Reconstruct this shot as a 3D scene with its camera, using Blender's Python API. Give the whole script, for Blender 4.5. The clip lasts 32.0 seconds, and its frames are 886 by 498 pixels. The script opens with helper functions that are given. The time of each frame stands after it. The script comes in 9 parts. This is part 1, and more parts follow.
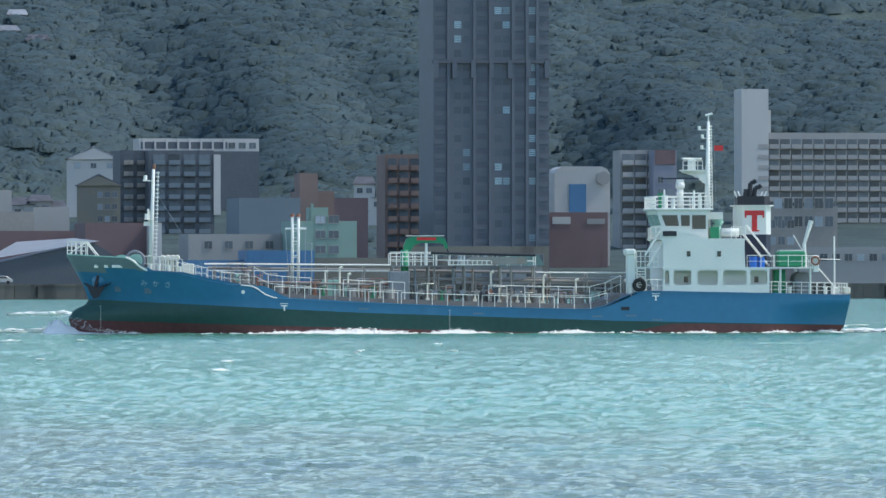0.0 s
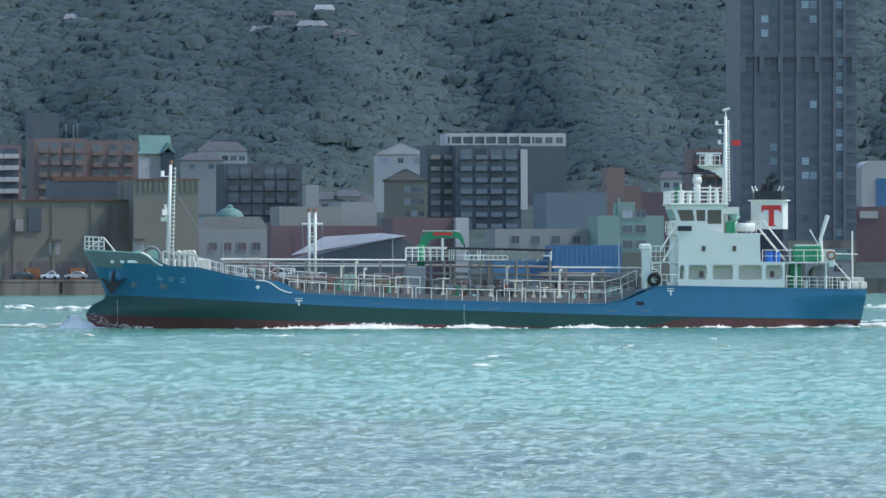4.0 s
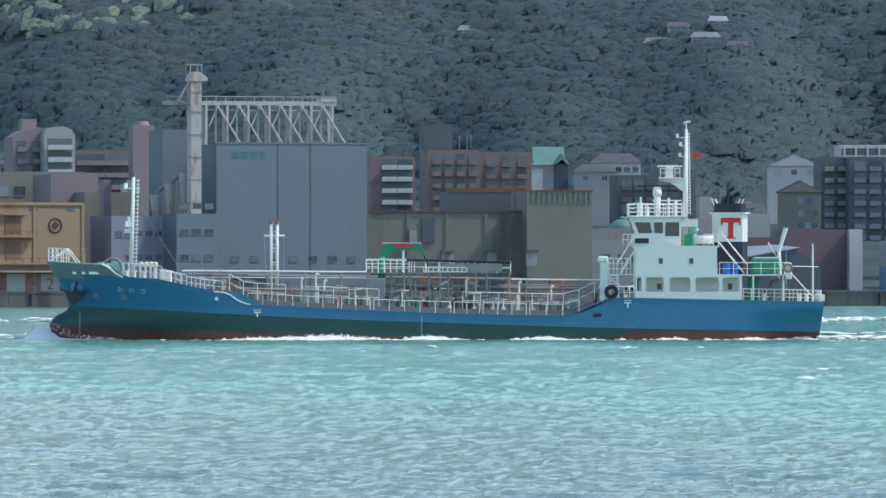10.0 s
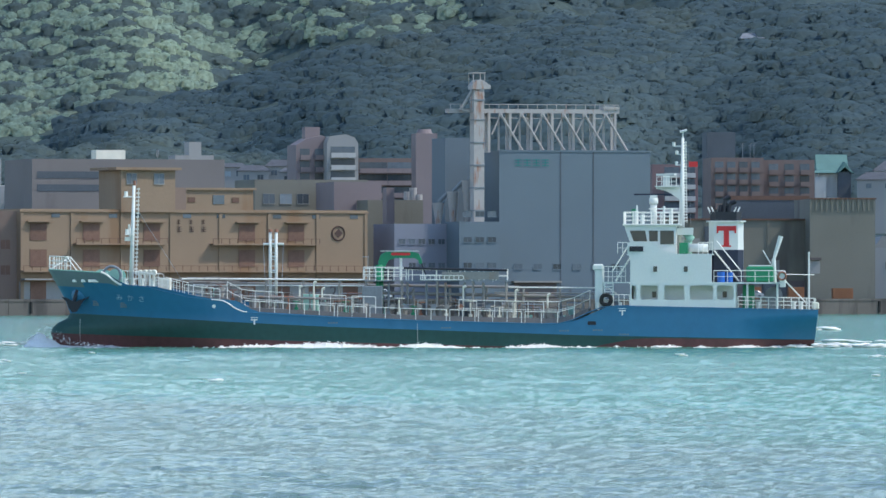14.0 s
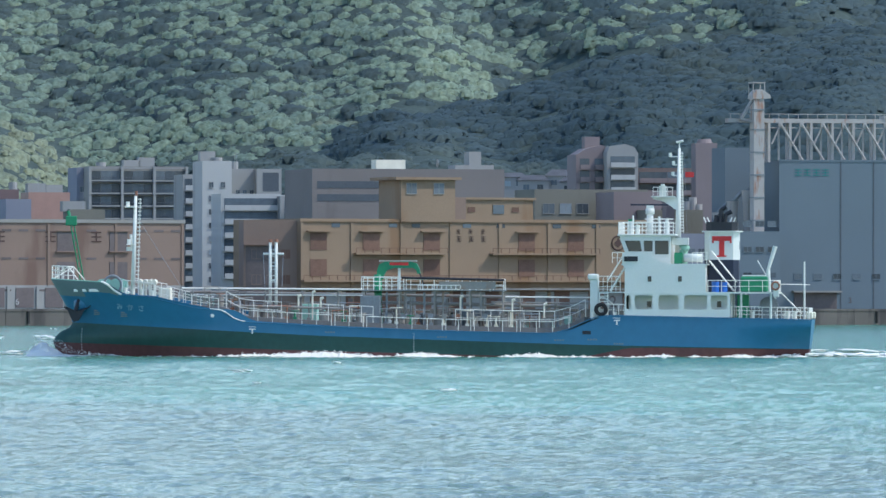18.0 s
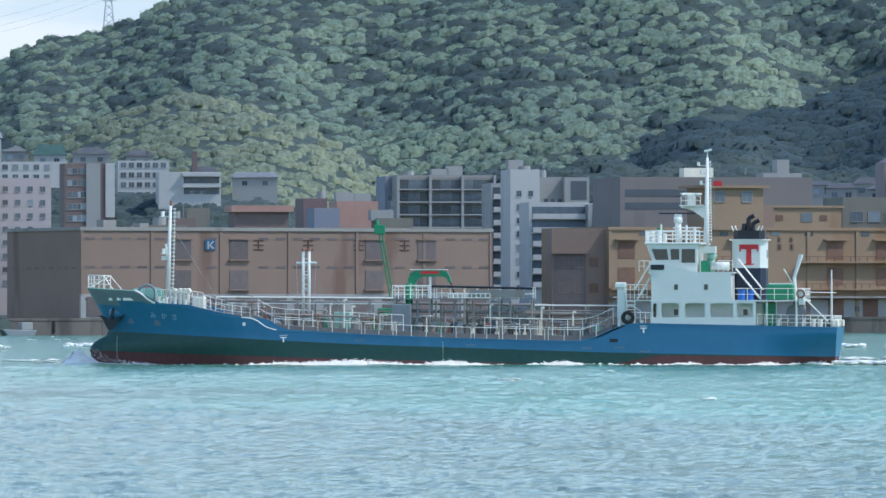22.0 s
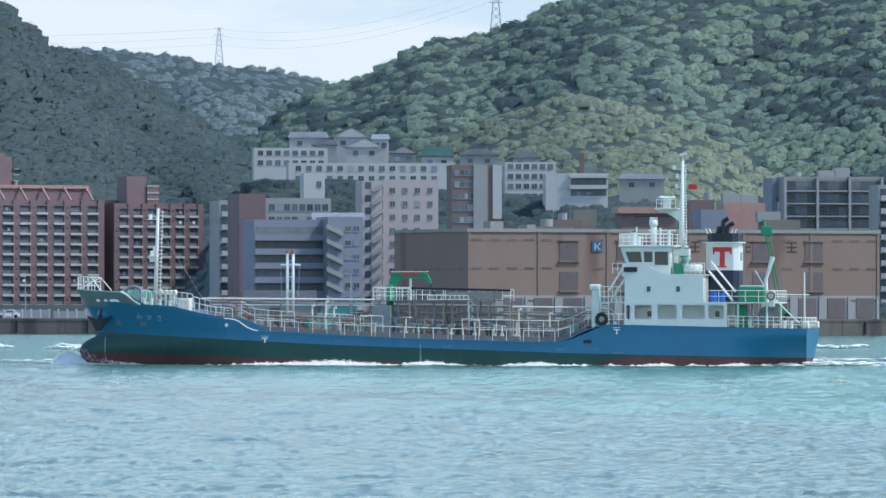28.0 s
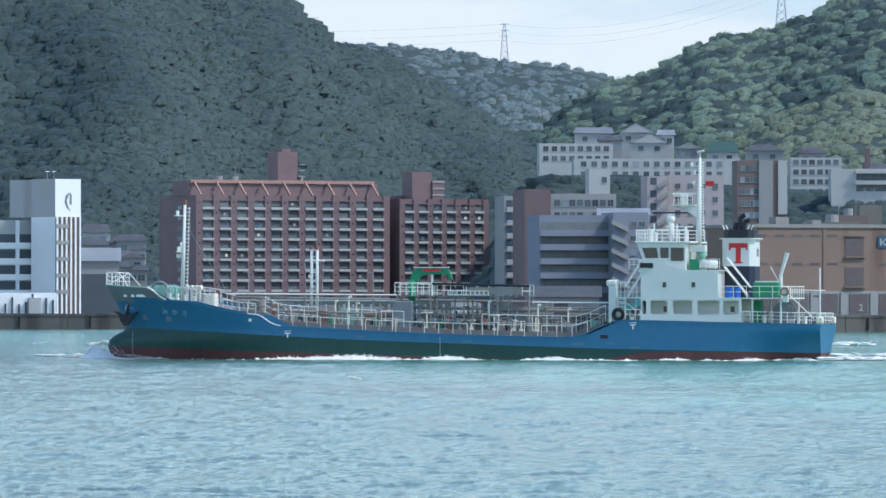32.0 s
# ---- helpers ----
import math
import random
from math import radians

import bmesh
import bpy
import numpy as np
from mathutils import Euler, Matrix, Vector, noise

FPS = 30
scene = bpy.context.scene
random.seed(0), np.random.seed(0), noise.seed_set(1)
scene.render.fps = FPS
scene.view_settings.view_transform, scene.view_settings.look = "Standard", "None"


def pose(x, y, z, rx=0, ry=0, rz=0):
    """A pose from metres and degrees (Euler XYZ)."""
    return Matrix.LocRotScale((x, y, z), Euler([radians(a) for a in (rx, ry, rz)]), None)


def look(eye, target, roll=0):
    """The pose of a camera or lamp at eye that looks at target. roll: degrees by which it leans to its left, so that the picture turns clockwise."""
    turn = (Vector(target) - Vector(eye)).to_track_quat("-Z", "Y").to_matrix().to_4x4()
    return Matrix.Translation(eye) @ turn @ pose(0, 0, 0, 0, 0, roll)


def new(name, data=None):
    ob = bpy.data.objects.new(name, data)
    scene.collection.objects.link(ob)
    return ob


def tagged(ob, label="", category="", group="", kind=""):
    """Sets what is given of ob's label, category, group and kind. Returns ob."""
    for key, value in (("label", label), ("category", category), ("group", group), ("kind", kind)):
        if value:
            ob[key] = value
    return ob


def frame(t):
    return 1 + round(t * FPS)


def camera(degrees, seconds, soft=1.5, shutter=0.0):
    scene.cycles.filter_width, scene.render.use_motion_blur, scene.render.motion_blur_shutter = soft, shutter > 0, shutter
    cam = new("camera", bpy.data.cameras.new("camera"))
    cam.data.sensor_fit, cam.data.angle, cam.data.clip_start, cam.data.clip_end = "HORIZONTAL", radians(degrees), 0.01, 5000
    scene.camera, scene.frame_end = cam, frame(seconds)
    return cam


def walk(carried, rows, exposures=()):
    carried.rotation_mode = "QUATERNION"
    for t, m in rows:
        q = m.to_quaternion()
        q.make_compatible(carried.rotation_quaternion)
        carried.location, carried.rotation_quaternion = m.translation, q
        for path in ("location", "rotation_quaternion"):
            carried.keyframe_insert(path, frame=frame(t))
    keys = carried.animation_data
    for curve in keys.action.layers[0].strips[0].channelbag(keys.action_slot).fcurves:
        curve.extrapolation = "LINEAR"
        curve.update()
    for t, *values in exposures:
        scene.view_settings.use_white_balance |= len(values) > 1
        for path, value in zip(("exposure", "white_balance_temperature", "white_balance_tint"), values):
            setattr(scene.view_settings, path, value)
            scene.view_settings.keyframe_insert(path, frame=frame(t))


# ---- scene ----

# ---- camera: a tripod on the near shore, panning with the ship ----
EYE = Vector((0.0, 0.0, 5.2))
cam = camera(6.804, 32.0, soft=1.5)


def aim(bearing, tilt, roll):
    b, t = radians(bearing), radians(tilt)
    way = Vector((math.sin(b) * math.cos(t), math.cos(b) * math.cos(t), math.sin(t)))
    return look(EYE, EYE + way * 1000, roll)


walk(cam, [(t, aim(b, e, r)) for t, b, e, r in [
    (0.0, -1.597, 0.162, -0.05), (0.5, -1.769, 0.1678, -0.057), (1.0, -2.179, 0.1563, -0.116), (1.5, -2.339, 0.1613, -0.067), (2.0, -2.724, 0.1537, -0.041),
    (2.5, -3.062, 0.1476, -0.038), (3.0, -3.267, 0.1323, -0.054), (3.5, -3.608, 0.1292, -0.035), (4.0, -3.957, 0.1237, -0.100), (4.5, -4.227, 0.1455, -0.105),
    (6.5, -5.149, 0.1856, -0.032), (7.0, -5.408, 0.1768, -0.059), (7.5, -5.596, 0.1749, -0.033), (8.0, -5.853, 0.1760, -0.007), (8.5, -6.062, 0.1958, -0.007),
    (9.0, -6.390, 0.2011, -0.034), (9.5, -6.710, 0.2149, -0.028), (10.0, -6.980, 0.2148, -0.007), (10.5, -7.260, 0.2140, 0.038), (11.0, -7.559, 0.2087, 0.064),
    (11.5, -7.819, 0.2119, 0.072), (12.0, -8.097, 0.2264, 0.080), (12.5, -8.385, 0.2427, 0.042), (13.0, -8.639, 0.2558, 0.019), (13.5, -8.928, 0.2713, 0.027),
    (14.0, -9.154, 0.2757, 0.009), (14.5, -9.435, 0.2847, 0.005), (15.0, -9.796, 0.2954, -0.030), (15.5, -10.169, 0.3045, 0.013), (17.5, -11.074, 0.3363, 0.044),
    (18.0, -11.305, 0.3498, 0.044), (18.5, -11.628, 0.3467, 0.113), (19.0, -12.009, 0.3557, 0.043), (19.5, -12.283, 0.3749, 0.019), (20.0, -12.623, 0.3797, -0.026),
    (20.5, -12.888, 0.3977, -0.017), (21.0, -13.147, 0.4077, -0.050), (21.5, -13.371, 0.4226, -0.008), (22.0, -13.673, 0.4142, -0.038), (22.5, -13.880, 0.4276, -0.042),
    (23.0, -14.152, 0.4273, -0.039), (23.5, -14.397, 0.4339, -0.041), (24.0, -14.605, 0.4405, -0.070), (24.5, -14.864, 0.4214, -0.009), (25.0, -15.062, 0.4289, 0.025),
    (25.5, -15.329, 0.4278, -0.008), (27.5, -16.427, 0.4337, 0.030), (28.0, -16.647, 0.4262, 0.025), (28.5, -16.966, 0.4127, 0.027), (29.0, -17.344, 0.3997, 0.039),
    (29.5, -17.659, 0.4092, -0.026), (30.0, -17.859, 0.4194, -0.010), (30.5, -18.061, 0.4132, -0.045), (31.0, -18.323, 0.4048, 0.036), (31.5, -18.597, 0.3973, 0.045),
    (32.0, -18.840, 0.3909, 0.049),
]], exposures=[(0.0, 0.82, 6350, 10), (10.0, 0.82, 6300, 10), (19.0, 0.80, 6100, 10), (32.0, 0.73, 6000, 9)])

# ---- daylight ----
SUN_BEARING, SUN_HEIGHT = 91.0, 50.0      # degrees to the right of straight ahead, and above the horizon
world = bpy.data.worlds.new("sky")
world.use_nodes = True
scene.world = world
wn, wl = world.node_tree.nodes, world.node_tree.links
sky = wn.new("ShaderNodeTexSky")
sky.sky_type, sky.sun_disc = "NISHITA", False
sky.sun_elevation, sky.sun_rotation = radians(SUN_HEIGHT), radians(SUN_BEARING)
sky.air_density, sky.dust_density, sky.ozone_density = 1.0, 0.2, 1.6
wn["Background"].inputs["Strength"].default_value = 0.15
wl.new(sky.outputs[0], wn["Background"].inputs["Color"])
sun = new("sun", bpy.data.lights.new("sun", "SUN"))
sun.data.energy, sun.data.angle, sun.data.color = 1.9, radians(3.0), (1.0, 0.95, 0.87)
sb, se = radians(SUN_BEARING), radians(SUN_HEIGHT)
sun.matrix_world = look((0, 0, 300), Vector((0, 0, 300)) - Vector((math.sin(sb) * math.cos(se), math.cos(sb) * math.cos(se), math.sin(se))))

# ---- materials ----


def mat(name, colour, rough=0.6, metal=0.0, vary=0.18, scale=0.6, grain=6.0, bump=0.0, stain=None, stain_at=0.62, spec=0.4, each=0.0):
    """A surface with variation at two scales, and stains of a second colour where given."""
    m = bpy.data.materials.new(name)
    m.use_nodes = True
    n, l = m.node_tree.nodes, m.node_tree.links
    b = n["Principled BSDF"]
    b.inputs["Roughness"].default_value, b.inputs["Metallic"].default_value = rough, metal
    b.inputs["Specular IOR Level"].default_value = spec
    co = n.new("ShaderNodeTexCoord")
    big, small = n.new("ShaderNodeTexNoise"), n.new("ShaderNodeTexNoise")
    big.inputs["Scale"].default_value, small.inputs["Scale"].default_value = scale, grain
    big.inputs["Detail"].default_value, small.inputs["Detail"].default_value = 5, 3
    for t in (big, small):
        l.new(co.outputs["Object"], t.inputs["Vector"])
    add = n.new("ShaderNodeMath")
    add.operation = "ADD"
    l.new(big.outputs["Fac"], add.inputs[0])
    l.new(small.outputs["Fac"], add.inputs[1])
    span = n.new("ShaderNodeMapRange")
    span.inputs["From Min"].default_value, span.inputs["From Max"].default_value = 0.6, 1.4
    span.inputs["To Min"].default_value, span.inputs["To Max"].default_value = 1 - vary, 1 + vary
    l.new(add.outputs[0], span.inputs["Value"])
    out = span.outputs["Result"]
    if each:
        info, sp = n.new("ShaderNodeObjectInfo"), n.new("ShaderNodeMapRange")
        sp.inputs["To Min"].default_value, sp.inputs["To Max"].default_value = 1 - each, 1 + each
        l.new(info.outputs["Random"], sp.inputs["Value"])
        mu = n.new("ShaderNodeMath")
        mu.operation = "MULTIPLY"
        l.new(out, mu.inputs[0])
        l.new(sp.outputs["Result"], mu.inputs[1])
        out = mu.outputs[0]
    mul = n.new("ShaderNodeVectorMath")
    mul.operation = "SCALE"
    mul.inputs[0].default_value = colour
    l.new(out, mul.inputs["Scale"])
    last = mul.outputs["Vector"]
    if stain:
        tex, ramp, mix = n.new("ShaderNodeTexNoise"), n.new("ShaderNodeMapRange"), n.new("ShaderNodeMix")
        stretch = n.new("ShaderNodeMapping")
        stretch.inputs["Scale"].default_value = (1.0, 1.0, 0.22)
        l.new(co.outputs["Object"], stretch.inputs["Vector"])
        l.new(stretch.outputs["Vector"], tex.inputs["Vector"])
        tex.inputs["Scale"].default_value, tex.inputs["Detail"].default_value = scale * 1.7, 6
        ramp.inputs["From Min"].default_value, ramp.inputs["From Max"].default_value = stain_at, stain_at + 0.12
        l.new(tex.outputs["Fac"], ramp.inputs["Value"])
        mix.data_type = "RGBA"
        mix.inputs["B"].default_value = (*stain, 1)
        l.new(ramp.outputs["Result"], mix.inputs["Factor"])
        l.new(last, mix.inputs["A"])
        last = mix.outputs["Result"]
    l.new(last, b.inputs["Base Color"])
    if bump:
        bp = n.new("ShaderNodeBump")
        bp.inputs["Strength"].default_value, bp.inputs["Distance"].default_value = min(1, bump), 0.05
        l.new(small.outputs["Fac"], bp.inputs["Height"])
        l.new(bp.outputs["Normal"], b.inputs["Normal"])
    return m


SHIP_BLUE = mat("blue_hull_paint", (0.030, 0.155, 0.270), 0.38, vary=0.10, scale=0.15, grain=1.5, stain=(0.045, 0.18, 0.30), stain_at=0.60)
SHIP_GREEN = mat("green_boot_paint", (0.014, 0.06, 0.05), 0.5, vary=0.2, scale=0.2, grain=2)
SHIP_RED = mat("red_bottom_paint", (0.10, 0.038, 0.034), 0.6, vary=0.25, scale=0.25, grain=2)
SHIP_PALE = mat("pale_bulwark_paint", (0.155, 0.195, 0.205), 0.5, vary=0.1)
WHITE = mat("white_ship_paint", (0.66, 0.67, 0.61), 0.45, vary=0.05, scale=0.5, stain=(0.62, 0.58, 0.52), stain_at=0.70)
RAIL_WHITE = mat("white_rail_paint", (0.82, 0.79, 0.70), 0.5, vary=0.06)
DECK = mat("deck_paint", (0.19, 0.175, 0.16), 0.7, vary=0.25, scale=0.8, stain=(0.16, 0.13, 0.11))
PIPE = mat("grey_pipe_paint", (0.27, 0.25, 0.22), 0.5, vary=0.15, stain=(0.30, 0.17, 0.10), stain_at=0.6)
GEAR_GREY = mat("grey_deck_gear", (0.20, 0.22, 0.23), 0.55, vary=0.2)
GREEN = mat("green_machinery_paint", (0.02, 0.22, 0.10), 0.45, vary=0.12)
PALE_GREEN = mat("pale_green_paint", (0.30, 0.52, 0.42), 0.5, vary=0.1)
RED = mat("signal_red_paint", (0.55, 0.03, 0.03), 0.45, vary=0.08)
ORANGE = mat("rust_orange_paint", (0.30, 0.13, 0.08), 0.6, vary=0.2)
BLACK = mat("black_paint", (0.018, 0.02, 0.026), 0.5, vary=0.2)
NAVY = mat("dark_blue_black_paint", (0.015, 0.022, 0.045), 0.45, vary=0.2)
BLUE_DRUM = mat("bright_blue_paint", (0.02, 0.12, 0.45), 0.4, vary=0.1)
RUBBER = mat("black_rubber", (0.02, 0.02, 0.02), 0.8, vary=0.2)
STEEL = mat("dull_steel", (0.35, 0.36, 0.37), 0.4, 0.6, vary=0.15)
CREAM = mat("cream_canvas", (0.72, 0.68, 0.55), 0.8, vary=0.12)


def glass(name, tint, rough=0.08):
    m = mat(name, tint, rough, vary=0.1, spec=0.4)
    return m


SHIP_GLASS = glass("dark_ship_window", (0.03, 0.05, 0.055))
WINDOW = mat("dark_window_glass", (0.09, 0.11, 0.125), 0.25, vary=0.3, spec=0.3, each=0.5)
CURTAIN = mat("curtained_window_glass", (0.25, 0.29, 0.31), 0.3, vary=0.2, spec=0.25, each=0.4)
SHUTTER = mat("brown_steel_shutter", (0.13, 0.105, 0.10), 0.55, vary=0.25, each=0.2)

# ---- mesh helpers ----


def box(bm, x0, x1, y0, y1, z0, z1):
    v = [bm.verts.new((x, y, z)) for x in (x0, x1) for y in (y0, y1) for z in (z0, z1)]
    for f in ((0, 1, 3, 2), (4, 6, 7, 5), (0, 4, 5, 1), (2, 3, 7, 6), (0, 2, 6, 4), (1, 5, 7, 3)):
        bm.faces.new([v[i] for i in f])


def prism(bm, outline, y0, y1):
    """A plate with the outline given as (x, z), from y0 to y1."""
    a = [bm.verts.new((x, y0, z)) for x, z in outline]
    b = [bm.verts.new((x, y1, z)) for x, z in outline]
    n = len(outline)
    bm.faces.new(a)
    bm.faces.new(b[::-1])
    for i in range(n):
        bm.faces.new((a[i], b[i], b[(i + 1) % n], a[(i + 1) % n]))


def tube(bm, p, q, r, r2=None, n=8):
    p, q = Vector(p), Vector(q)
    r2 = r if r2 is None else r2
    d = (q - p).normalized()
    s = d.orthogonal().normalized()
    t = d.cross(s)
    rings = []
    for c, w in ((p, r), (q, r2)):
        rings.append([bm.verts.new(c + (s * math.cos(a) + t * math.sin(a)) * w) for a in (2 * math.pi * k / n for k in range(n))])
    for k in range(n):
        bm.faces.new((rings[0][k], rings[0][(k + 1) % n], rings[1][(k + 1) % n], rings[1][k]))
    bm.faces.new(rings[0][::-1])
    bm.faces.new(rings[1])


def ring(bm, c, axis, r, w, n=16):
    """A torus round the axis ('y' or 'x' or 'z')."""
    rows = []
    for i in range(n):
        a = 2 * math.pi * i / n
        row = []
        for j in range(6):
            b = 2 * math.pi * j / 6
            rad, off = r + w * math.cos(b), w * math.sin(b)
            ca, sa = rad * math.cos(a), rad * math.sin(a)
            p = {"y": (ca, off, sa), "x": (off, ca, sa), "z": (ca, sa, off)}[axis]
            row.append(bm.verts.new(Vector(c) + Vector(p)))
        rows.append(row)
    for i in range(n):
        for j in range(6):
            bm.faces.new((rows[i][j], rows[(i + 1) % n][j], rows[(i + 1) % n][(j + 1) % 6], rows[i][(j + 1) % 6]))


def mesh_of(name, bm, material, smooth=False, bevel=0.0):
    if bevel:
        bmesh.ops.bevel(bm, geom=bm.edges[:], offset=bevel, segments=1, affect="EDGES", profile=0.5)
    bmesh.ops.recalc_face_normals(bm, faces=bm.faces[:])
    me = bpy.data.meshes.new(name)
    bm.to_mesh(me)
    bm.free()
    if smooth:
        me.shade_smooth()
    me.materials.append(material)
    return me


def part(name, bm, material, parent=None, label="", smooth=False, bevel=0.0):
    ob = new(name, mesh_of(name, bm, material, smooth, bevel))
    ob.parent = parent
    if label:
        ob["label"] = label
    return ob


def put(name, me, parent, place, rz=0.0, size=None):
    """One more object on a mesh that others share."""
    ob = new(name, me)
    ob.parent = parent
    ob.location = place
    ob.rotation_euler = (0, 0, rz)
    if size:
        ob.scale = size
    return ob


def bm_box(*a):
    bm = bmesh.new()
    box(bm, *a)
    return bm


def bm_tube(*a, **k):
    bm = bmesh.new()
    tube(bm, *a, **k)
    return bm


def sheet(name, verts, faces, material, smooth=True):
    """A mesh from numpy arrays of vertices and of quads or triangles."""
    me = bpy.data.meshes.new(name)
    nf, k = faces.shape
    me.vertices.add(len(verts))
    me.vertices.foreach_set("co", verts.astype(np.float32).ravel())
    me.loops.add(nf * k)
    me.loops.foreach_set("vertex_index", faces.astype(np.int32).ravel())
    me.polygons.add(nf)
    me.polygons.foreach_set("loop_start", np.arange(0, nf * k, k, dtype=np.int32))
    me.update(calc_edges=True)
    if smooth:
        me.shade_smooth()
    me.materials.append(material)
    return new(name, me)


def grid_faces(rows, cols):
    i = np.arange(rows - 1)[:, None] * cols + np.arange(cols - 1)[None, :]
    return np.stack([i, i + 1, i + cols + 1, i + cols], -1).reshape(-1, 4)


# Bearings run in steps of 1 / STEP radians from straight ahead, to the right; rises in the same steps above eye level.
STEP = 13188.0


def spot(u, r, z=0.0):
    return Vector((r * math.sin(u / STEP), r * math.cos(u / STEP), z))


def high(v, r):
    return EYE.z + v * r / STEP


def lerp(x, table):
    return np.interp(x, [a for a, _ in table], [b for _, b in table])


# ---- water ----
def water_material():
    m = bpy.data.materials.new("turquoise_tidal_water")
    m.use_nodes = True
    n, l = m.node_tree.nodes, m.node_tree.links
    b = n["Principled BSDF"]
    b.inputs["Roughness"].default_value, b.inputs["IOR"].default_value, b.inputs["Specular IOR Level"].default_value = 0.10, 1.33, 0.062
    co = n.new("ShaderNodeTexCoord")
    sep = n.new("ShaderNodeSeparateXYZ")
    l.new(co.outputs["Object"], sep.inputs[0])
    flat = n.new("ShaderNodeMapping")
    flat.inputs["Scale"].default_value = (0.35, 1.0, 1.0)
    l.new(co.outputs["Object"], flat.inputs["Vector"])
    wob = n.new("ShaderNodeTexNoise")
    wob.inputs["Scale"].default_value, wob.inputs["Detail"].default_value = 0.018, 5
    l.new(flat.outputs[0], wob.inputs["Vector"])

    def maths(op, a, c):
        k = n.new("ShaderNodeMath")
        k.operation = op
        for i, w in enumerate((a, c)):
            if isinstance(w, float):
                k.inputs[i].default_value = w
            else:
                l.new(w, k.inputs[i])
        return k.outputs[0]

    tide = maths("ADD", sep.outputs["Y"], maths("MULTIPLY", sep.outputs["X"], 1.9))
    tide = maths("ADD", tide, maths("MULTIPLY", wob.outputs["Fac"], 150.0))
    edge = n.new("ShaderNodeMapRange")
    edge.interpolation_type = "SMOOTHSTEP"
    edge.inputs["From Min"].default_value, edge.inputs["From Max"].default_value = 250.0, 345.0
    l.new(tide, edge.inputs["Value"])
    mix = n.new("ShaderNodeMix")
    mix.data_type = "RGBA"
    mix.inputs["A"].default_value, mix.inputs["B"].default_value = (0.110, 0.174, 0.130, 1), (0.098, 0.268, 0.186, 1)
    l.new(edge.outputs["Result"], mix.inputs["Factor"])
    patch = n.new("ShaderNodeTexNoise")
    patch.inputs["Scale"].default_value, patch.inputs["Detail"].default_value = 0.09, 6
    l.new(flat.outputs[0], patch.inputs["Vector"])
    span = n.new("ShaderNodeMapRange")
    span.inputs["From Min"].default_value, span.inputs["From Max"].default_value = 0.3, 0.7
    span.inputs["To Min"].default_value, span.inputs["To Max"].default_value = 0.84, 1.14
    l.new(patch.outputs["Fac"], span.inputs["Value"])
    mul = n.new("ShaderNodeVectorMath")
    mul.operation = "SCALE"
    l.new(mix.outputs["Result"], mul.inputs[0])
    l.new(span.outputs["Result"], mul.inputs["Scale"])
    # Dimming towards the west is put into the base colour.
    west_dimming, last = n.new("ShaderNodeMapRange"), n.new("ShaderNodeVectorMath")
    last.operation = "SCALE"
    west_dimming.inputs["From Min"].default_value, west_dimming.inputs["From Max"].default_value = -190.0, -50.0
    west_dimming.inputs["To Min"].default_value, west_dimming.inputs["To Max"].default_value = 0.80, 1.0
    l.new(sep.outputs["X"], west_dimming.inputs["Value"])
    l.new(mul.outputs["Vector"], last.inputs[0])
    l.new(west_dimming.outputs["Result"], last.inputs["Scale"])
    l.new(last.outputs["Vector"], b.inputs["Base Color"])
    rip = n.new("ShaderNodeTexNoise")
    rip.inputs["Scale"].default_value, rip.inputs["Detail"].default_value = 2.6, 5
    l.new(co.outputs["Object"], rip.inputs["Vector"])
    bp = n.new("ShaderNodeBump")
    bp.inputs["Strength"].default_value, bp.inputs["Distance"].default_value = 0.7, 0.2
    l.new(rip.outputs["Fac"], bp.inputs["Height"])
    l.new(bp.outputs["Normal"], b.inputs["Normal"])
    return m


WATER = water_material()


def swell(x, y):
    """The height of the choppy water."""
    rng = np.random.RandomState(5)
    z = np.zeros_like(x)
    for k in range(54):
        lam = 0.20 * (10.0 ** (k / 53.0))
        a = 1.60 + rng.uniform(-0.48, 0.48)
        ph = rng.uniform(0, 6.28)
        s = np.sin((x * math.cos(a) + y * math.sin(a)) * 2 * math.pi / lam + ph)
        z += 0.0080 * lam ** 0.3 * (1 - 2 * np.abs(s) ** 0.75 if k % 3 == 0 else s)
    for k in range(16):
        lam = 1.8 * (3.6 ** (k / 15.0))
        a = 1.58 + rng.uniform(-0.28, 0.28)
        ph = rng.uniform(0, 6.28)
        z += 0.0045 * lam ** 0.5 * np.sin((x * math.cos(a) + y * math.sin(a)) * 2 * math.pi / lam + ph + 0.8 * np.sin(x / 9.0 + k))
    gust = 0.85 + 0.16 * np.sin(x * 0.021 + 1.3 * np.sin(y * 0.017)) * np.sin(y * 0.034 + 0.8 * np.sin(x * 0.027))
    return z * gust


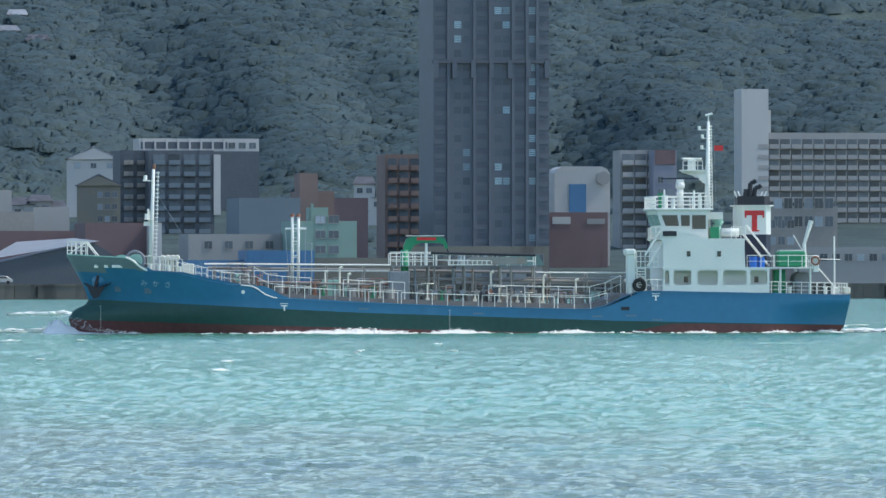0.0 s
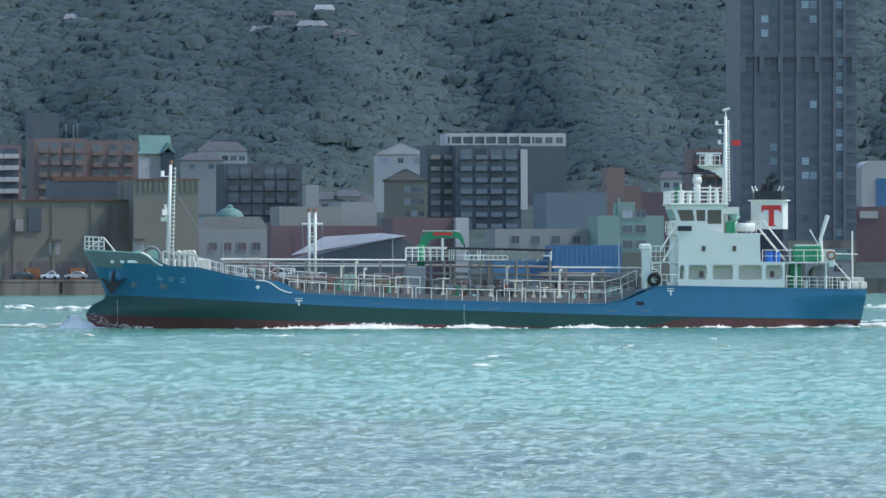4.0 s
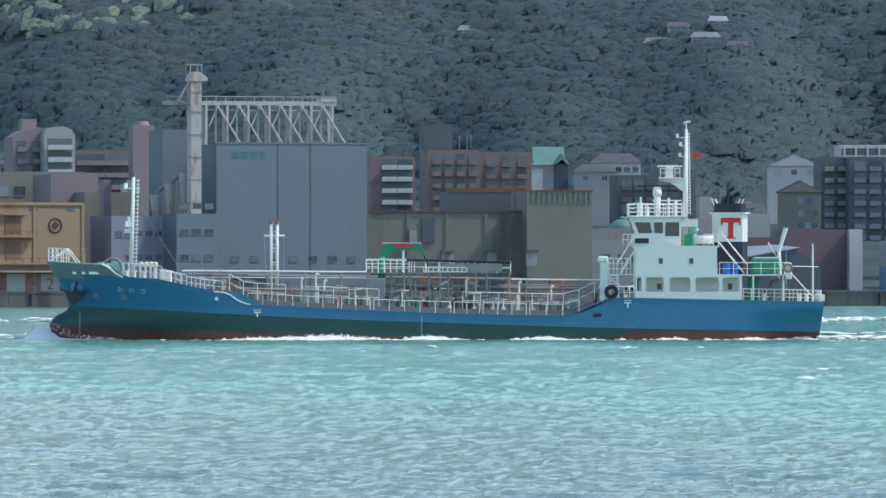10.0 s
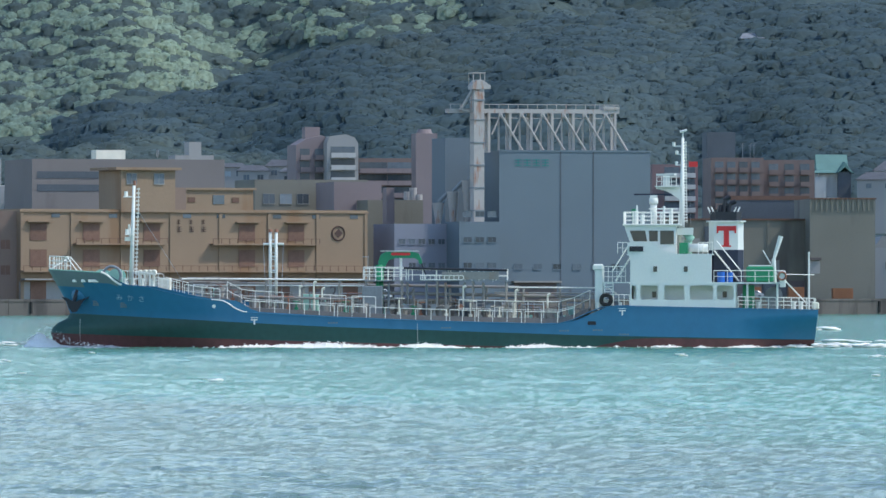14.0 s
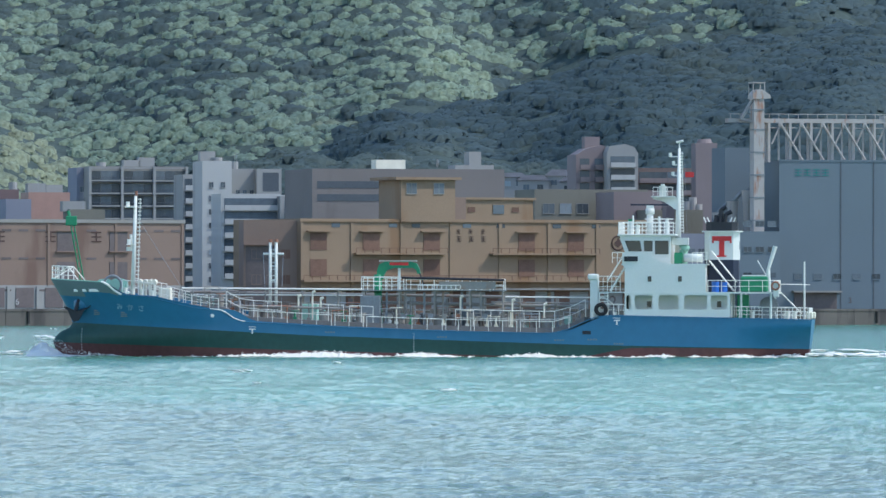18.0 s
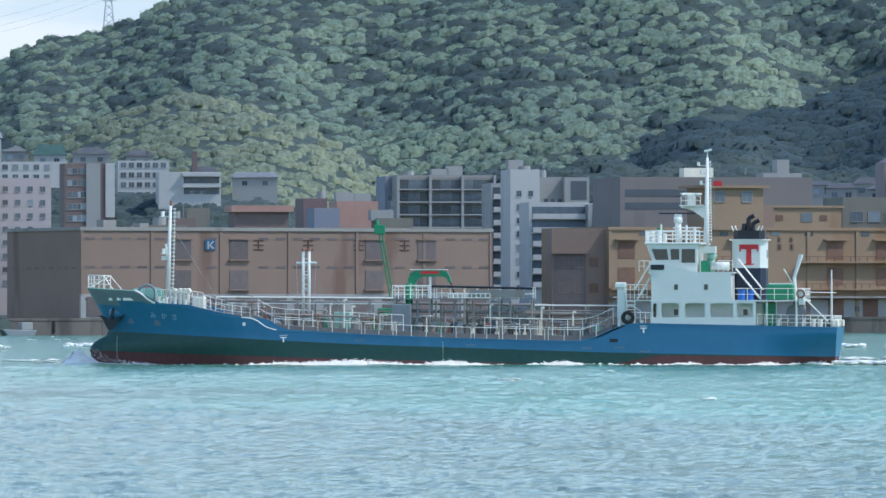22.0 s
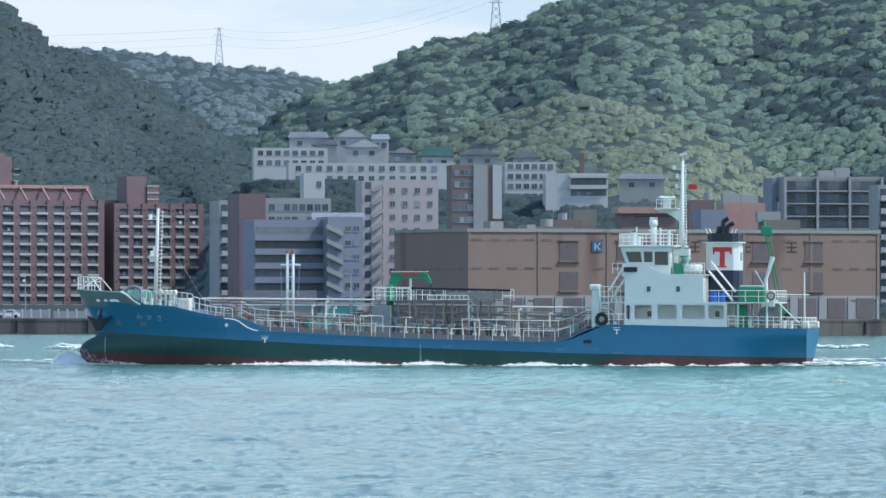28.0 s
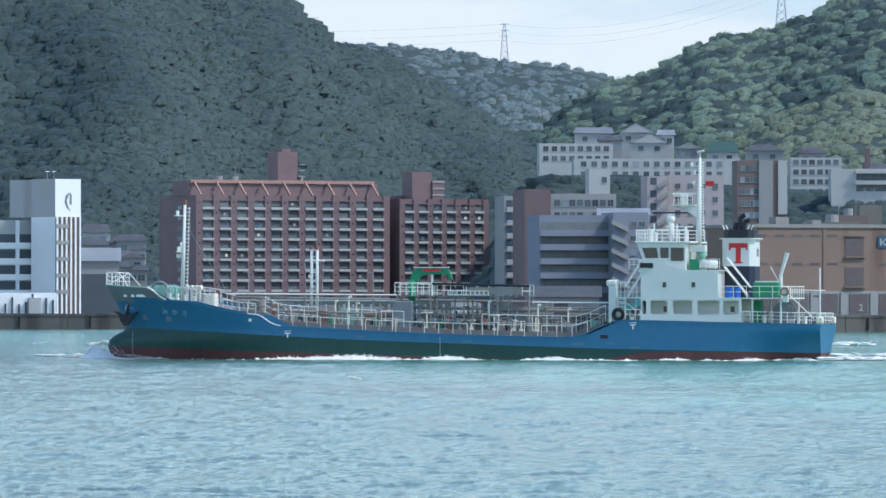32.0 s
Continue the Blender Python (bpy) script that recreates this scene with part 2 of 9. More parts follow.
def water():
    r = np.concatenate([125.0 * np.exp(0.0034 * np.arange(int(math.log(620 / 125.0) / 0.0034))), 620.0 * np.exp(0.008 * np.arange(int(math.log(1430 / 620.0) / 0.008)))])[:, None]
    rows, cols = len(r), 900
    u = np.linspace(-5500, 500, cols)[None, :] / STEP
    x, y = r * np.sin(u), r * np.cos(u)
    fade = np.clip((1400 - r) / 300, 0.3, 1)
    z = swell(x, y) * fade
    near = np.stack([x, y, z], -1).reshape(-1, 3)
    far = np.array([(-4500, -300, -0.6), (4500, -300, -0.6), (4500, 4700, -0.6), (-4500, 4700, -0.6)], float)
    faces = np.concatenate([grid_faces(rows, cols), np.array([[0, 1, 2, 3]]) + len(near)])
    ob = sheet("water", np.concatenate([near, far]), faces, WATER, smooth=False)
    return tagged(ob, "choppy turquoise tidal water of a strait", "water", kind="structure")


sea = water()

# ---- land: quay level, the town's slope and the wooded hills, one sheet ----
QUAY = [(-9000, 1330), (-5020, 1303), (-4230, 1300), (-4130, 1215), (-3981, 1205), (-3292, 1240), (-2500, 1282), (-1998, 1292), (-1235, 1340), (-500, 1345), (2500, 1370)]
BACK = [(-7000, 0), (-4330, 60), (-4230, 225), (-4163, 300), (-4120, 338), (-4040, 385), (-3976, 398), (-3866, 462), (-3760, 474), (-3636, 526), (-3400, 590), (-2900, 700), (-1500, 900), (600, 820), (3000, 700)]
LEFT = [(-7000, 640), (-5200, 620), (-4800, 570), (-4600, 520), (-4530, 452), (-4440, 428), (-4380, 392), (-4320, 356), (-4220, 290), (-4120, 220), (-4030, 150), (-3950, 60), (-3900, 0)]
FAR = [(-5200, 300), (-4600, 452), (-4440, 450), (-4290, 436), (-4240, 424), (-4120, 410), (-4040, 392), (-3900, 340), (-3700, 200)]
MID = [(-4480, 240), (-4400, 330), (-4314, 380), (-4250, 392), (-4170, 385), (-4100, 345), (-4000, 250), (-3900, 0)]
BAMBOO = [(-4100, 150), (-3900, 250), (-3750, 320), (-3611, 370), (-3480, 340), (-3340, 280), (-3240, 228), (-3150, 150), (-3060, 60)]
SPUR = [(-2960, 120), (-2813, 245), (-2728, 305), (-2548, 335), (-2308, 412), (-1900, 470), (-1300, 520), (-600, 540), (200, 440), (1200, 420), (3000, 380)]
BENCH = [(-4260, 0), (-4180, 225), (-4000, 222), (-3830, 205), (-3700, 200), (-3450, 175), (-3300, 60), (-3250, 0)]
VALLEY = [(-7000, 0), (-3500, 100), (-3240, 190), (-3000, 230), (-2700, 240), (-2000, 200), (3000, 150)]
HILLS = [(BACK, 3050, 640), (LEFT, 2620, 420), (FAR, 4300, 900), (BAMBOO, 2560, 420), (SPUR, 2650, 520), (BENCH, 2012, 190), (VALLEY, 2420, 380), (MID, 3650, 450)]


def ground_height(u, r):
    """The height of the land at a bearing and a distance."""
    u, r = np.broadcast_arrays(np.asarray(u, float), np.asarray(r, float))
    z = 2.6 + np.clip((r - np.where(u < -4240, 2080, 1520)) / 500, 0, 1) ** 1.3 * 20 + np.clip((r - 2050) / 900, 0, 1) * 14
    bend = u + 60 * np.sin(r / 140) + 45 * np.sin(r / 61 + u / 300)
    bump = 13 * np.sin(bend / 118) + 8 * np.sin(bend / 61 + 1.3) + 5 * np.sin(u / 170 + r / 130) * np.sin(u / 95 - r / 60) + 3 * np.sin(u / 60 + r / 47)
    for table, top, wide in HILLS:
        peak = EYE.z + lerp(u, table) * top / STEP
        d = (r - top) / wide
        k = np.where(d < 0, np.clip(1 + d, 0, 1), np.clip(1 - 0.6 * d, 0, 1))
        k = k * k * (3 - 2 * k) * 0.5 + k * 0.5
        z = np.maximum(z, peak * k + bump * np.clip(k * 2, 0, 1) * (1 - k))
    return z


GRASS = mat("undergrowth", (0.058, 0.080, 0.072), 0.9, vary=0.45, scale=0.06, grain=0.5, bump=1.0, spec=0.1)


def ground():
    cols = 460
    u = np.linspace(-7000, 3000, cols)
    q = lerp(u, QUAY)
    k = np.concatenate([[0.0], np.linspace(0.0, 1.0, 170) ** 1.15])[:, None]
    r = q[None, :] + k * (4800 - q[None, :])
    z = ground_height(u[None, :] + 0 * r, r)
    z[0] = -3.0
    x, y = r * np.sin(u / STEP), r * np.cos(u / STEP)
    wide = np.stack([x, y, z], -1).reshape(-1, 3)
    ob = sheet("ground", wide, grid_faces(len(k), cols), GRASS)
    return tagged(ob, "sloping land behind the quay with wooded hills", "ground", kind="structure")


land = ground()

# ---- the sky low over the hills: pale, with soft cloud ----


def sky_backdrop():
    m = bpy.data.materials.new("pale_cloudy_sky")
    m.use_nodes = True
    n, l = m.node_tree.nodes, m.node_tree.links
    n.remove(n["Principled BSDF"])
    co, stretch, tex = n.new("ShaderNodeTexCoord"), n.new("ShaderNodeMapping"), n.new("ShaderNodeTexNoise")
    stretch.inputs["Scale"].default_value = (1.0, 1.0, 3.2)
    tex.inputs["Scale"].default_value, tex.inputs["Detail"].default_value, tex.inputs["Roughness"].default_value = 0.0042, 5, 0.52
    l.new(co.outputs["Object"], stretch.inputs["Vector"])
    l.new(stretch.outputs["Vector"], tex.inputs["Vector"])
    ramp = n.new("ShaderNodeMapRange")
    ramp.interpolation_type = "SMOOTHSTEP"
    ramp.inputs["From Min"].default_value, ramp.inputs["From Max"].default_value = 0.40, 0.58
    l.new(tex.outputs["Fac"], ramp.inputs["Value"])
    mix, glow = n.new("ShaderNodeMix"), n.new("ShaderNodeEmission")
    mix.data_type = "RGBA"
    mix.inputs["A"].default_value, mix.inputs["B"].default_value = SKY_BLUE, SKY_CLOUD
    l.new(ramp.outputs["Result"], mix.inputs["Factor"])
    l.new(mix.outputs["Result"], glow.inputs["Color"])
    l.new(glow.outputs[0], n["Material Output"].inputs["Surface"])
    u = np.linspace(-7000, 3000, 40)[None, :]
    z = np.array([-5.0, 300.0])[:, None]
    wall = np.stack([4860 * np.sin(u / STEP) + 0 * z, 4860 * np.cos(u / STEP) + 0 * z, z + 0 * u], -1).reshape(-1, 3)
    tagged(sheet("backdrop", wall, grid_faces(2, 40), m), "pale blue sky with soft white cloud", "sky", kind="structure")


SKY_BLUE, SKY_CLOUD = (0.40, 0.475, 0.53, 1), (0.50, 0.535, 0.555, 1)
sky_backdrop()

# ---- woods on the hills ----


def leaf_material(name, dark, light, mottle=0.32, relief=0.6):
    m = bpy.data.materials.new(name)
    m.use_nodes = True
    n, l = m.node_tree.nodes, m.node_tree.links
    b = n["Principled BSDF"]
    b.inputs["Roughness"].default_value, b.inputs["Specular IOR Level"].default_value = 0.7, 0.2
    geo, co, tex = n.new("ShaderNodeNewGeometry"), n.new("ShaderNodeTexCoord"), n.new("ShaderNodeTexNoise")
    tex.inputs["Scale"].default_value, tex.inputs["Detail"].default_value = 0.014, 6
    l.new(co.outputs["Object"], tex.inputs["Vector"])
    add = n.new("ShaderNodeMath")
    add.operation = "MULTIPLY_ADD"
    add.inputs[1].default_value, add.inputs[2].default_value = 0.22, -0.11
    l.new(geo.outputs["Random Per Island"], add.inputs[0])
    tot = n.new("ShaderNodeMath")
    tot.operation = "ADD"
    l.new(add.outputs[0], tot.inputs[0])
    l.new(tex.outputs["Fac"], tot.inputs[1])
    ramp = n.new("ShaderNodeMapRange")
    ramp.inputs["From Min"].default_value, ramp.inputs["From Max"].default_value = 0.25, 0.8
    l.new(tot.outputs[0], ramp.inputs["Value"])
    mix = n.new("ShaderNodeMix")
    mix.data_type = "RGBA"
    mix.inputs["A"].default_value, mix.inputs["B"].default_value = (*dark, 1), (*light, 1)
    l.new(ramp.outputs["Result"], mix.inputs["Factor"])
    fine, mott = n.new("ShaderNodeTexNoise"), n.new("ShaderNodeMapRange")
    fine.inputs["Scale"].default_value, fine.inputs["Detail"].default_value = 0.55, 8
    l.new(co.outputs["Object"], fine.inputs["Vector"])
    mott.inputs["From Min"].default_value, mott.inputs["From Max"].default_value = 0.3, 0.7
    mott.inputs["To Min"].default_value, mott.inputs["To Max"].default_value = 1 - mottle, 1 + mottle
    l.new(fine.outputs["Fac"], mott.inputs["Value"])
    mul = n.new("ShaderNodeVectorMath")
    mul.operation = "SCALE"
    l.new(mix.outputs["Result"], mul.inputs[0])
    l.new(mott.outputs["Result"], mul.inputs["Scale"])
    l.new(mul.outputs["Vector"], b.inputs["Base Color"])
    bp = n.new("ShaderNodeBump")
    bp.inputs["Strength"].default_value, bp.inputs["Distance"].default_value = relief, 0.7
    l.new(fine.outputs["Fac"], bp.inputs["Height"])
    l.new(bp.outputs["Normal"], b.inputs["Normal"])
    thin, both = n.new("ShaderNodeBsdfTranslucent"), n.new("ShaderNodeMixShader")     # leaves let light through
    l.new(mul.outputs["Vector"], thin.inputs["Color"])
    both.inputs["Fac"].default_value = 0.45
    l.new(b.outputs[0], both.inputs[1])
    l.new(thin.outputs[0], both.inputs[2])
    l.new(both.outputs[0], n["Material Output"].inputs["Surface"])
    return m


# This leaf colour carries the shade and blue haze over the spur.
SHADED_LEAF = leaf_material("shaded_blue_leaves", (0.078, 0.122, 0.134), (0.118, 0.170, 0.172), 0.15, 0.2)
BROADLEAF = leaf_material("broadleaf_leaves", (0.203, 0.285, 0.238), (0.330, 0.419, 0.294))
BAMBOO_LEAF = leaf_material("bamboo_leaves", (0.233, 0.287, 0.221), (0.344, 0.393, 0.264))
# Deep green, darkened further by putting the steep hill's shade into it.
DEEP = leaf_material("shaded_deep_green_leaves", (0.087, 0.126, 0.128), (0.130, 0.176, 0.161), 0.24, 0.3)
# Distance haze over the far ridges is put into this leaf colour.
RIDGE = leaf_material("hazy_far_ridge_leaves", (0.191, 0.257, 0.270), (0.264, 0.333, 0.333))


def crown_shape(seed, clumps, tall):
    """A crown as a few boughs under many small leaf clumps: an uneven outline with gaps. Vertices and triangles, about one metre wide, on the foot."""
    rng = np.random.RandomState(seed)
    tmp = bmesh.new()
    bmesh.ops.create_icosphere(tmp, subdivisions=1, radius=1.0)
    ico = np.array([v.co[:] for v in tmp.verts])
    faces = np.array([[v.index for v in f.verts] for f in tmp.faces])
    tmp.free()
    lobes = [(0, 0, tall * 0.40, 0.36)]
    turn = rng.uniform(0, 6.28)
    for k in range(2):
        a = turn + 3.14 * k + rng.uniform(-0.7, 0.7)
        d = rng.uniform(0.14, 0.26)
        lobes.append((d * math.cos(a), d * math.sin(a), tall * rng.uniform(0.40, 0.58), rng.uniform(0.18, 0.26)))
    v, f, base = [], [], 0
    for i, (cx, cy, cz, cr) in enumerate(lobes):
        p = ico * cr * (1 + rng.uniform(-0.13, 0.13, (len(ico), 1)))
        p[:, 2] *= np.where(p[:, 2] < 0, 1.9, 0.9)
        keep = (ico[:, 2] > -0.7)[faces].all(1)
        f.append(faces[keep] + base)
        v.append(p + np.array([cx, cy, cz]))
        base += len(ico)
    size = np.array([c[3] ** 2 for c in lobes])
    for k in rng.choice(len(lobes), clumps, p=size / size.sum()):
        cx, cy, cz, cr = lobes[k]
        d = rng.normal(size=3)
        d /= np.linalg.norm(d)
        d[2] = abs(d[2])
        c = np.array([cx, cy, cz]) + d * cr * rng.uniform(0.94, 1.09)
        n = d + 0.32 * rng.normal(size=3) + np.array([0, 0, 0.35])
        n /= np.linalg.norm(n)
        s = np.cross(n, rng.normal(size=3))
        s /= np.linalg.norm(s)
        t = np.cross(n, s)
        w = rng.uniform(0.024, 0.058)
        v.append(np.array([c - s * w, c + s * w * rng.uniform(0.6, 1.1), c + t * w * rng.uniform(1.0, 1.7)]))
        f.append(np.array([[0, 1, 2]]) + base)
        base += 3
    v, f = np.concatenate(v), np.concatenate(f)
    used, back = np.unique(f, return_inverse=True)
    return v[used], back.reshape(f.shape)


CROWNS = [crown_shape(k, 46, 0.9 + 0.1 * (k % 3)) for k in range(9)]
SOFT_CROWNS = [crown_shape(40 + k, 26, 0.85 + 0.1 * (k % 3)) for k in range(9)]
LEAN_CROWNS = [crown_shape(20 + k, 30, 1.3) for k in range(5)]


def slope_normal(x, y):
    """The way the hillside faces at a place."""
    def z_at(p, q):
        return ground_height(np.arctan2(p, q) * STEP, np.hypot(p, q))
    n = np.stack([z_at(x - 14, y) - z_at(x + 14, y), z_at(x, y - 14) - z_at(x, y + 14), 28.0 + 0 * x], -1)
    return n / np.linalg.norm(n, axis=1)[:, None]


def woods(name, label, places, material, shapes, seed, lump=0.42, flat=0.76):
    """All crowns of one stand of trees, joined. Places are (x, y, z, width). The leaves face mostly as the slope does."""
    rng = np.random.RandomState(seed)
    vs, fs, ns, base = [], [], [], 0
    at = np.array(places)
    ways = slope_normal(at[:, 0], at[:, 1])
    for (x, y, z, w), way in zip(places, ways):
        s, f = shapes[rng.randint(len(shapes))]
        a = rng.uniform(0, 6.28)
        c, d = math.cos(a), math.sin(a)
        q = s * w * np.array([1, 1, flat * rng.uniform(0.85, 1.2)])
        q = np.stack([q[:, 0] * c - q[:, 1] * d, q[:, 0] * d + q[:, 1] * c, q[:, 2]], -1)
        out = q - np.array([0, 0, 0.3 * flat * w])
        out /= np.linalg.norm(out, axis=1)[:, None] + 1e-6
        ns.append(out * lump + way)
        vs.append(q + np.array([x, y, z - 0.48 * flat * w]))
        fs.append(f + base)
        base += len(s)
    ob = sheet(name, np.concatenate(vs), np.concatenate(fs), material)
    ns = np.concatenate(ns)
    ns /= np.linalg.norm(ns, axis=1)[:, None]
    ob.data.attributes.new("custom_normal", "FLOAT_VECTOR", "POINT").data.foreach_set("vector", ns.astype(np.float32).ravel())
    return tagged(ob, label, "woodland", kind="stuff")


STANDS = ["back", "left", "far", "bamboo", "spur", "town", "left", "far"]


def stand_at(u, r):
    """Which hill the ground at a place belongs to, and how high it lies on it, from 0 to 1."""
    best, name, part_up = 0.0, "town", 0.0
    for (table, top, wide), stand in zip(HILLS, STANDS):
        d = (r - top) / wide
        k = min(1, max(0, 1 + d)) if d < 0 else min(1, max(0, 1 - 0.6 * d))
        k = k * k * (3 - 2 * k) * 0.5 + k * 0.5
        z = (EYE.z + float(lerp(u, table)) * top / STEP) * k
        if z > best:
            best, name, part_up = z, stand, k
    return best, name, part_up


def plant():
    """Crowns all over the slopes that face the strait; what a ridge hides stays bare."""
    rng = np.random.RandomState(3)
    stands = {"back": [], "left": [], "far": [], "bamboo": [], "spur": [], "town": []}
    rs = np.arange(1850, 4360, 9.0)
    spots = []
    for k, u in enumerate(np.arange(-5290, 550, 16.0)):
        line = (ground_height(u + 0 * rs, rs) - EYE.z) * STEP / rs
        top = min(float(lerp(u, [(-5300, 545), (-4100, 552), (-3000, 520), (-1200, 490), (500, 490)])), line.max() - 1)
        v = (135.0 if u > -4240 else 30.0) + 7 * (k % 2)
        while v < top:
            i = int(np.argmax(line >= v + rng.uniform(-6, 6)))
            spots.append((u + rng.uniform(-8, 8), rs[i] + rng.uniform(0, 12), v))
            v += 17 if v < 190 and u > -4240 else 14
    for u, r, v in spots:
        z, stand, up = stand_at(u, r)
        if r < 2085 and (stand != "town" or r > 2000):
            continue
        if -4115 < u < -3620 and 252 < v < 304 and r < 2200 and rng.rand() < 0.75:      # the hillside houses stand clear
            continue
        # Shade-coloured crowns thin out towards the sunlit part of the back hill.
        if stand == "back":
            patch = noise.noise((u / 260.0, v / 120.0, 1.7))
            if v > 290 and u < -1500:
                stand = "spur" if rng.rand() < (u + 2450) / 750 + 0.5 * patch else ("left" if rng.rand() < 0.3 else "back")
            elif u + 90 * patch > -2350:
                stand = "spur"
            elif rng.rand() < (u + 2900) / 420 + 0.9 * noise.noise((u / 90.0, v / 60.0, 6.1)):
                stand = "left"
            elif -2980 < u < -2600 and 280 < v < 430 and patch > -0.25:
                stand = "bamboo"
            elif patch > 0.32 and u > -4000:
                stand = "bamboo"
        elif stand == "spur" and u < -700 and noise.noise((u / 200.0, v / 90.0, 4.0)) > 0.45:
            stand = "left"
        if stand == "bamboo" and u < -3880:
            stand = "back"
        w = 7.4 + 6.0 * rng.rand() ** 2.0
        if stand == "far":
            w *= 1.1
        if stand in ("bamboo", "town"):
            w *= 0.8
        if stand in ("spur", "left"):
            w *= 1.5 if stand == "spur" else 1.25
        p = spot(u, r)
        stands["left" if stand == "town" else stand].append((p.x, p.y, float(ground_height(u, r)), w))
    for u in np.arange(-5300, -3300, 24.0):          # the skyline
        for (table, top, wide), stand in list(zip(HILLS, STANDS))[:4]:
            if float(lerp(u, table)) > 60 and (stand != "bamboo" or u > -3900):
                for _ in range(2):
                    uu, r = u + rng.uniform(-14, 14), top + rng.uniform(-12, 25)
                    p = spot(uu, r)
                    stands[stand].append((p.x, p.y, float(ground_height(uu, r)), (5.5 if stand != "left" else 8) + 7 * rng.rand() ** 2))
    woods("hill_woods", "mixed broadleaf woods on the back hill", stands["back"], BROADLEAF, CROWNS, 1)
    woods("hill_woods", "deep green woods on the steep hill, darkened for its shade", stands["left"], DEEP, SOFT_CROWNS + CROWNS, 2, 0.35, 0.62)
    woods("hill_woods", "distant ridge covered in trees, haze in their leaf colour", stands["far"], RIDGE, CROWNS, 3)
    woods("bamboo_grove", "bright yellow-green bamboo grove on a ridge", stands["bamboo"], BAMBOO_LEAF, CROWNS + LEAN_CROWNS, 4)
    woods("hill_woods", "woods on the near spur, shade and haze in their leaf colour", stands["spur"], SHADED_LEAF, SOFT_CROWNS + CROWNS, 5, 0.25, 0.55)


plant()

# ---- the town: surfaces ----
CONCRETE = mat("grey_concrete", (0.266, 0.254, 0.229), 0.8, vary=0.12, scale=0.12, grain=1.2, stain=(0.177, 0.164, 0.148), stain_at=0.6)
PALE_WALL = mat("pale_rendered_wall", (0.294, 0.291, 0.274), 0.75, vary=0.08, scale=0.1, stain=(0.256, 0.246, 0.229), stain_at=0.6)
WHITE_WALL = mat("white_painted_wall", (0.430, 0.426, 0.402), 0.7, vary=0.06, scale=0.1, stain=(0.344, 0.335, 0.314), stain_at=0.58)
SILO_WALL = mat("blue_grey_silo_wall", (0.135, 0.172, 0.194), 0.75, vary=0.07, scale=0.08, stain=(0.127, 0.160, 0.176), stain_at=0.58)
OLIVE_WALL = mat("weathered_olive_wall", (0.191, 0.180, 0.144), 0.85, vary=0.15, scale=0.1, stain=(0.125, 0.112, 0.092), stain_at=0.55)
BROWN_WALL = mat("weathered_brown_wall", (0.229, 0.162, 0.126), 0.85, vary=0.13, scale=0.1, stain=(0.166, 0.106, 0.081), stain_at=0.57)
YELLOW_WALL = mat("ochre_yellow_wall", (0.264, 0.187, 0.122), 0.85, vary=0.13, scale=0.1, stain=(0.232, 0.143, 0.081), stain_at=0.56)
RED_WALL = mat("dark_red_tiled_wall", (0.190, 0.124, 0.122), 0.6, vary=0.14, scale=0.3, grain=3)
RED_BROWN = mat("red_brown_wall", (0.168, 0.113, 0.110), 0.75, vary=0.15, scale=0.2, stain=(0.132, 0.086, 0.084), stain_at=0.6)
PINK_WALL = mat("pale_pink_wall", (0.400, 0.347, 0.329), 0.75, vary=0.1, scale=0.1, stain=(0.346, 0.278, 0.283), stain_at=0.62)
MINT_WALL = mat("mint_green_wall", (0.205, 0.303, 0.254), 0.75, vary=0.1, scale=0.15)
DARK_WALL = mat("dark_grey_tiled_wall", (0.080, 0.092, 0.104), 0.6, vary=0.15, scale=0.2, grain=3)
TOWER_WALL = mat("grey_brown_tower_tile", (0.103, 0.120, 0.138), 0.55, vary=0.10, scale=0.2, grain=3)
# Tower tile darkened by the shade of a recess.
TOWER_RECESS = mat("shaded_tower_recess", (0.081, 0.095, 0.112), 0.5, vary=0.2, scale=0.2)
TOWER_GLASS = mat("dark_tower_window", (0.077, 0.100, 0.115), 0.35, vary=0.2, spec=0.3, each=0.25)
TOWER_BLIND = mat("pale_window_blind", (0.264, 0.384, 0.420), 0.4, vary=0.1, each=0.35)
ROSE_WALL = mat("dull_rose_wall", (0.225, 0.180, 0.176), 0.75, vary=0.12, scale=0.12, stain=(0.19, 0.15, 0.145), stain_at=0.6)
DUN_WALL = mat("dun_grey_wall", (0.190, 0.168, 0.155), 0.8, vary=0.12, scale=0.1, stain=(0.16, 0.14, 0.13), stain_at=0.58)
ORANGE_STEEL = mat("orange_container_paint", (0.30, 0.125, 0.055), 0.6, vary=0.2, scale=0.4)
MAUVE_WALL = mat("mauve_grey_wall", (0.218, 0.227, 0.266), 0.75, vary=0.1, scale=0.12)
TAN_WALL = mat("tan_brown_wall", (0.180, 0.132, 0.115), 0.75, vary=0.14, scale=0.15)
BLUE_SHEET = mat("bright_blue_sheeting", (0.060, 0.165, 0.290), 0.5, vary=0.12, scale=0.3)
GREEN_ROOF = mat("verdigris_copper_roof", (0.105, 0.205, 0.180), 0.6, vary=0.15, scale=0.4)
TILE_ROOF = mat("grey_roof_tiles", (0.188, 0.192, 0.205), 0.6, vary=0.2, scale=0.5, grain=4)
# Hotel white with the sunlight on its front put into the colour.
SUNLIT_WHITE = mat("sunlit_white_render", (0.853, 0.853, 0.820), 0.6, vary=0.04, scale=0.1)
ORANGE_ROOF = mat("terracotta_roof", (0.377, 0.221, 0.172), 0.6, vary=0.15, scale=0.4)
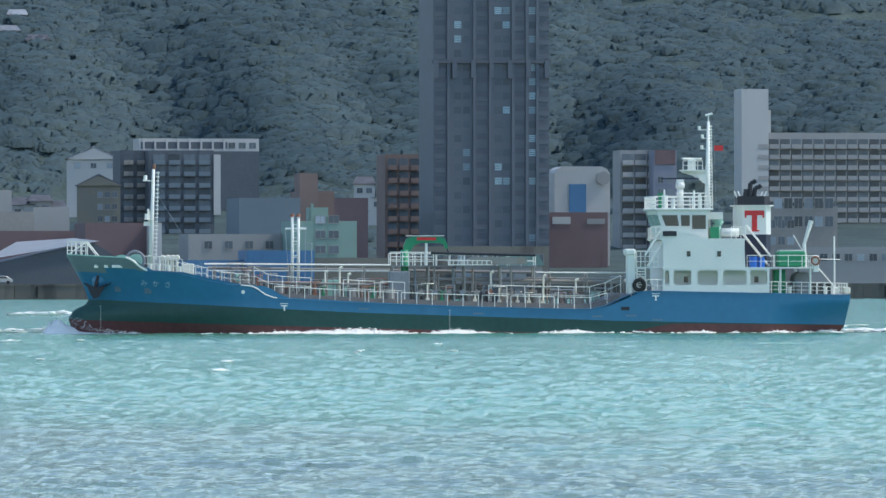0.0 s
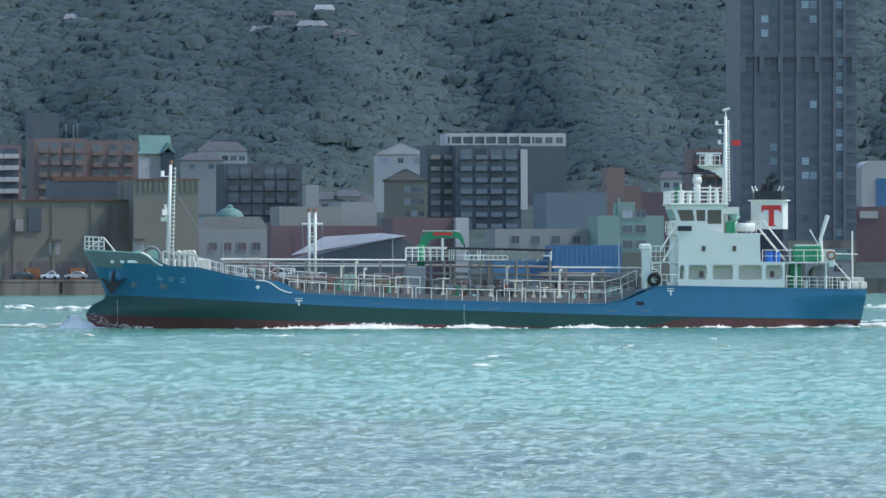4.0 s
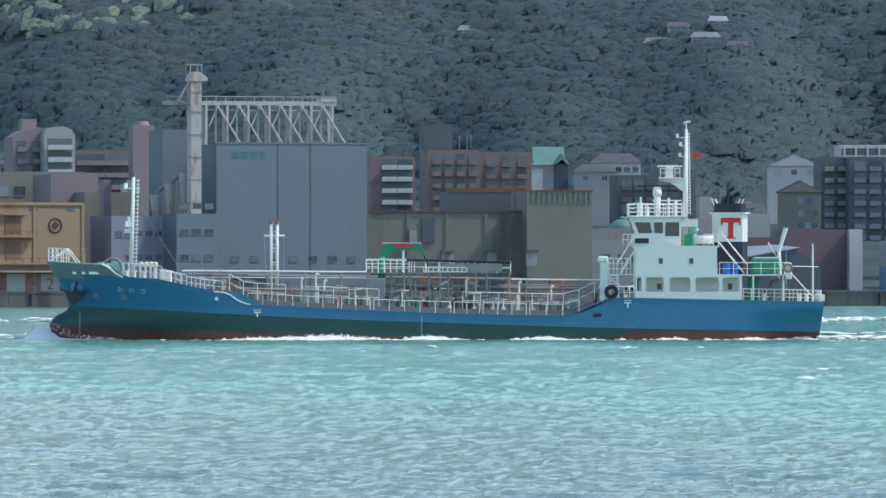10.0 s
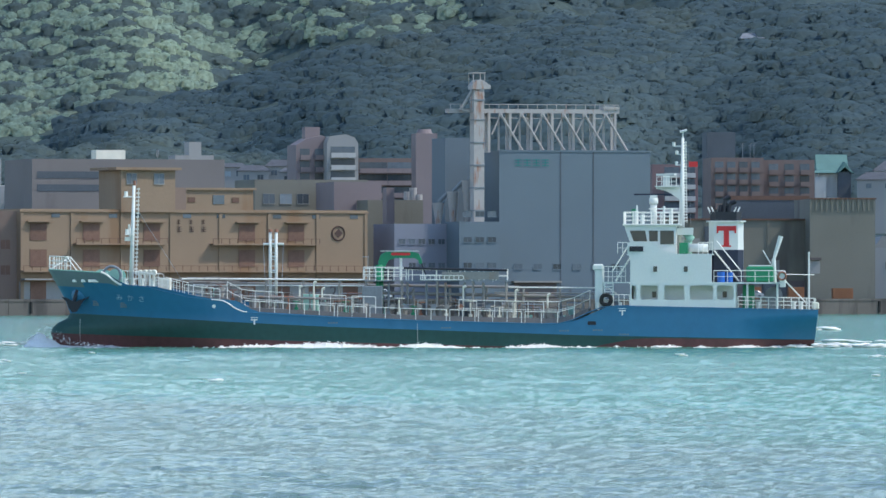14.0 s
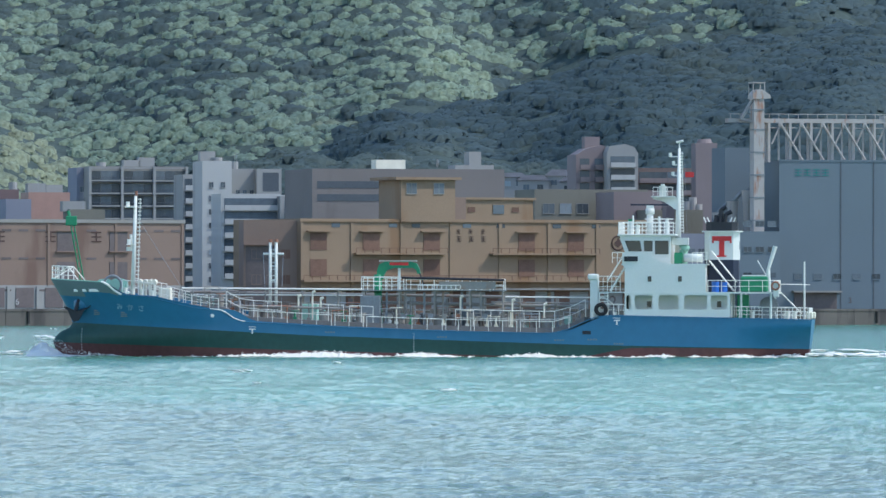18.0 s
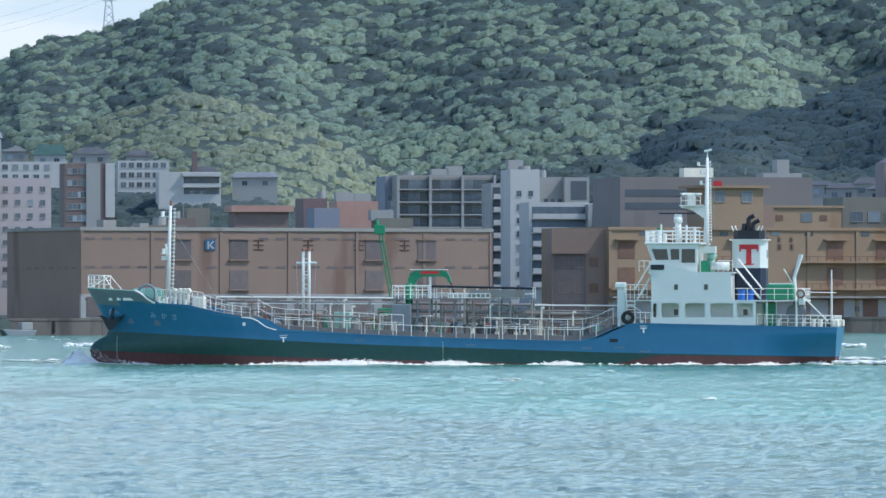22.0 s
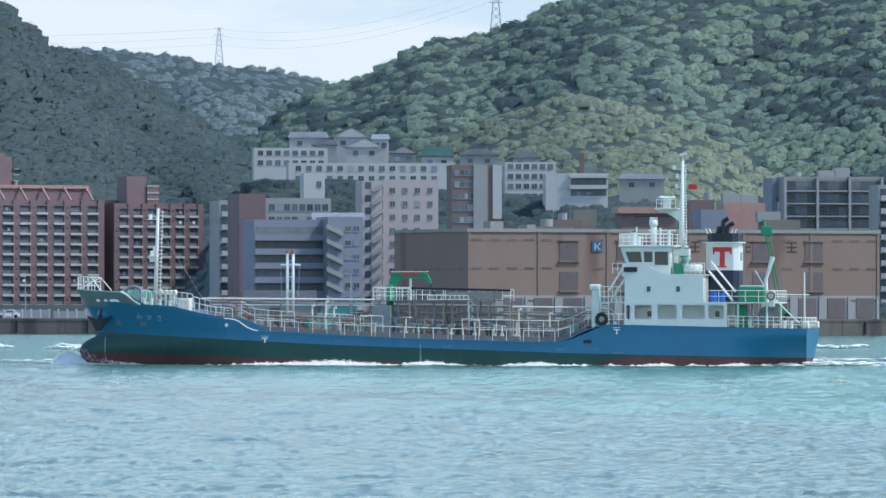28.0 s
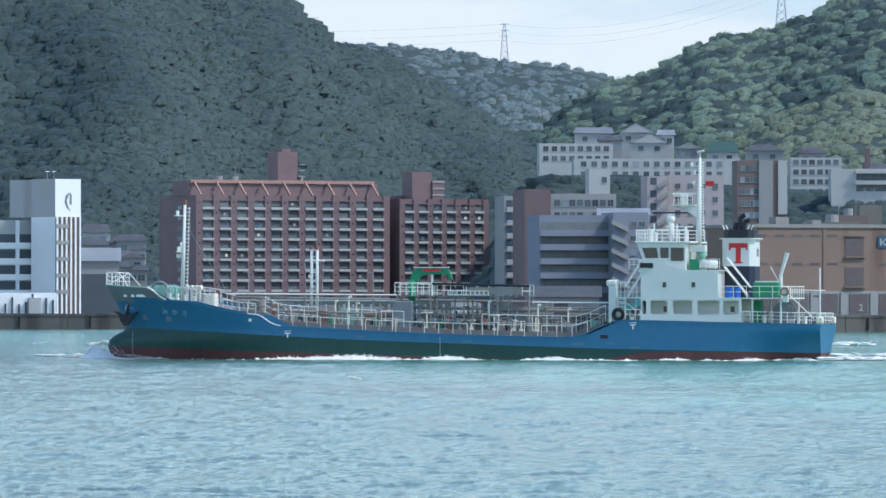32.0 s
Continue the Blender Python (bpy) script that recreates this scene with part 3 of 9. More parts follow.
LIGHT_ROOF = mat("pale_sheet_roof", (0.492, 0.517, 0.533), 0.45, vary=0.1, scale=0.3)
ROOF = mat("grey_roof_felt", (0.180, 0.180, 0.180), 0.85, vary=0.2)
QUAY_STONE = mat("stained_quay_concrete", (0.123, 0.107, 0.094), 0.85, vary=0.2, scale=0.15, stain=(0.066, 0.057, 0.053), stain_at=0.5)
# Balcony glass with the shade of its recess already in the tone.
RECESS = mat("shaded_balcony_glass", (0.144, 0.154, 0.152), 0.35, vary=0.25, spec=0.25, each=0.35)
TRUSS_WHITE = mat("weathered_white_steel", (0.385, 0.357, 0.328), 0.6, vary=0.12, stain=(0.328, 0.180, 0.123), stain_at=0.58)
GREEN_TEXT = mat("faded_green_lettering", (0.041, 0.197, 0.180), 0.7, vary=0.1)
BROWN_TEXT = mat("dark_brown_lettering", (0.074, 0.041, 0.033), 0.7, vary=0.15)

# ---- the town: one building after another ----


def window_mesh(w, h, material, rim, name="window"):
    bm = bmesh.new()
    box(bm, -w / 2, w / 2, -0.05, 0.0, 0, h)
    me = mesh_of(name, bm, material)
    bm = bmesh.new()
    t = 0.07
    box(bm, -w / 2 - t, -w / 2, -0.1, 0, -t, h + t)
    box(bm, w / 2, w / 2 + t, -0.1, 0, -t, h + t)
    box(bm, -w / 2, w / 2, -0.1, 0, h, h + t)
    box(bm, -w / 2 - t, w / 2 + t, -0.16, 0, -t - 0.06, 0)
    box(bm, -0.03, 0.03, -0.09, -0.05, 0, h)
    return me, mesh_of("window_frame", bm, rim)


GROUPS = {"house": "houses of the town", "apartment_block": "apartment blocks of the town", "warehouse": "warehouses on the quay", "container": "containers on the quay", "low_shop": "low shops behind the quay",
          "hall": "halls behind the quay", "store_building": "store buildings behind the warehouses", "low_wall": "low walls on the promenade", "depot": "depots behind the quay"}


def place(name, u0, u1, r, turn, label, category="building"):
    """An empty for a building that spans two bearings at a distance; its front looks at the strait, turned by some degrees.
    Returns it with the true width of its front."""
    uc = (u0 + u1) / 2
    p = spot(uc, r)
    ob = new(name)
    ob.location = (p.x, p.y, 0)
    ob.rotation_euler = (0, 0, -uc / STEP + radians(turn))
    tagged(ob, label, category, GROUPS.get(name, ""))
    return ob, (u1 - u0) * r / STEP


def faces_of(w, d):
    """Front, left and right faces: origin, direction along the wall, and the turn of what hangs on it."""
    return {"front": (Vector((0, 0, 0)), Vector((1, 0, 0)), 0.0, w), "left": (Vector((-w / 2, d / 2, 0)), Vector((0, -1, 0)), -math.pi / 2, d),
            "right": (Vector((w / 2, d / 2, 0)), Vector((0, 1, 0)), math.pi / 2, d)}


def windows(b, face, span, z0, dz, n, m, size, material=None, rim=None, skip=0.0, seed=1, lit=0.25):
    """Rows of windows: n in a row between the two ends of span (fractions of the wall), m rows dz apart from z0 up."""
    o, along, rz, length = face
    rng = random.Random(seed)
    dark, frame_me = window_mesh(size[0], size[1], material or WINDOW, rim or PALE_WALL)
    pale = dark.copy()
    pale.materials[0] = CURTAIN
    for j in range(m):
        for i in range(n):
            if rng.random() < skip:
                continue
            f = span[0] + (span[1] - span[0]) * (i + 0.5) / n - 0.5
            p = o + along * (f * length) + Vector((0, 0, z0 + j * dz))
            w = put("window", pale if rng.random() < lit else dark, b, p, rz)
            put("window_frame", frame_me, w, (0, 0, 0))


def balconies(b, face, span, z0, dz, n, m, depth=1.1, gap=0.12, wall=None, rim=None, dark=None, bar=False):
    """Rows of balconies: a dark recess with sliding doors behind a parapet with a slab."""
    o, along, rz, length = face
    cell = (span[1] - span[0]) * length / n
    w = cell * (1 - gap)
    bm = bmesh.new()
    box(bm, -w / 2, w / 2, -0.06, 0, 0.02, dz - 0.45)
    back = mesh_of("glazed_recess", bm, dark or WINDOW)
    bm = bmesh.new()
    box(bm, -w / 2, w / 2, -depth, 0, -0.18, 0.0)
    if bar:
        box(bm, -w / 2, w / 2, -depth, -depth + 0.06, 0.95, 1.05)
        for k in range(max(3, int(w / 0.6))):
            x = -w / 2 + w * (k + 0.5) / max(3, int(w / 0.6))
            box(bm, x - 0.03, x + 0.03, -depth + 0.01, -depth + 0.05, 0, 0.95)
    else:
        box(bm, -w / 2, w / 2, -depth - 0.02, -depth + 0.12, -0.18, 0.95)
    rail = mesh_of("balcony", bm, rim or WHITE_WALL)
    for j in range(m):
        for i in range(n):
            f = span[0] + (span[1] - span[0]) * (i + 0.5) / n - 0.5
            p = o + along * (f * length) + Vector((0, 0, z0 + j * dz))
            q = put("balcony", rail, b, p, rz)
            put("glazed_recess", back, q, (0, 0, 0))


def block(name, u0, u1, v, r, depth, wall, label, turn=0.0, base=None, parapet=0.5, roof=None, category="building"):
    """The walls and flat roof of a building whose top stands v steps above eye level."""
    b, w = place(name, u0, u1, r, turn, label, category)
    w = w / max(0.5, math.cos(radians(turn)))
    g = float(ground_height((u0 + u1) / 2, r)) - 1.5 if base is None else base
    h = high(v, r)
    bm = bmesh.new()
    box(bm, -w / 2, w / 2, 0, depth, g, h)
    if parapet:
        bm.faces.ensure_lookup_table()
        top = max(bm.faces, key=lambda f: f.calc_center_median().z)
        bmesh.ops.recalc_face_normals(bm, faces=bm.faces[:])
        bmesh.ops.inset_region(bm, faces=[top], thickness=0.25, depth=0.0)
        bmesh.ops.translate(bm, verts=list(top.verts), vec=(0, 0, -parapet))
    part("wall", bm, wall, b)
    if roof or parapet:
        part("roof", bm_box(-w / 2 + 0.3, w / 2 - 0.3, 0.3, depth - 0.3, h - parapet, h - parapet + 0.06), roof or ROOF, b)
    return b, w, h, g, faces_of(w, depth)


def add_box(b, name, x0, x1, y0, y1, z0, z1, material, label=""):
    return part(name, bm_box(x0, x1, y0, y1, z0, z1), material, b, label)


def gabled(name, u0, u1, v_eave, v_top, r, depth, wall, roof, label, turn=0.0, base=None, along=True, over=0.5, windows_n=2, hip=0.0, category="house"):
    """A house with a pitched or hipped roof; along: the ridge runs along its front."""
    b, w = place(name, u0, u1, r, turn, label, category)
    g = float(ground_height((u0 + u1) / 2, r)) - 1.0 if base is None else base
    e, t = high(v_eave, r), high(v_top, r)
    add_box(b, "wall", -w / 2, w / 2, 0, depth, g, e, wall)
    bm = bmesh.new()
    x, y0, y1 = w / 2 + over, -over, depth + over
    if along:
        i = hip * w / 2
        pts = [(-x, y0, e), (x, y0, e), (x, y1, e), (-x, y1, e), (-x + i + 0.01, depth / 2, t), (x - i - 0.01, depth / 2, t)]
        fs = [(0, 1, 5, 4), (2, 3, 4, 5), (1, 2, 5), (3, 0, 4), (3, 2, 1, 0)]
    else:
        pts = [(-x, y0, e), (x, y0, e), (x, y1, e), (-x, y1, e), (0, y0 + hip * depth / 2, t), (0, y1 - hip * depth / 2, t)]
        fs = [(0, 1, 4), (2, 3, 5), (1, 2, 5, 4), (3, 0, 4, 5), (3, 2, 1, 0)]
    vs = [bm.verts.new(p) for p in pts]
    for f in fs:
        bm.faces.new([vs[i] for i in f])
    bmesh.ops.solidify(bm, geom=bm.faces[:], thickness=0.15)
    part("roof", bm, roof, b)
    if not along and hip == 0:
        bm = bmesh.new()
        prism(bm, [(-w / 2, e), (w / 2, e), (0, t - 0.35 * (t - e) / 2)], -over - 0.06, 0.3)
        part("gable_wall", bm, wall, b)
    if windows_n:
        windows(b, faces_of(w, depth)["front"], (0.05, 0.95), e - 2.2, 2.8, windows_n, 1, (1.4, 1.2), seed=int(abs(u0)))
    return b, w, e, g


def bars(b, name, x0, z0, cell, gap, n, y, material, label):
    """A line of large characters as plain bars, one part for each."""
    for i in range(n):
        bm = bmesh.new()
        x = x0 + i * (cell + gap)
        for k in range(3):
            box(bm, x, x + cell, y - 0.05, y, z0 + cell * 0.42 * k, z0 + cell * 0.42 * k + cell * 0.12)
        box(bm, x + cell * 0.43, x + cell * 0.57, y - 0.046, y, z0, z0 + cell)
        part(name, bm, material, b, label)


def slab_block():
    b, w, h, g, fc = block("apartment_block", 170, 470, 242, 1910, 14, PALE_WALL, "long pale concrete apartment slab with rows of balconies", 12)
    balconies(b, fc["front"], (0.06, 0.98), h - 2.7 * 12 - 1.2, 2.7, 14, 12, rim=PALE_WALL)
    add_box(b, "stair_tower", -w / 2 - 1.5, -w / 2 + 5.5, -1, 9, g, high(319, 1910), WHITE_WALL)
    add_box(b, "stair_tower", -w / 2 + 5.5, -w / 2 + 6.3, 0, 8, h, high(282, 1910), WHITE_WALL)


def high_tower():
    b, w, h, g, fc = block("tower_block", -384, -180, 640, 1600, 24, TOWER_WALL, "dark grey residential tower with a few pale windows", 8)
    rows, dz, z0 = 36, 3.05, high(-8, 1600)
    # Flat dark plates on the wall give the shade of recessed balconies.
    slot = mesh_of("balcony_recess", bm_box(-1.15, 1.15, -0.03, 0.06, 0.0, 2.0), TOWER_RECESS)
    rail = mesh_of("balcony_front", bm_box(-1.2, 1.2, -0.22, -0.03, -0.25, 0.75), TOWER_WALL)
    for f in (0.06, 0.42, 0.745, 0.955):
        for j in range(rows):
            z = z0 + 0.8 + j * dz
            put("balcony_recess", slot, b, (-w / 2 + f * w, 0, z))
            put("balcony_front", rail, b, (-w / 2 + f * w, 0, z))
    for f in (0.13, 0.355, 0.49, 0.69, 0.81, 0.9):
        x = -w / 2 + f * w
        add_box(b, "pier", x - 0.35, x + 0.35, -0.45, 0.0, g, h, TOWER_WALL)
    rng = random.Random(31)
    glass_me = mesh_of("window", bm_box(-0.75, 0.75, -0.04, 0.0, 0, 1.5), TOWER_GLASS)
    blind = bmesh.new()
    for k in range(4):
        box(blind, -0.75, 0.75, -0.07, 0.0, 0.06 + 0.39 * k, 0.06 + 0.39 * k + 0.25)
    blind_me = mesh_of("window", blind, TOWER_BLIND)
    for f, share in ((0.21, 0.12), (0.285, 0.22), (0.56, 0.2), (0.63, 0.42), (0.855, 0.55)):
        for j in range(rows):
            lit = rng.random() < share * (1.0 if j > 5 else 0.4)
            put("window", blind_me if lit else glass_me, b, (-w / 2 + f * w, 0, z0 + 1.0 + j * dz))
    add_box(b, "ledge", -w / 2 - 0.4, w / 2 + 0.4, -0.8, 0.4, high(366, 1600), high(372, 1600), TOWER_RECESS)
    for k in range(7):
        x = -w / 2 + w * (0.02 + 0.16 * k)
        add_box(b, "crown_pier", x - 0.5, x + 0.5, -0.9, 0.0, high(340, 1600), high(372, 1600), TOWER_WALL)


slab_block()
high_tower()

# ---- quay ----


def quay():
    stones = []
    lo, hi = -6000, 1500
    for k in range(60):
        u0, u1 = lo + (hi - lo) * k / 60, lo + (hi - lo) * (k + 1) / 60
        a, c = spot(u0, float(lerp(u0, QUAY)) - 0.6), spot(u1, float(lerp(u1, QUAY)) - 0.6)
        stones.append((a, c))
    owner = new("quay_wall")
    tagged(owner, "low stained concrete quay wall along the water", "quay", kind="structure")
    for a, c in stones:
        d = c - a
        n = d.length
        bm = bmesh.new()
        box(bm, 0.04, n - 0.04, 0, 3.0, -2, 2.35)
        box(bm, 0.02, n - 0.02, -0.12, 3.1, 2.35, 2.75)
        ob = part("quay_section", bm, QUAY_STONE, owner)
        ob.location, ob.rotation_euler = a, (0, 0, math.atan2(d.y, d.x))
        bm = bmesh.new()
        box(bm, n * 0.3, n * 0.3 + 0.35, -0.3, 0.0, 0.3, 2.3)
        f = part("rubber_fender", bm, RUBBER, ob)
    return owner


quay()




def ledge(b, x0, x1, z, y, material, depth=0.6, thick=0.25, name="ledge"):
    return add_box(b, name, x0, x1, y - depth, y, z, z + thick, material)


def vertical(b, face, n, z0, z1, material, w=0.5, d=0.25, name="pilaster"):
    o, along, rz, length = face
    me = mesh_of(name, bm_box(-w / 2, w / 2, -d, 0, z0, z1), material)
    for i in range(n + 1):
        put(name, me, b, o + along * ((i / n - 0.5) * (length - w)), rz)


# -- brown warehouse on the quay --
def number(b, text, x, y, z, size, material):
    """A painted bay number on a wall."""
    figure = bpy.data.curves.new("bay_number", "FONT")
    figure.body, figure.size, figure.extrude = text, size, 0.02
    glyph = new("bay_number", figure)
    flat = bpy.data.meshes.new_from_object(glyph.evaluated_get(bpy.context.evaluated_depsgraph_get()))
    bpy.data.objects.remove(glyph)
    flat.materials.clear()
    flat.materials.append(material)
    ob = new("bay_number", flat)
    ob.parent, ob.location, ob.rotation_euler = b, (x, y, z), (math.pi / 2, 0, 0)


def brown_warehouse():
    b, w, h, g, fc = block("warehouse", -3783, -3056, 132, 1275, 32, BROWN_WALL, "long brown two-storey warehouse with rusted shutter doors", 25, base=2.0, parapet=0.6)
    k = w / 727.0                       # metres along the front for one bearing step

    def at(u):
        return (u + 3419.5) * k
    white = add_box(b, "painted_base", -w / 2 - 0.03, w / 2 + 0.03, -0.03, 0.5, g, high(16, 1270), PALE_WALL, "whitewashed ground storey with stains")
    add_box(b, "coping", -w / 2 - 0.2, w / 2 + 0.2, -0.25, 0.3, h - 0.5, h + 0.1, CONCRETE)
    add_box(b, "coping", -w / 2 - 0.25, -w / 2 + 0.2, -0.1, 32.1, h - 0.45, h + 0.08, CONCRETE)
    vertical(b, fc["front"], 6, high(16, 1270), h - 0.5, BROWN_WALL, 0.5, 0.16)
    door = mesh_of("shutter_door", bm_box(-1.7, 1.7, -0.10, 0.0, 0, 3.25), SHUTTER)
    rib = mesh_of("door_hood", bm_box(-1.9, 1.9, -0.35, 0.0, 3.4, 3.55), BROWN_WALL)
    sill = mesh_of("loading_ledge", bm_box(-2.0, 2.0, -0.5, 0.0, -0.2, 0.0), BROWN_WALL)
    for u in (-3608, -3508, -3268, -3174):
        for v in (77, 24):
            p = (at(u), 0, high(v, 1270))
            d = put("shutter_door", door, b, p)
            put("loading_ledge", sill, d, (0, 0, 0))
            if v == 77:
                put("door_hood", rib, d, (0, 0, 0))
    gate = mesh_of("dock_door", bm_box(-1.7, 1.7, -0.12, 0.0, 0, 3.4), SHUTTER)
    post = mesh_of("dock_post", bm_box(-0.25, 0.25, -0.3, 0, 0, 3.9), PALE_WALL)
    for i in range(14):
        x = -w / 2 + (i + 0.5) * w / 14
        put("dock_door", gate, b, (x, -0.02, 2.9))
        put("dock_post", post, b, (x + 2.4, 0, 2.6))
    number(b, "2", at(-3601), -0.20, 3.4, 1.6, WHITE_WALL)
    number(b, "6", at(-3359), -0.20, 3.4, 1.6, WHITE_WALL)
    vent = mesh_of("air_grille", bm_box(-0.9, 0.9, -0.06, 0.0, 0, 0.35), SHUTTER)
    for i in range(24):
        x = -w / 2 + (i + 0.5) * w / 24
        for v in (112, 62, 5):
            if min(abs(x - at(u)) for u in (-3608, -3508, -3268, -3174)) > 2.4:
                put("air_grille", vent, b, (x, -0.02, high(v, 1270)))
    sign = add_box(b, "sign", at(-3568), at(-3550), -0.2, -0.02, high(93, 1270), high(112, 1270), SIGN_BLUE, "square dark blue sign with a white K")
    bm = bmesh.new()
    x0, z0, s = at(-3564), high(96, 1270), 1.25
    box(bm, x0, x0 + 0.28, -0.24, -0.2, z0, z0 + s)
    prism(bm, [(x0 + 0.28, z0 + 0.5), (x0 + 0.95, z0 + s), (x0 + 1.25, z0 + s), (x0 + 0.45, z0 + 0.45)], -0.24, -0.2)
    prism(bm, [(x0 + 0.45, z0 + 0.75), (x0 + 1.28, z0), (x0 + 0.95, z0), (x0 + 0.3, z0 + 0.55)], -0.24, -0.2)
    part("sign_letter", bm, WHITE_WALL, sign)
    for u in (-3480, -3392, -3302, -3220):
        bars(b, "painted_mark", at(u) - 0.3, high(93, 1270), 1.9, 0.3, 1, -0.03, BROWN_TEXT, "dark painted characters, weathered")
    for i in range(9):
        put("air_grille", vent, b, (-w / 2 - 0.02, 3 + i * 3.2, high(60, 1270)), -math.pi / 2)
    for u, tall, wide in ((-3700, 3.5, 2.4), (-3640, 2.2, 1.6)):
        add_box(b, "roof_vent", at(u) - wide / 2, at(u) + wide / 2, 8, 11, h - 0.5, h + tall * 0.4, CONCRETE)


SIGN_BLUE = mat("dark_blue_sign", (0.02, 0.09, 0.17), 0.5, vary=0.08)
brown_warehouse()


# -- ochre warehouse --
def ochre_warehouse():
    r = 1325
    b, w, h, g, fc = block("warehouse", -2851, -2238, 133, r, 30, YELLOW_WALL, "weathered ochre warehouse with loading balconies and a stair tower", 25, base=2.0, parapet=0.5)
    k = w / 613.0

    def at(u):
        return (u + 2544.5) * k
    add_box(b, "stair_tower", at(-2678), at(-2583), -0.6, 9, h - 0.5, high(202, r), YELLOW_WALL)
    add_box(b, "tower_eave", at(-2690), at(-2575), -1.4, 10, high(202, r), high(207, r), YELLOW_WALL)
    add_box(b, "upper_storey", at(-2560), at(-2438), 1, 16, h - 0.5, high(168, r), YELLOW_WALL)
    add_box(b, "upper_storey", at(-2583), at(-2560), 0.4, 12, h - 0.5, high(172, r), BROWN_WALL)
    add_box(b, "upper_cornice", at(-2584), at(-2434), 0.6, 16.4, high(168, r), high(172, r), YELLOW_WALL)
    add_box(b, "cornice", -w / 2 - 0.2, w / 2 + 0.2, -0.3, 0.2, h - 0.55, h - 0.25, YELLOW_WALL)
    pane, rim = window_mesh(1.9, 1.8, WINDOW, PALE_WALL)
    for u in (-2660, -2612):
        q = put("window", pane, b, (at(u), -0.62, high(178, r)))
        put("window_frame", rim, q, (0, 0, 0))
    door = mesh_of("shutter_door", bm_box(-1.6, 1.6, -0.10, 0.0, 0, 3.0), RUSTY)
    hood = mesh_of("door_hood", bm_box(-2.3, 2.3, -0.9, 0, 3.2, 3.4), YELLOW_WALL)
    for u in (-2728, -2622, -2454, -2366, -2820):
        for v in (78, 32):
            d = put("shutter_door", door, b, (at(u), 0, high(v, r)))
            if v == 78:
                put("door_hood", hood, d, (0, 0, 0))
    for u0, u1, v in ((-2760, -2600, 70), (-2520, -2330, 70), (-2851, -2238, 22)):
        ledge(b, at(u0), at(u1), high(v, r), 0, YELLOW_WALL, 1.6, 0.3, "loading_balcony")
        bm = bmesh.new()
        n = max(4, int((at(u1) - at(u0)) / 1.6))
        for i in range(n + 1):
            x = at(u0) + (at(u1) - at(u0)) * i / n
            box(bm, x - 0.05, x + 0.05, -1.6, -1.5, high(v, r) + 0.3, high(v, r) + 1.2)
        box(bm, at(u0), at(u1), -1.6, -1.5, high(v, r) + 1.1, high(v, r) + 1.2)
        part("balcony_rail", bm, RUSTY, b)
    vent = mesh_of("air_window", bm_box(-0.8, 0.8, -0.06, 0, 0, 0.7), WINDOW)
    for u in (-2790, -2690, -2650, -2560, -2330, -2262, -2400, -2500):
        put("air_window", vent, b, (at(u), -0.02, high(118, r)))
    small = mesh_of("small_window", bm_box(-0.7, 0.7, -0.06, 0, 0, 0.9), RUSTY)
    for u in (-2548, -2470):
        put("small_window", small, b, (at(u), 0.94, high(146, r)))
    put("small_window", mesh_of("small_window", bm_box(-1.1, 1.1, -0.06, 0, 0, 1.6), WINDOW), b, (at(-2500), 0.94, high(143, r)))
    vertical(b, fc["front"], 7, g, h - 0.6, YELLOW_WALL, 0.6, 0.2)
    bars(b, "painted_mark", at(-2578), high(94, r), 0.9, 1.5, 3, -0.05, BROWN_TEXT, "dark painted characters beside the doors")
    bars(b, "painted_mark", at(-2578), high(108, r), 0.7, 1.7, 3, -0.05, BROWN_TEXT, "dark painted characters beside the doors")
    bm = bmesh.new()
    c = (at(-2290), -0.08, high(92, r))
    ring(bm, c, "y", 1.25, 0.14, 24)
    prism(bm, [(c[0] - 0.8, c[2]), (c[0], c[2] + 0.8), (c[0] + 0.8, c[2]), (c[0], c[2] - 0.8)], -0.12, -0.02)
    part("round_mark", bm, BROWN_TEXT, b, "round dark red company mark")
    add_box(b, "painted_base", -w / 2 - 0.03, w / 2 + 0.03, -0.05, 0.4, g, high(5, r), PALE_WALL, "stained pale ground storey")
    add_box(b, "ground_canopy", -w / 2, w / 2 + 4, -2.0, 0, high(8, r), high(11, r), CONCRETE)
    gate = mesh_of("dock_door", bm_box(-1.5, 1.5, -0.14, 0, 2.6, 5.8), RUSTY)
    for i in range(10):
        put("dock_door", gate, b, (-w / 2 + (i + 0.5) * w / 10, -0.02, 0))
    hatch = mesh_of("meter_box", bm_box(-0.4, 0.4, -0.3, 0, 0, 0.9), SHUTTER)
    for i in range(7):
        put("meter_box", hatch, b, (-w / 2 + (i + 0.98) * w / 7, -0.05, 3.6))
    number(b, "2", at(-2306), -0.09, 2.95, 3.0, SHUTTER)
    add_box(b, "roof_tank", at(-2600), at(-2560), 14, 18, h, h + 3, RUSTY)
    # darker wing at the far end
    c2, w2, h2, g2, f2 = block("warehouse", -2955, -2858, 131, 1312, 10, BROWN_WALL, "dark brown warehouse wing beside the ochre one", 5, base=2.0)
    windows(c2, f2["front"], (0.1, 0.9), g2 + 5, 4.5, 3, 2, (1.6, 1.6), RUSTY, BROWN_WALL, lit=0.0)
    add_box(c2, "shutter_opening", -w2 * 0.46, w2 * 0.12, -0.08, 0.0, g2 + 1, h2 - 4.5, SHUTTER)
    add_box(c2, "opening_canopy", -w2 * 0.5, w2 * 0.16, -0.9, 0.0, h2 - 4.4, h2 - 4.1, BROWN_WALL)


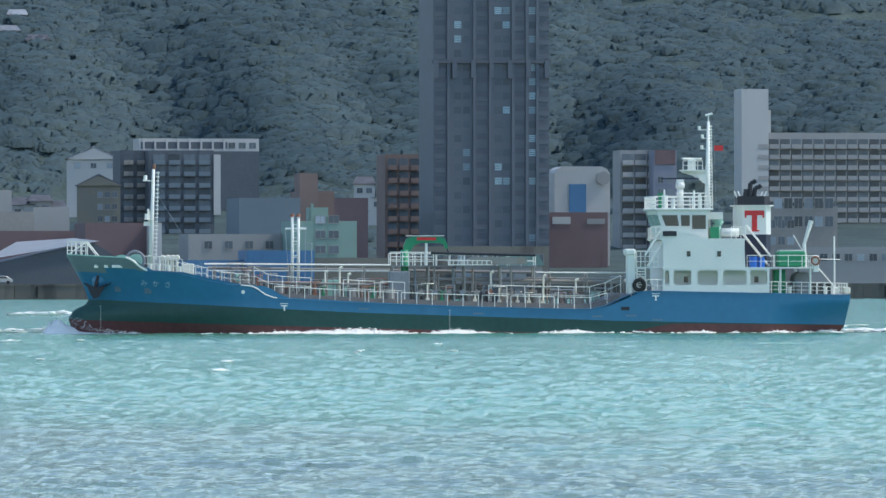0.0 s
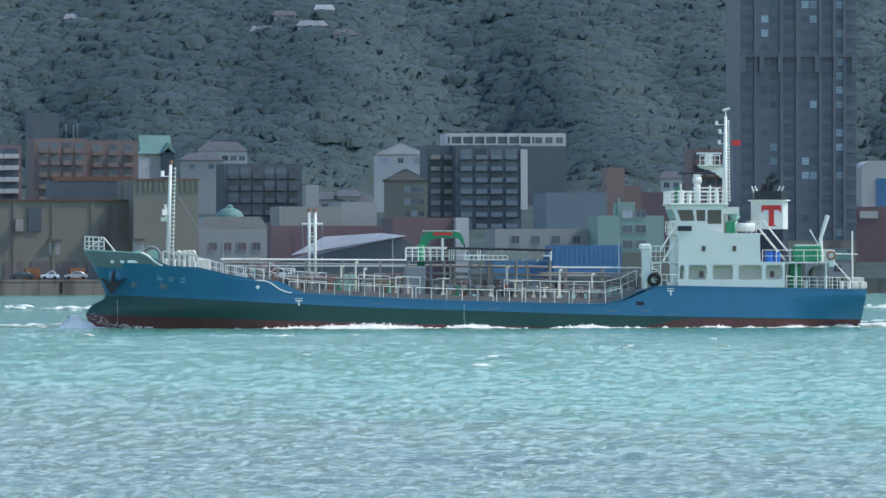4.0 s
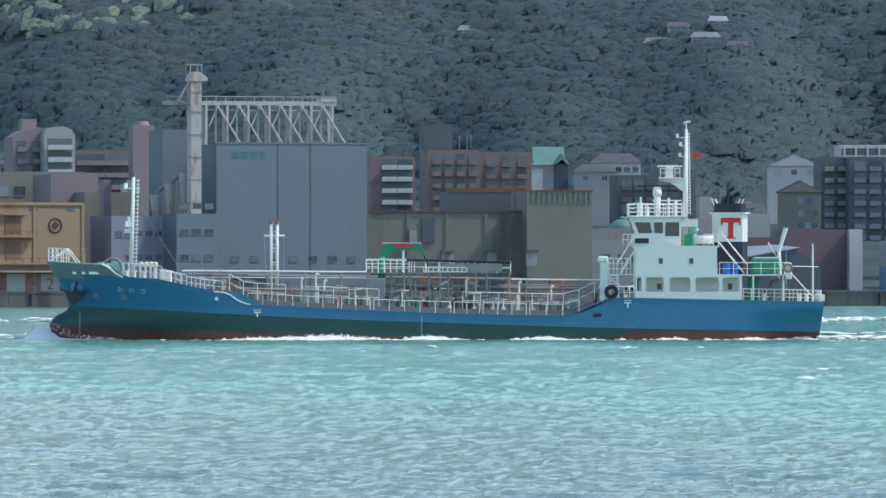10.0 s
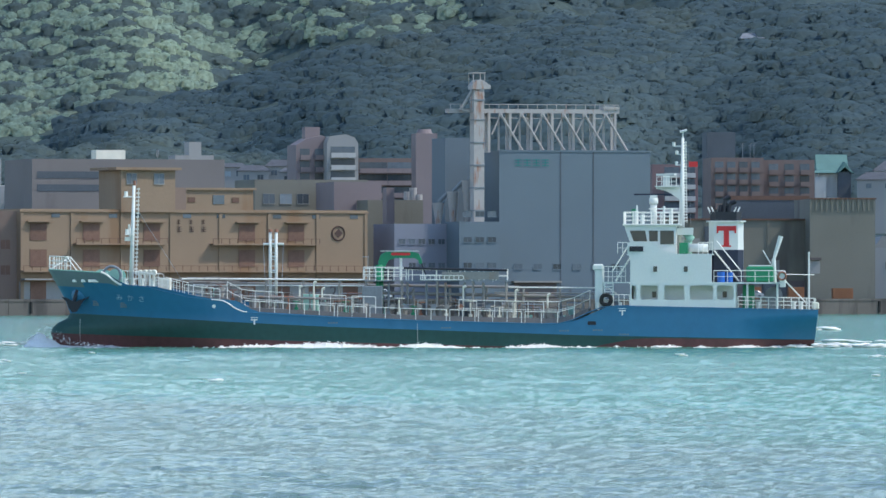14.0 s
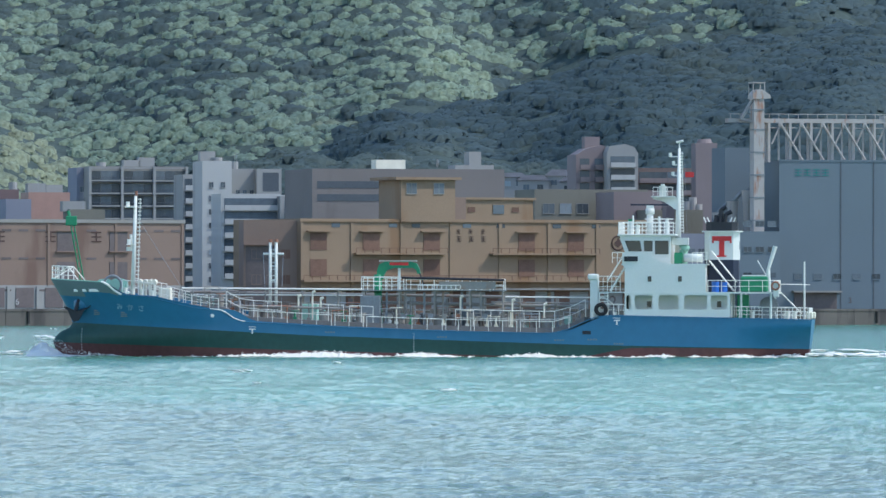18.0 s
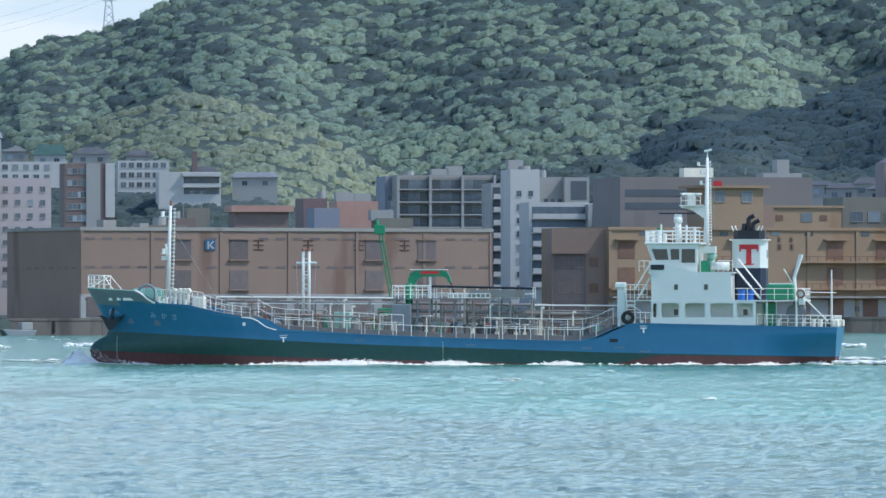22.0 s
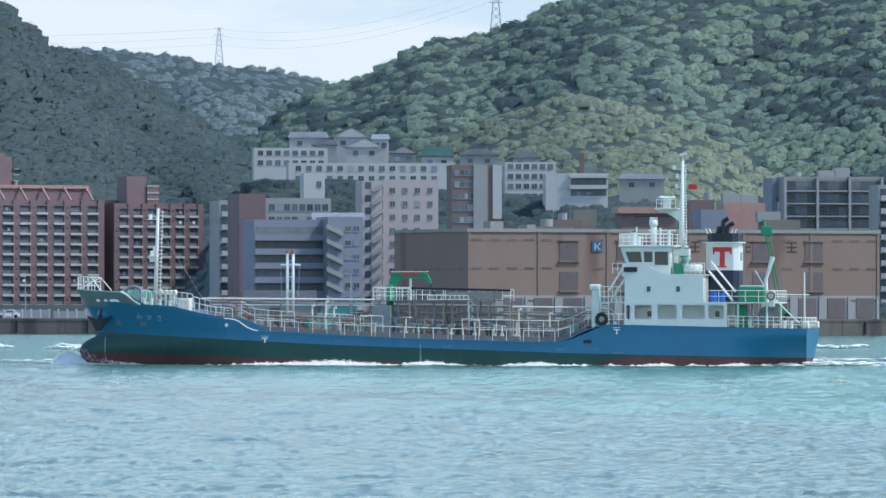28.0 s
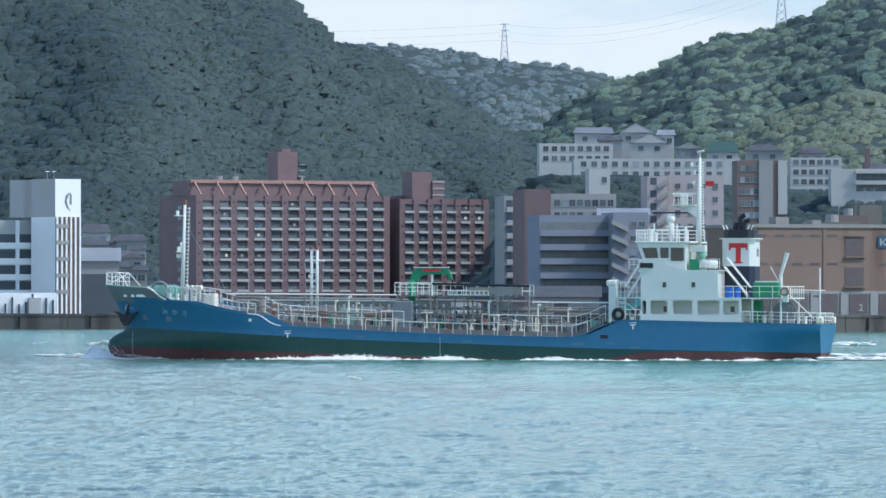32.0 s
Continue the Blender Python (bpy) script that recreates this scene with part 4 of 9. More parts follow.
RUSTY = mat("rusted_door_paint", (0.17, 0.095, 0.065), 0.75, vary=0.3, scale=0.5, each=0.25)
ochre_warehouse()


# -- silo with its gantry --
def silo():
    r = 1345
    b, w, h, g, fc = block("grain_silo", -2007, -1740, 237, r, 12, SILO_WALL, "tall windowless blue-grey grain silo with a roof gantry", 16, base=2.0, parapet=0.3)
    k = w / 267.0

    def at(u):
        return (u + 1873.5) * k
    for u in (-1899, -1841):
        add_box(b, "panel_joint", at(u) - 0.12, at(u) + 0.12, -0.05, 0.0, g, h - 0.1, DARK_WALL)
    add_box(b, "coping", -w / 2 - 0.1, w / 2 + 0.1, -0.12, 0.2, h - 0.2, h + 0.12, SILO_WALL)
    bars(b, "painted_mark", at(-1980), high(210, r), 1.25, 0.45, 4, -0.03, GREEN_TEXT, "faded green painted characters")
    windows(b, fc["front"], (0.06, 0.96), high(28, r), 3.0, 7, 1, (1.5, 0.9), WINDOW, SILO_WALL, lit=0.0)
    # The dock opening's shade is a dark plate on the wall.
    add_box(b, "dock_opening", at(-1981), at(-1906), -0.12, 0.0, high(-33, r), high(4, r), SHUTTER, "dark plate painting the shaded dock opening under a canopy")
    add_box(b, "dock_canopy", at(-1985), at(-1900), -1.4, 0.0, high(4, r), high(7, r), CONCRETE)
    number(b, "3", at(-1886), -0.05, high(-15, r), 1.5, SHUTTER)
    # gantry: a rail on posts with slanting braces
    lo, hi = h, high(304, r)
    add_box(b, "gantry_deck", at(-2088), at(-1787), 3.0, 5.6, hi, hi + 0.75, TRUSS_WHITE)
    add_box(b, "gantry_house", at(-1815), at(-1787), 2.8, 5.8, hi + 0.75, hi + 1.3, TRUSS_WHITE)
    post = mesh_of("gantry_post", bm_box(-0.22, 0.22, -0.22, 0.22, lo - 0.3, hi), TRUSS_WHITE)
    for i in range(7):
        u = -2017 + i * 37.2
        for y in (3.2, 5.4):
            put("gantry_post", post, b, (at(u), y, 0))
    thin = mesh_of("gantry_strut", bm_box(-0.16, 0.16, -0.16, 0.16, lo - 0.3, hi - 1.0), TRUSS_WHITE)
    for i in range(6):
        u = -1997 + i * 37.2
        put("gantry_strut", thin, b, (at(u), 4.3, 0))
        bm = bmesh.new()
        tube(bm, (at(u), 3.0, hi - 0.2), (at(u + 37), 2.4, lo + 0.1), 0.2, n=6)
        part("gantry_brace", bm, TRUSS_WHITE, b)
        part("gantry_brace", bm_tube((at(u), 3.2, hi - 0.4), (at(u - 15), 3.2, lo + 3.0), 0.15, n=6), TRUSS_WHITE, b)
        add_box(b, "brace_head", at(u) - 0.35, at(u) + 0.35, 2.9, 3.5, hi - 0.7, hi, TRUSS_WHITE)
    part("gantry_tie", bm_tube((at(-2030), 3.2, hi - 0.9), (at(-1794), 3.2, hi - 0.9), 0.07, n=5), TRUSS_WHITE, b)
    bm = bmesh.new()
    for i in range(18):
        x = at(-2085 + i * 17)
        box(bm, x - 0.05, x + 0.05, 2.95, 3.05, hi + 0.75, hi + 1.6)
    box(bm, at(-2088), at(-1787), 2.95, 3.05, hi + 1.5, hi + 1.62)
    part("gantry_rail", bm, TRUSS_WHITE, b)
    # bucket elevator
    t0, t1 = at(-2050), at(-2032)
    add_box(b, "elevator_shaft", t0, t1, 0.5, 3.4, high(60, r), high(345, r), TRUSS_WHITE, "cream elevator shaft")
    for v in (130, 170, 210, 250, 290, 325):
        add_box(b, "shaft_band", t0 - 0.12, t1 + 0.12, 0.4, 3.5, high(v, r), high(v, r) + 0.25, GEAR_GREY)
    bm = bmesh.new()
    prism(bm, [(t0 - 0.3, high(345, r)), (t0 - 0.3, high(352, r)), (t0 + 0.5, high(362, r)), (t1 - 0.4, high(362, r)), (t1 + 1.1, high(352, r)), (t1 + 1.1, high(346, r))], 0.3, 3.6)
    part("elevator_head", bm, TRUSS_WHITE, b)
    bm = bmesh.new()
    for x in (t0 - 0.2, t1):
        for y in (0.4, 3.4):
            tube(bm, (x, y, high(345, r)), (x, y, high(374, r)), 0.09, n=5)
    box(bm, t0 - 0.3, t1 + 0.2, 0.3, 3.5, high(373, r), high(375, r))
    part("head_frame", bm, TRUSS_WHITE, b)
    part("spout", bm_tube((t0, 1.5, high(345, r)), (t0 - 1.9, 2.0, high(312, r)), 0.3), TRUSS_WHITE, b)
    part("spout", bm_tube((t0, 1.5, high(305, r)), (t0 - 2.4, 2.0, high(311, r)), 0.15), TRUSS_WHITE, b)
    # slim block behind the elevator, low plant and office wings
    block("plant_tower", -2103, -2060, 260, 1362, 9, SILO_WALL, "slim blue-grey plant tower beside the silo", 16, base=2.0)
    c, w2, h2, g2, f2 = block("plant_office", -2078, -2006, 112, 1336, 12, SILO_WALL, "blue-grey plant office with rows of small windows", 16, base=2.0)
    windows(c, f2["front"], (0.05, 0.95), high(30, r), 4.6, 3, 3, (1.5, 0.9), WINDOW, SILO_WALL, lit=0.0)
    c, w2, h2, g2, f2 = block("plant_office", -2193, -2079, 108, 1342, 14, MAUVE_WALL, "grey-blue low plant building with a window band", 16, base=2.0)
    windows(c, f2["front"], (0.04, 0.96), high(72, r), 4.0, 6, 1, (1.2, 0.9), WINDOW, MAUVE_WALL, lit=0.0)
    windows(c, f2["front"], (0.2, 0.96), high(30, r), 4.0, 5, 1, (1.2, 0.9), WINDOW, MAUVE_WALL, lit=0.0)
    d = new("dust_collector")
    p = spot(-2075, 1350)
    d.location = (p.x, p.y, 0)
    tagged(d, "rusty dust collector with hoppers on the plant roof", "machine")
    for i, (x, hgt) in enumerate(((-1.5, 17.5), (1.2, 19.5), (-4.2, 15.5))):
        part("cyclone", bm_tube((x, 0, high(108, r)), (x, 0, hgt + 4.6), 0.5, 1.1, n=12), TRUSS_WHITE, d)
        part("duct", bm_tube((x, 0, hgt + 4.6), (x + 1.8, 0, hgt + 6.4), 0.35), GEAR_GREY, d)


silo()


# -- olive warehouse --
def olive_warehouse():
    r = 1365
    b, w, h, g, fc = block("warehouse", -1740, -1459, 115, r, 22, OLIVE_WALL, "stained olive-grey warehouse with a rusted roof edge", 8, base=2.0)
    add_box(b, "roof_edge", -w / 2, w / 2, -0.3, 0.3, h - 0.1, h + 0.25, RUSTY)
    vertical(b, fc["front"], 4, g, h, OLIVE_WALL, 0.6, 0.2)
    add_box(b, "hoist_door", -w / 2 + 10.0, -w / 2 + 12.4, -0.3, 0, h - 5.6, h - 1.2, DARK_WALL)
    add_box(b, "hoist_balcony", -w / 2 + 7.6, -w / 2 + 9.0, -1.0, 0, h - 5.6, h - 3.4, CONCRETE)
    k = w / 281.0
    for u in (-1598, -1522):
        x = (u + 1599.5) * k
        add_box(b, "hatch", x - 1.05, x + 1.05, -0.08, 0, high(20, r), high(44, r), PALE_WALL, "pale closed loading hatch")
        add_box(b, "hatch_hood", x - 1.2, x + 1.2, -0.7, 0, high(44, r), high(48, r), SHUTTER)
    gate = mesh_of("dock_door", bm_box(-1.8, 1.8, -0.1, 0, 2.6, 6.0), SHUTTER)
    for i in range(6):
        put("dock_door", gate, b, (-w / 2 + (i + 0.5) * w / 6, -0.02, 0))
    c, w2, h2, g2, f2 = block("warehouse", -1458, -1343, 152, r - 4, 22, OLIVE_WALL, "taller stained olive-grey warehouse with a serrated parapet", 8, base=2.0)
    vertical(c, f2["front"], 12, h2 - 2.2, h2, OLIVE_WALL, 0.35, 0.2)
    add_box(c, "roof_edge", -w2 / 2 - 0.2, w2 / 2 + 0.2, -0.3, 0.3, h2 - 0.1, h2 + 0.2, RUSTY)
    x = (-1450 + 1400.5) * w2 / 115.0
    add_box(c, "hatch", x - 1.0, x + 1.0, -0.08, 0, high(20, r), high(44, r), PALE_WALL, "pale closed loading hatch")
    add_box(c, "hatch_hood", x - 1.15, x + 1.15, -0.7, 0, high(44, r), high(48, r), SHUTTER)
    e, w3, h3, g3, f3 = block("rooftop_building", -1600, -1459, 150, 1392, 10, DARK_WALL, "dark low building behind the olive warehouse", 8)
    add_box(e, "roof_rail", -w3 / 2, w3 / 2, -0.1, 0, h3, h3 + 0.8, RUSTY)


olive_warehouse()


def apartments(u0, u1, v, r, depth, wall, label, turn, floors, cols, dz=2.85, rim=None, span=(0.04, 0.96), name="apartment_block", bar=False, top_gap=0.6, gap=0.12, glassy=None, side=None):
    b, w, h, g, fc = block(name, u0, u1, v, r, depth, wall, label, turn)
    balconies(b, fc["front"], span, h - top_gap - floors * dz + 0.1, dz, cols, floors, rim=rim, gap=gap, bar=bar, dark=glassy)
    if side:
        windows(b, fc[side], (0.15, 0.85), h - top_gap - floors * dz + 0.9, dz, 3, floors, (1.1, 1.2), lit=0.2, seed=int(r))
    return b, w, h, g, fc


def roof_gear(b, x0, x1, y, z, n, seed):
    rng = random.Random(seed)
    for i in range(n):
        x = rng.uniform(x0, x1)
        k = rng.random()
        if k < 0.4:
            part("water_tank", bm_tube((x, y, z), (x, y, z + rng.uniform(1.2, 2.0)), rng.uniform(0.8, 1.3), n=12), PALE_WALL, b)
        elif k < 0.7:
            s = rng.uniform(1.2, 2.4)
            add_box(b, "roof_hut", x - s, x + s, y, y + 3, z, z + rng.uniform(1.8, 3.0), PALE_WALL)
        else:
            bm = bmesh.new()
            tube(bm, (x, y, z), (x, y, z + 4.0), 0.05, n=4)
            for q in (3.0, 3.4, 3.8):
                tube(bm, (x - 0.6, y, z + q), (x + 0.6, y, z + q), 0.03, n=4)
            part("aerial", bm, STEEL, b)


# -- right-hand end of the town --
def east_end():
    b, w, h, g, fc = block("office_building", 134, 262, 72, 1440, 14, CONCRETE, "low grey concrete office with a window band", 5)
    windows(b, fc["front"], (0.05, 0.95), h - 3.0, 3.2, 7, 2, (1.3, 1.5), lit=0.2)
    b, w, h, g, fc = block("office_building", 210, 330, 112, 1490, 14, CONCRETE, "grey concrete building with tall windows", 5)
    windows(b, fc["front"], (0.05, 0.95), h - 4.0, 3.6, 6, 2, (1.6, 2.0), lit=0.2)
    b, w, h, g, fc = block("office_building", 262, 480, 40, 1420, 14, PALE_WALL, "pale low harbour office", 5)
    windows(b, fc["front"], (0.05, 0.95), h - 2.6, 3.2, 9, 1, (1.4, 1.3))
    # white hall with a rounded top and blue sign
    b, w, h, g, fc = block("parlour_building", -170, -72, 172, 1650, 18, WHITE_WALL, "white hall with a blue sign and rounded roof", 6)
    bm = bmesh.new()
    prism(bm, [(-w / 2, h - 0.2), (w / 2, h - 0.2), (w / 2 - 0.6, h + 0.8), (w / 2 - 1.8, h + 1.4), (-w / 2 + 1.8, h + 1.4), (-w / 2 + 0.6, h + 0.8)], -0.02, 18)
    part("curved_roof", bm, WHITE_WALL, b)
    add_box(b, "blue_sign", -w / 2 + 3.2, -w / 2 + 7.0, -0.3, 0, high(100, 1650), high(152, 1650), BLUE_SHEET, "tall blue advertising panel")
    part("round_sign", bm_tube((w / 2 - 1.5, -0.6, h - 1.2), (w / 2 - 1.5, -0.2, h - 1.2), 1.5, n=20), PALE_WALL, b, "round white sign")
    b, w, h, g, fc = block("low_shop", -182, -76, 102, 1640, 12, RED_BROWN, "red-brown low shop building with white panels", 6)
    add_box(b, "white_panel", -w / 2 + 1, -w / 2 + 5, -0.15, 0, h - 2.6, h - 1.0, WHITE_WALL)
    add_box(b, "white_panel", 2, 6, -0.15, 0, h - 2.6, h - 1.4, PALE_WALL)
    b, w, h, g, fc = apartments(-55, 18, 212, 1760, 12, PALE_WALL, "pale apartment block with stepped balconies", 8, 8, 3, bar=False)
    b, w, h, g, fc = block("apartment_block", 5, 46, 212, 1752, 12, MAUVE_WALL, "grey apartment wing with a red roof sign", 8)
    add_box(b, "roof_sign", -2.4, 2.4, -0.2, 0, h - 3.4, h, RED_BROWN)
    windows(b, fc["front"], (0.1, 0.9), h - 28, 2.9, 2, 8, (1.2, 1.4))
    # red-brown block behind the tower
    b, w, h, g, fc = apartments(-470, -405, 205, 1660, 14, TAN_WALL, "dark reddish apartment block beside the tower", 8, 8, 3, rim=TAN_WALL, gap=0.2)
    b, w, h, g, fc = block("low_shop", -430, -180, 42, 1450, 12, OLIVE_WALL, "low grey shop row in front of the tower", 5)
    windows(b, fc["front"], (0.03, 0.97), h - 3, 3, 12, 1, (1.6, 1.4))
    gabled("house", -345, -272, 10, 30, 1400, 12, PALE_WALL, TILE_ROOF, "pale house with a grey tiled roof", along=False)
    gabled("house", -270, -192, 8, 27, 1395, 10, PALE_WALL, GREEN_ROOF, "cream house with a pale green roof", hip=0.3)
    # hillside houses
    for u0, u1, ve, vt in ((-525, -488, 152, 166), (-492, -465, 128, 140), (-560, -520, 118, 128), (-480, -455, 160, 170), (-545, -500, 104, 114)):
        gabled("house", u0, u1, ve, vt, 1900, 9, WHITE_WALL, TILE_ROOF, "small white house on the slope", hip=0.4)


east_end()


def middle_town():
    # mint-green building
    b, w, h, g, fc = block("office_building", -637, -520, 87, 1430, 14, MINT_WALL, "mint green office with dark windows", 8)
    add_box(b, "stair_tower", -w / 2 + 3.8, -w / 2 + 7.4, 1, 6, h - 0.4, high(111, 1430), MINT_WALL)
    add_box(b, "mast", -w / 2 + 4.0, -w / 2 + 4.5, 0.6, 1.1, h, high(118, 1430), MINT_WALL)
    windows(b, fc["front"], (0.35, 0.75), high(30, 1430), 2.9, 2, 3, (1.9, 1.4), lit=0.1)
    # grey-blue hall, brown blocks
    b, w, h, g, fc = block("hall", -728, -620, 128, 1530, 20, SILO_WALL, "blue-grey windowless hall behind the quay", 8)
    block("hall", -620, -560, 140, 1560, 16, TAN_WALL, "brown windowless block beside the hall", 8)
    b, w, h, g, fc = block("stair_tower", -621, -589, 172, 1550, 8, TAN_WALL, "slim brown lift tower on a block", 8)
    b, w, h, g, fc = block("hall", -560, -500, 128, 1600, 16, RED_BROWN, "dull red hall with flat roof", 8)
    b, w, h, g, fc = block("low_shop", -818, -648, 64, 1440, 14, PALE_WALL, "cream low building with square windows", 8)
    windows(b, fc["front"], (0.1, 0.95), h - 2.8, 3.0, 4, 1, (1.5, 1.4), lit=0.1)
    b, w, h, g, fc = block("blue_shed", -715, -595, 35, 1395, 12, BLUE_SHEET, "shed clad in bright blue sheeting", 8)
    rib = mesh_of("cladding_rib", bm_box(-0.06, 0.06, -0.08, 0, g, h - 0.1), BLUE_SHEET)
    for i in range(14):
        put("cladding_rib", rib, b, (-w / 2 + (i + 0.5) * w / 14, 0, 0))
    b, w, h, g, fc = block("blue_shed", -820, -716, 18, 1398, 12, BLUE_SHEET, "long blue sheeted fence and store", 8)
    block("low_shop", -595, -345, 22, 1405, 10, OLIVE_WALL, "low weathered grey store by the quay", 5)
    # dark apartment tower
    b, w, h, g, fc = apartments(-888, -772, 212, 1850, 14, DARK_WALL, "dark apartment block with grey balconies", 8, 9, 4, rim=SILO_WALL, gap=0.25)
    add_box(b, "white_stair", w / 2 - 0.2, w / 2 + 1.5, -0.5, 6, h - 16, h - 1.0, WHITE_WALL)
    b, w, h, g, fc = apartments(-938, -888, 212, 1856, 14, DARK_WALL, "dark stepped apartment wing", 8, 9, 2, rim=CONCRETE, gap=0.3)
    # school-like long white building on the hill
    b, w, h, g, fc = block("school_building", -905, -693, 233, 1990, 12, WHITE_WALL, "long white school building on the hillside", 8)
    # Flat dark strip: the shade of the long recessed openings, painted on.
    add_box(b, "recess_shade_band", -w / 2 + 0.5, w / 2 - 8.5, -0.1, 0, h - 2.7, h - 0.9, DARK_WALL)
    for i in range(8):
        x = -w / 2 + 1.0 + i * 3.1
        add_box(b, "pier", x, x + 0.5, -0.3, -0.05, h - 3.2, h - 0.2, WHITE_WALL)
    windows(b, fc["front"], (0.73, 0.99), h - 2.6, 3, 3, 1, (1.8, 1.5), lit=0.0)
    add_box(b, "retaining_wall", -w / 2 - 8, w / 2, -0.5, 2, g - 6, h - 3.4, DARK_WALL)
    gabled("house", -1033, -938, 196, 220, 1950, 12, WHITE_WALL, PALE_ROOF, "white gabled villa on the hill", along=False, windows_n=3)
    b, w, h, g = gabled("apartment_house", -1015, -938, 150, 171, 1780, 14, OLIVE_WALL, TILE_ROOF, "grey-brown gabled apartment house", along=False, windows_n=0)
    windows(b, faces_of(w, 14)["front"], (0.45, 0.95), h - 11.5, 2.9, 3, 4, (1.2, 1.3), seed=4)
    # red-brown depot with white end
    b, w, h, g, fc = block("depot", -1000, -888, 84, 1470, 16, RED_BROWN, "dull red depot with a flat roof", 8)
    b, w, h, g, fc = block("depot", -888, -865, 84, 1468, 16, WHITE_WALL, "white end bay of the depot", 8)
    # shed with a pale sloping roof
    b, w = place("storage_shed", -1173, -975, 1385, 8, "dark shed with a pale sloping sheet roof", "shed")
    e, t = high(10, 1385), high(52, 1385)
    bm = bmesh.new()
    prism(bm, [(-w / 2, 2.0), (w / 2 + 4, 2.0), (w / 2 + 4, high(20, 1385)), (w / 2 - 1, t - 0.3), (-w / 2, e)], 0, 16)
    part("wall", bm, DARK_WALL, b)
    bm = bmesh.new()
    q = [bm.verts.new(p) for p in ((-w / 2 - 1, -0.8, high(18, 1385)), (w / 2, -0.8, t), (w / 2 - 3, 12, t + 0.6), (-w / 2 + 7, 12, high(51, 1385)))]
    bm.faces.new(q)
    bmesh.ops.solidify(bm, geom=bm.faces[:], thickness=0.2)
    part("roof", bm, LIGHT_ROOF, b)
    # low blocks behind
    b, w, h, g, fc = block("low_shop", -1200, -1090, 104, 1520, 14, CONCRETE, "grey low building with a pale canopy", 8)
    block("low_shop", -1092, -1028, 112, 1540, 14, PALE_WALL, "pale low building with flat roof", 8)
    block("low_shop", -1215, -1000, 70, 1490, 12, RED_BROWN, "reddish low roofs behind the shed", 8)
    b, w, h, g, fc = block("lift_tower", -1153, -1130, 142, 1560, 5, PALE_WALL, "slim pale lift tower", 8)
    for u0, u1, ve, vt in ((-1130, -1090, 116, 130), (-1098, -1060, 122, 134), (-1075, -1035, 112, 124)):
        gabled("house", u0, u1, ve, vt, 1720, 9, PALE_WALL, TILE_ROOF, "pale house with a dark tiled roof", hip=0.3)
    b, w, h, g, fc = apartments(-1298, -1160, 180, 1760, 14, DARK_WALL, "dark brown apartment block in shade", 8, 7, 6, rim=DARK_WALL, gap=0.2)
    # villa and shrine
    b, w, h, g = gabled("villa", -1345, -1257, 202, 220, 1980, 12, WHITE_WALL, TILE_ROOF, "white villa with a grey hipped roof", hip=0.5, windows_n=0)
    windows(b, faces_of(w, 12)["front"], (0.3, 0.98), h - 2.4, 2.6, 4, 1, (1.5, 1.2), lit=0.0)
    gabled("house", -1375, -1300, 186, 200, 1940, 12, PALE_WALL, TILE_ROOF, "old house with wide tiled roofs", hip=0.5)
    shrine()
    # hall with a green dome
    b, w, h, g, fc = block("public_hall", -1343, -1222, 66, 1430, 16, PALE_WALL, "pale public hall with a green domed roof", 6)
    bm = bmesh.new()
    prism(bm, [(-w / 2 - 0.4, h - 0.1), (w / 2 + 0.4, h - 0.1), (w / 2 - 1.4, high(86, 1430)), (-w / 2 + 1.4, high(86, 1430))], 0, 14)
    part("roof", bm, CONCRETE, b)
    bm = bmesh.new()
    z = high(86, 1430)
    rings = []
    for i, (rad, dz) in enumerate(((2.7, 0.0), (2.6, 0.5), (2.1, 1.1), (1.3, 1.6), (0.75, 1.75), (0.75, 2.05), (0.01, 2.5))):
        rings.append([bm.verts.new((rad * math.cos(a), 6 + rad * math.sin(a), z + dz)) for a in (2 * math.pi * k / 16 for k in range(16))])
    for a, c in zip(rings, rings[1:]):
        for k in range(16):
            bm.faces.new((a[k], a[(k + 1) % 16], c[(k + 1) % 16], c[k]))
    part("dome", bm, GREEN_ROOF, b, "pale green copper dome")
    windows(b, fc["front"], (0.1, 0.95), h - 4.2, 3, 4, 1, (1.5, 1.4), SHUTTER, lit=0.0)
    # brown apartments and red and white block
    b, w, h, g, fc = apartments(-1633, -1540, 225, 1780, 14, TAN_WALL, "brown apartment block with dark balconies", 8, 7, 4, rim=TAN_WALL, gap=0.3)
    roof_gear(b, -8, 8, 5, h - 0.4, 3, 5)
    b, w, h, g, fc = apartments(-1540, -1450, 221, 1786, 14, TAN_WALL, "dull brown apartment block with balconies", 8, 7, 3, rim=TAN_WALL, gap=0.4)
    b, w, h, g, fc = block("apartment_block", -1737, -1656, 213, 1830, 14, RED_WALL, "red apartment block with white balconies", 8)
    balconies(b, fc["front"], (0.26, 0.94), h - 2.85 * 7 - 0.2, 2.85, 2, 7, rim=WHITE_WALL, gap=0.04)
    block("apartment_block", -1640, -1590, 270, 2080, 10, DARK_WALL, "far dark block among the trees", 8)


PALE_ROOF = mat("pale_grey_roof", (0.36, 0.38, 0.40), 0.6, vary=0.12, scale=0.4)


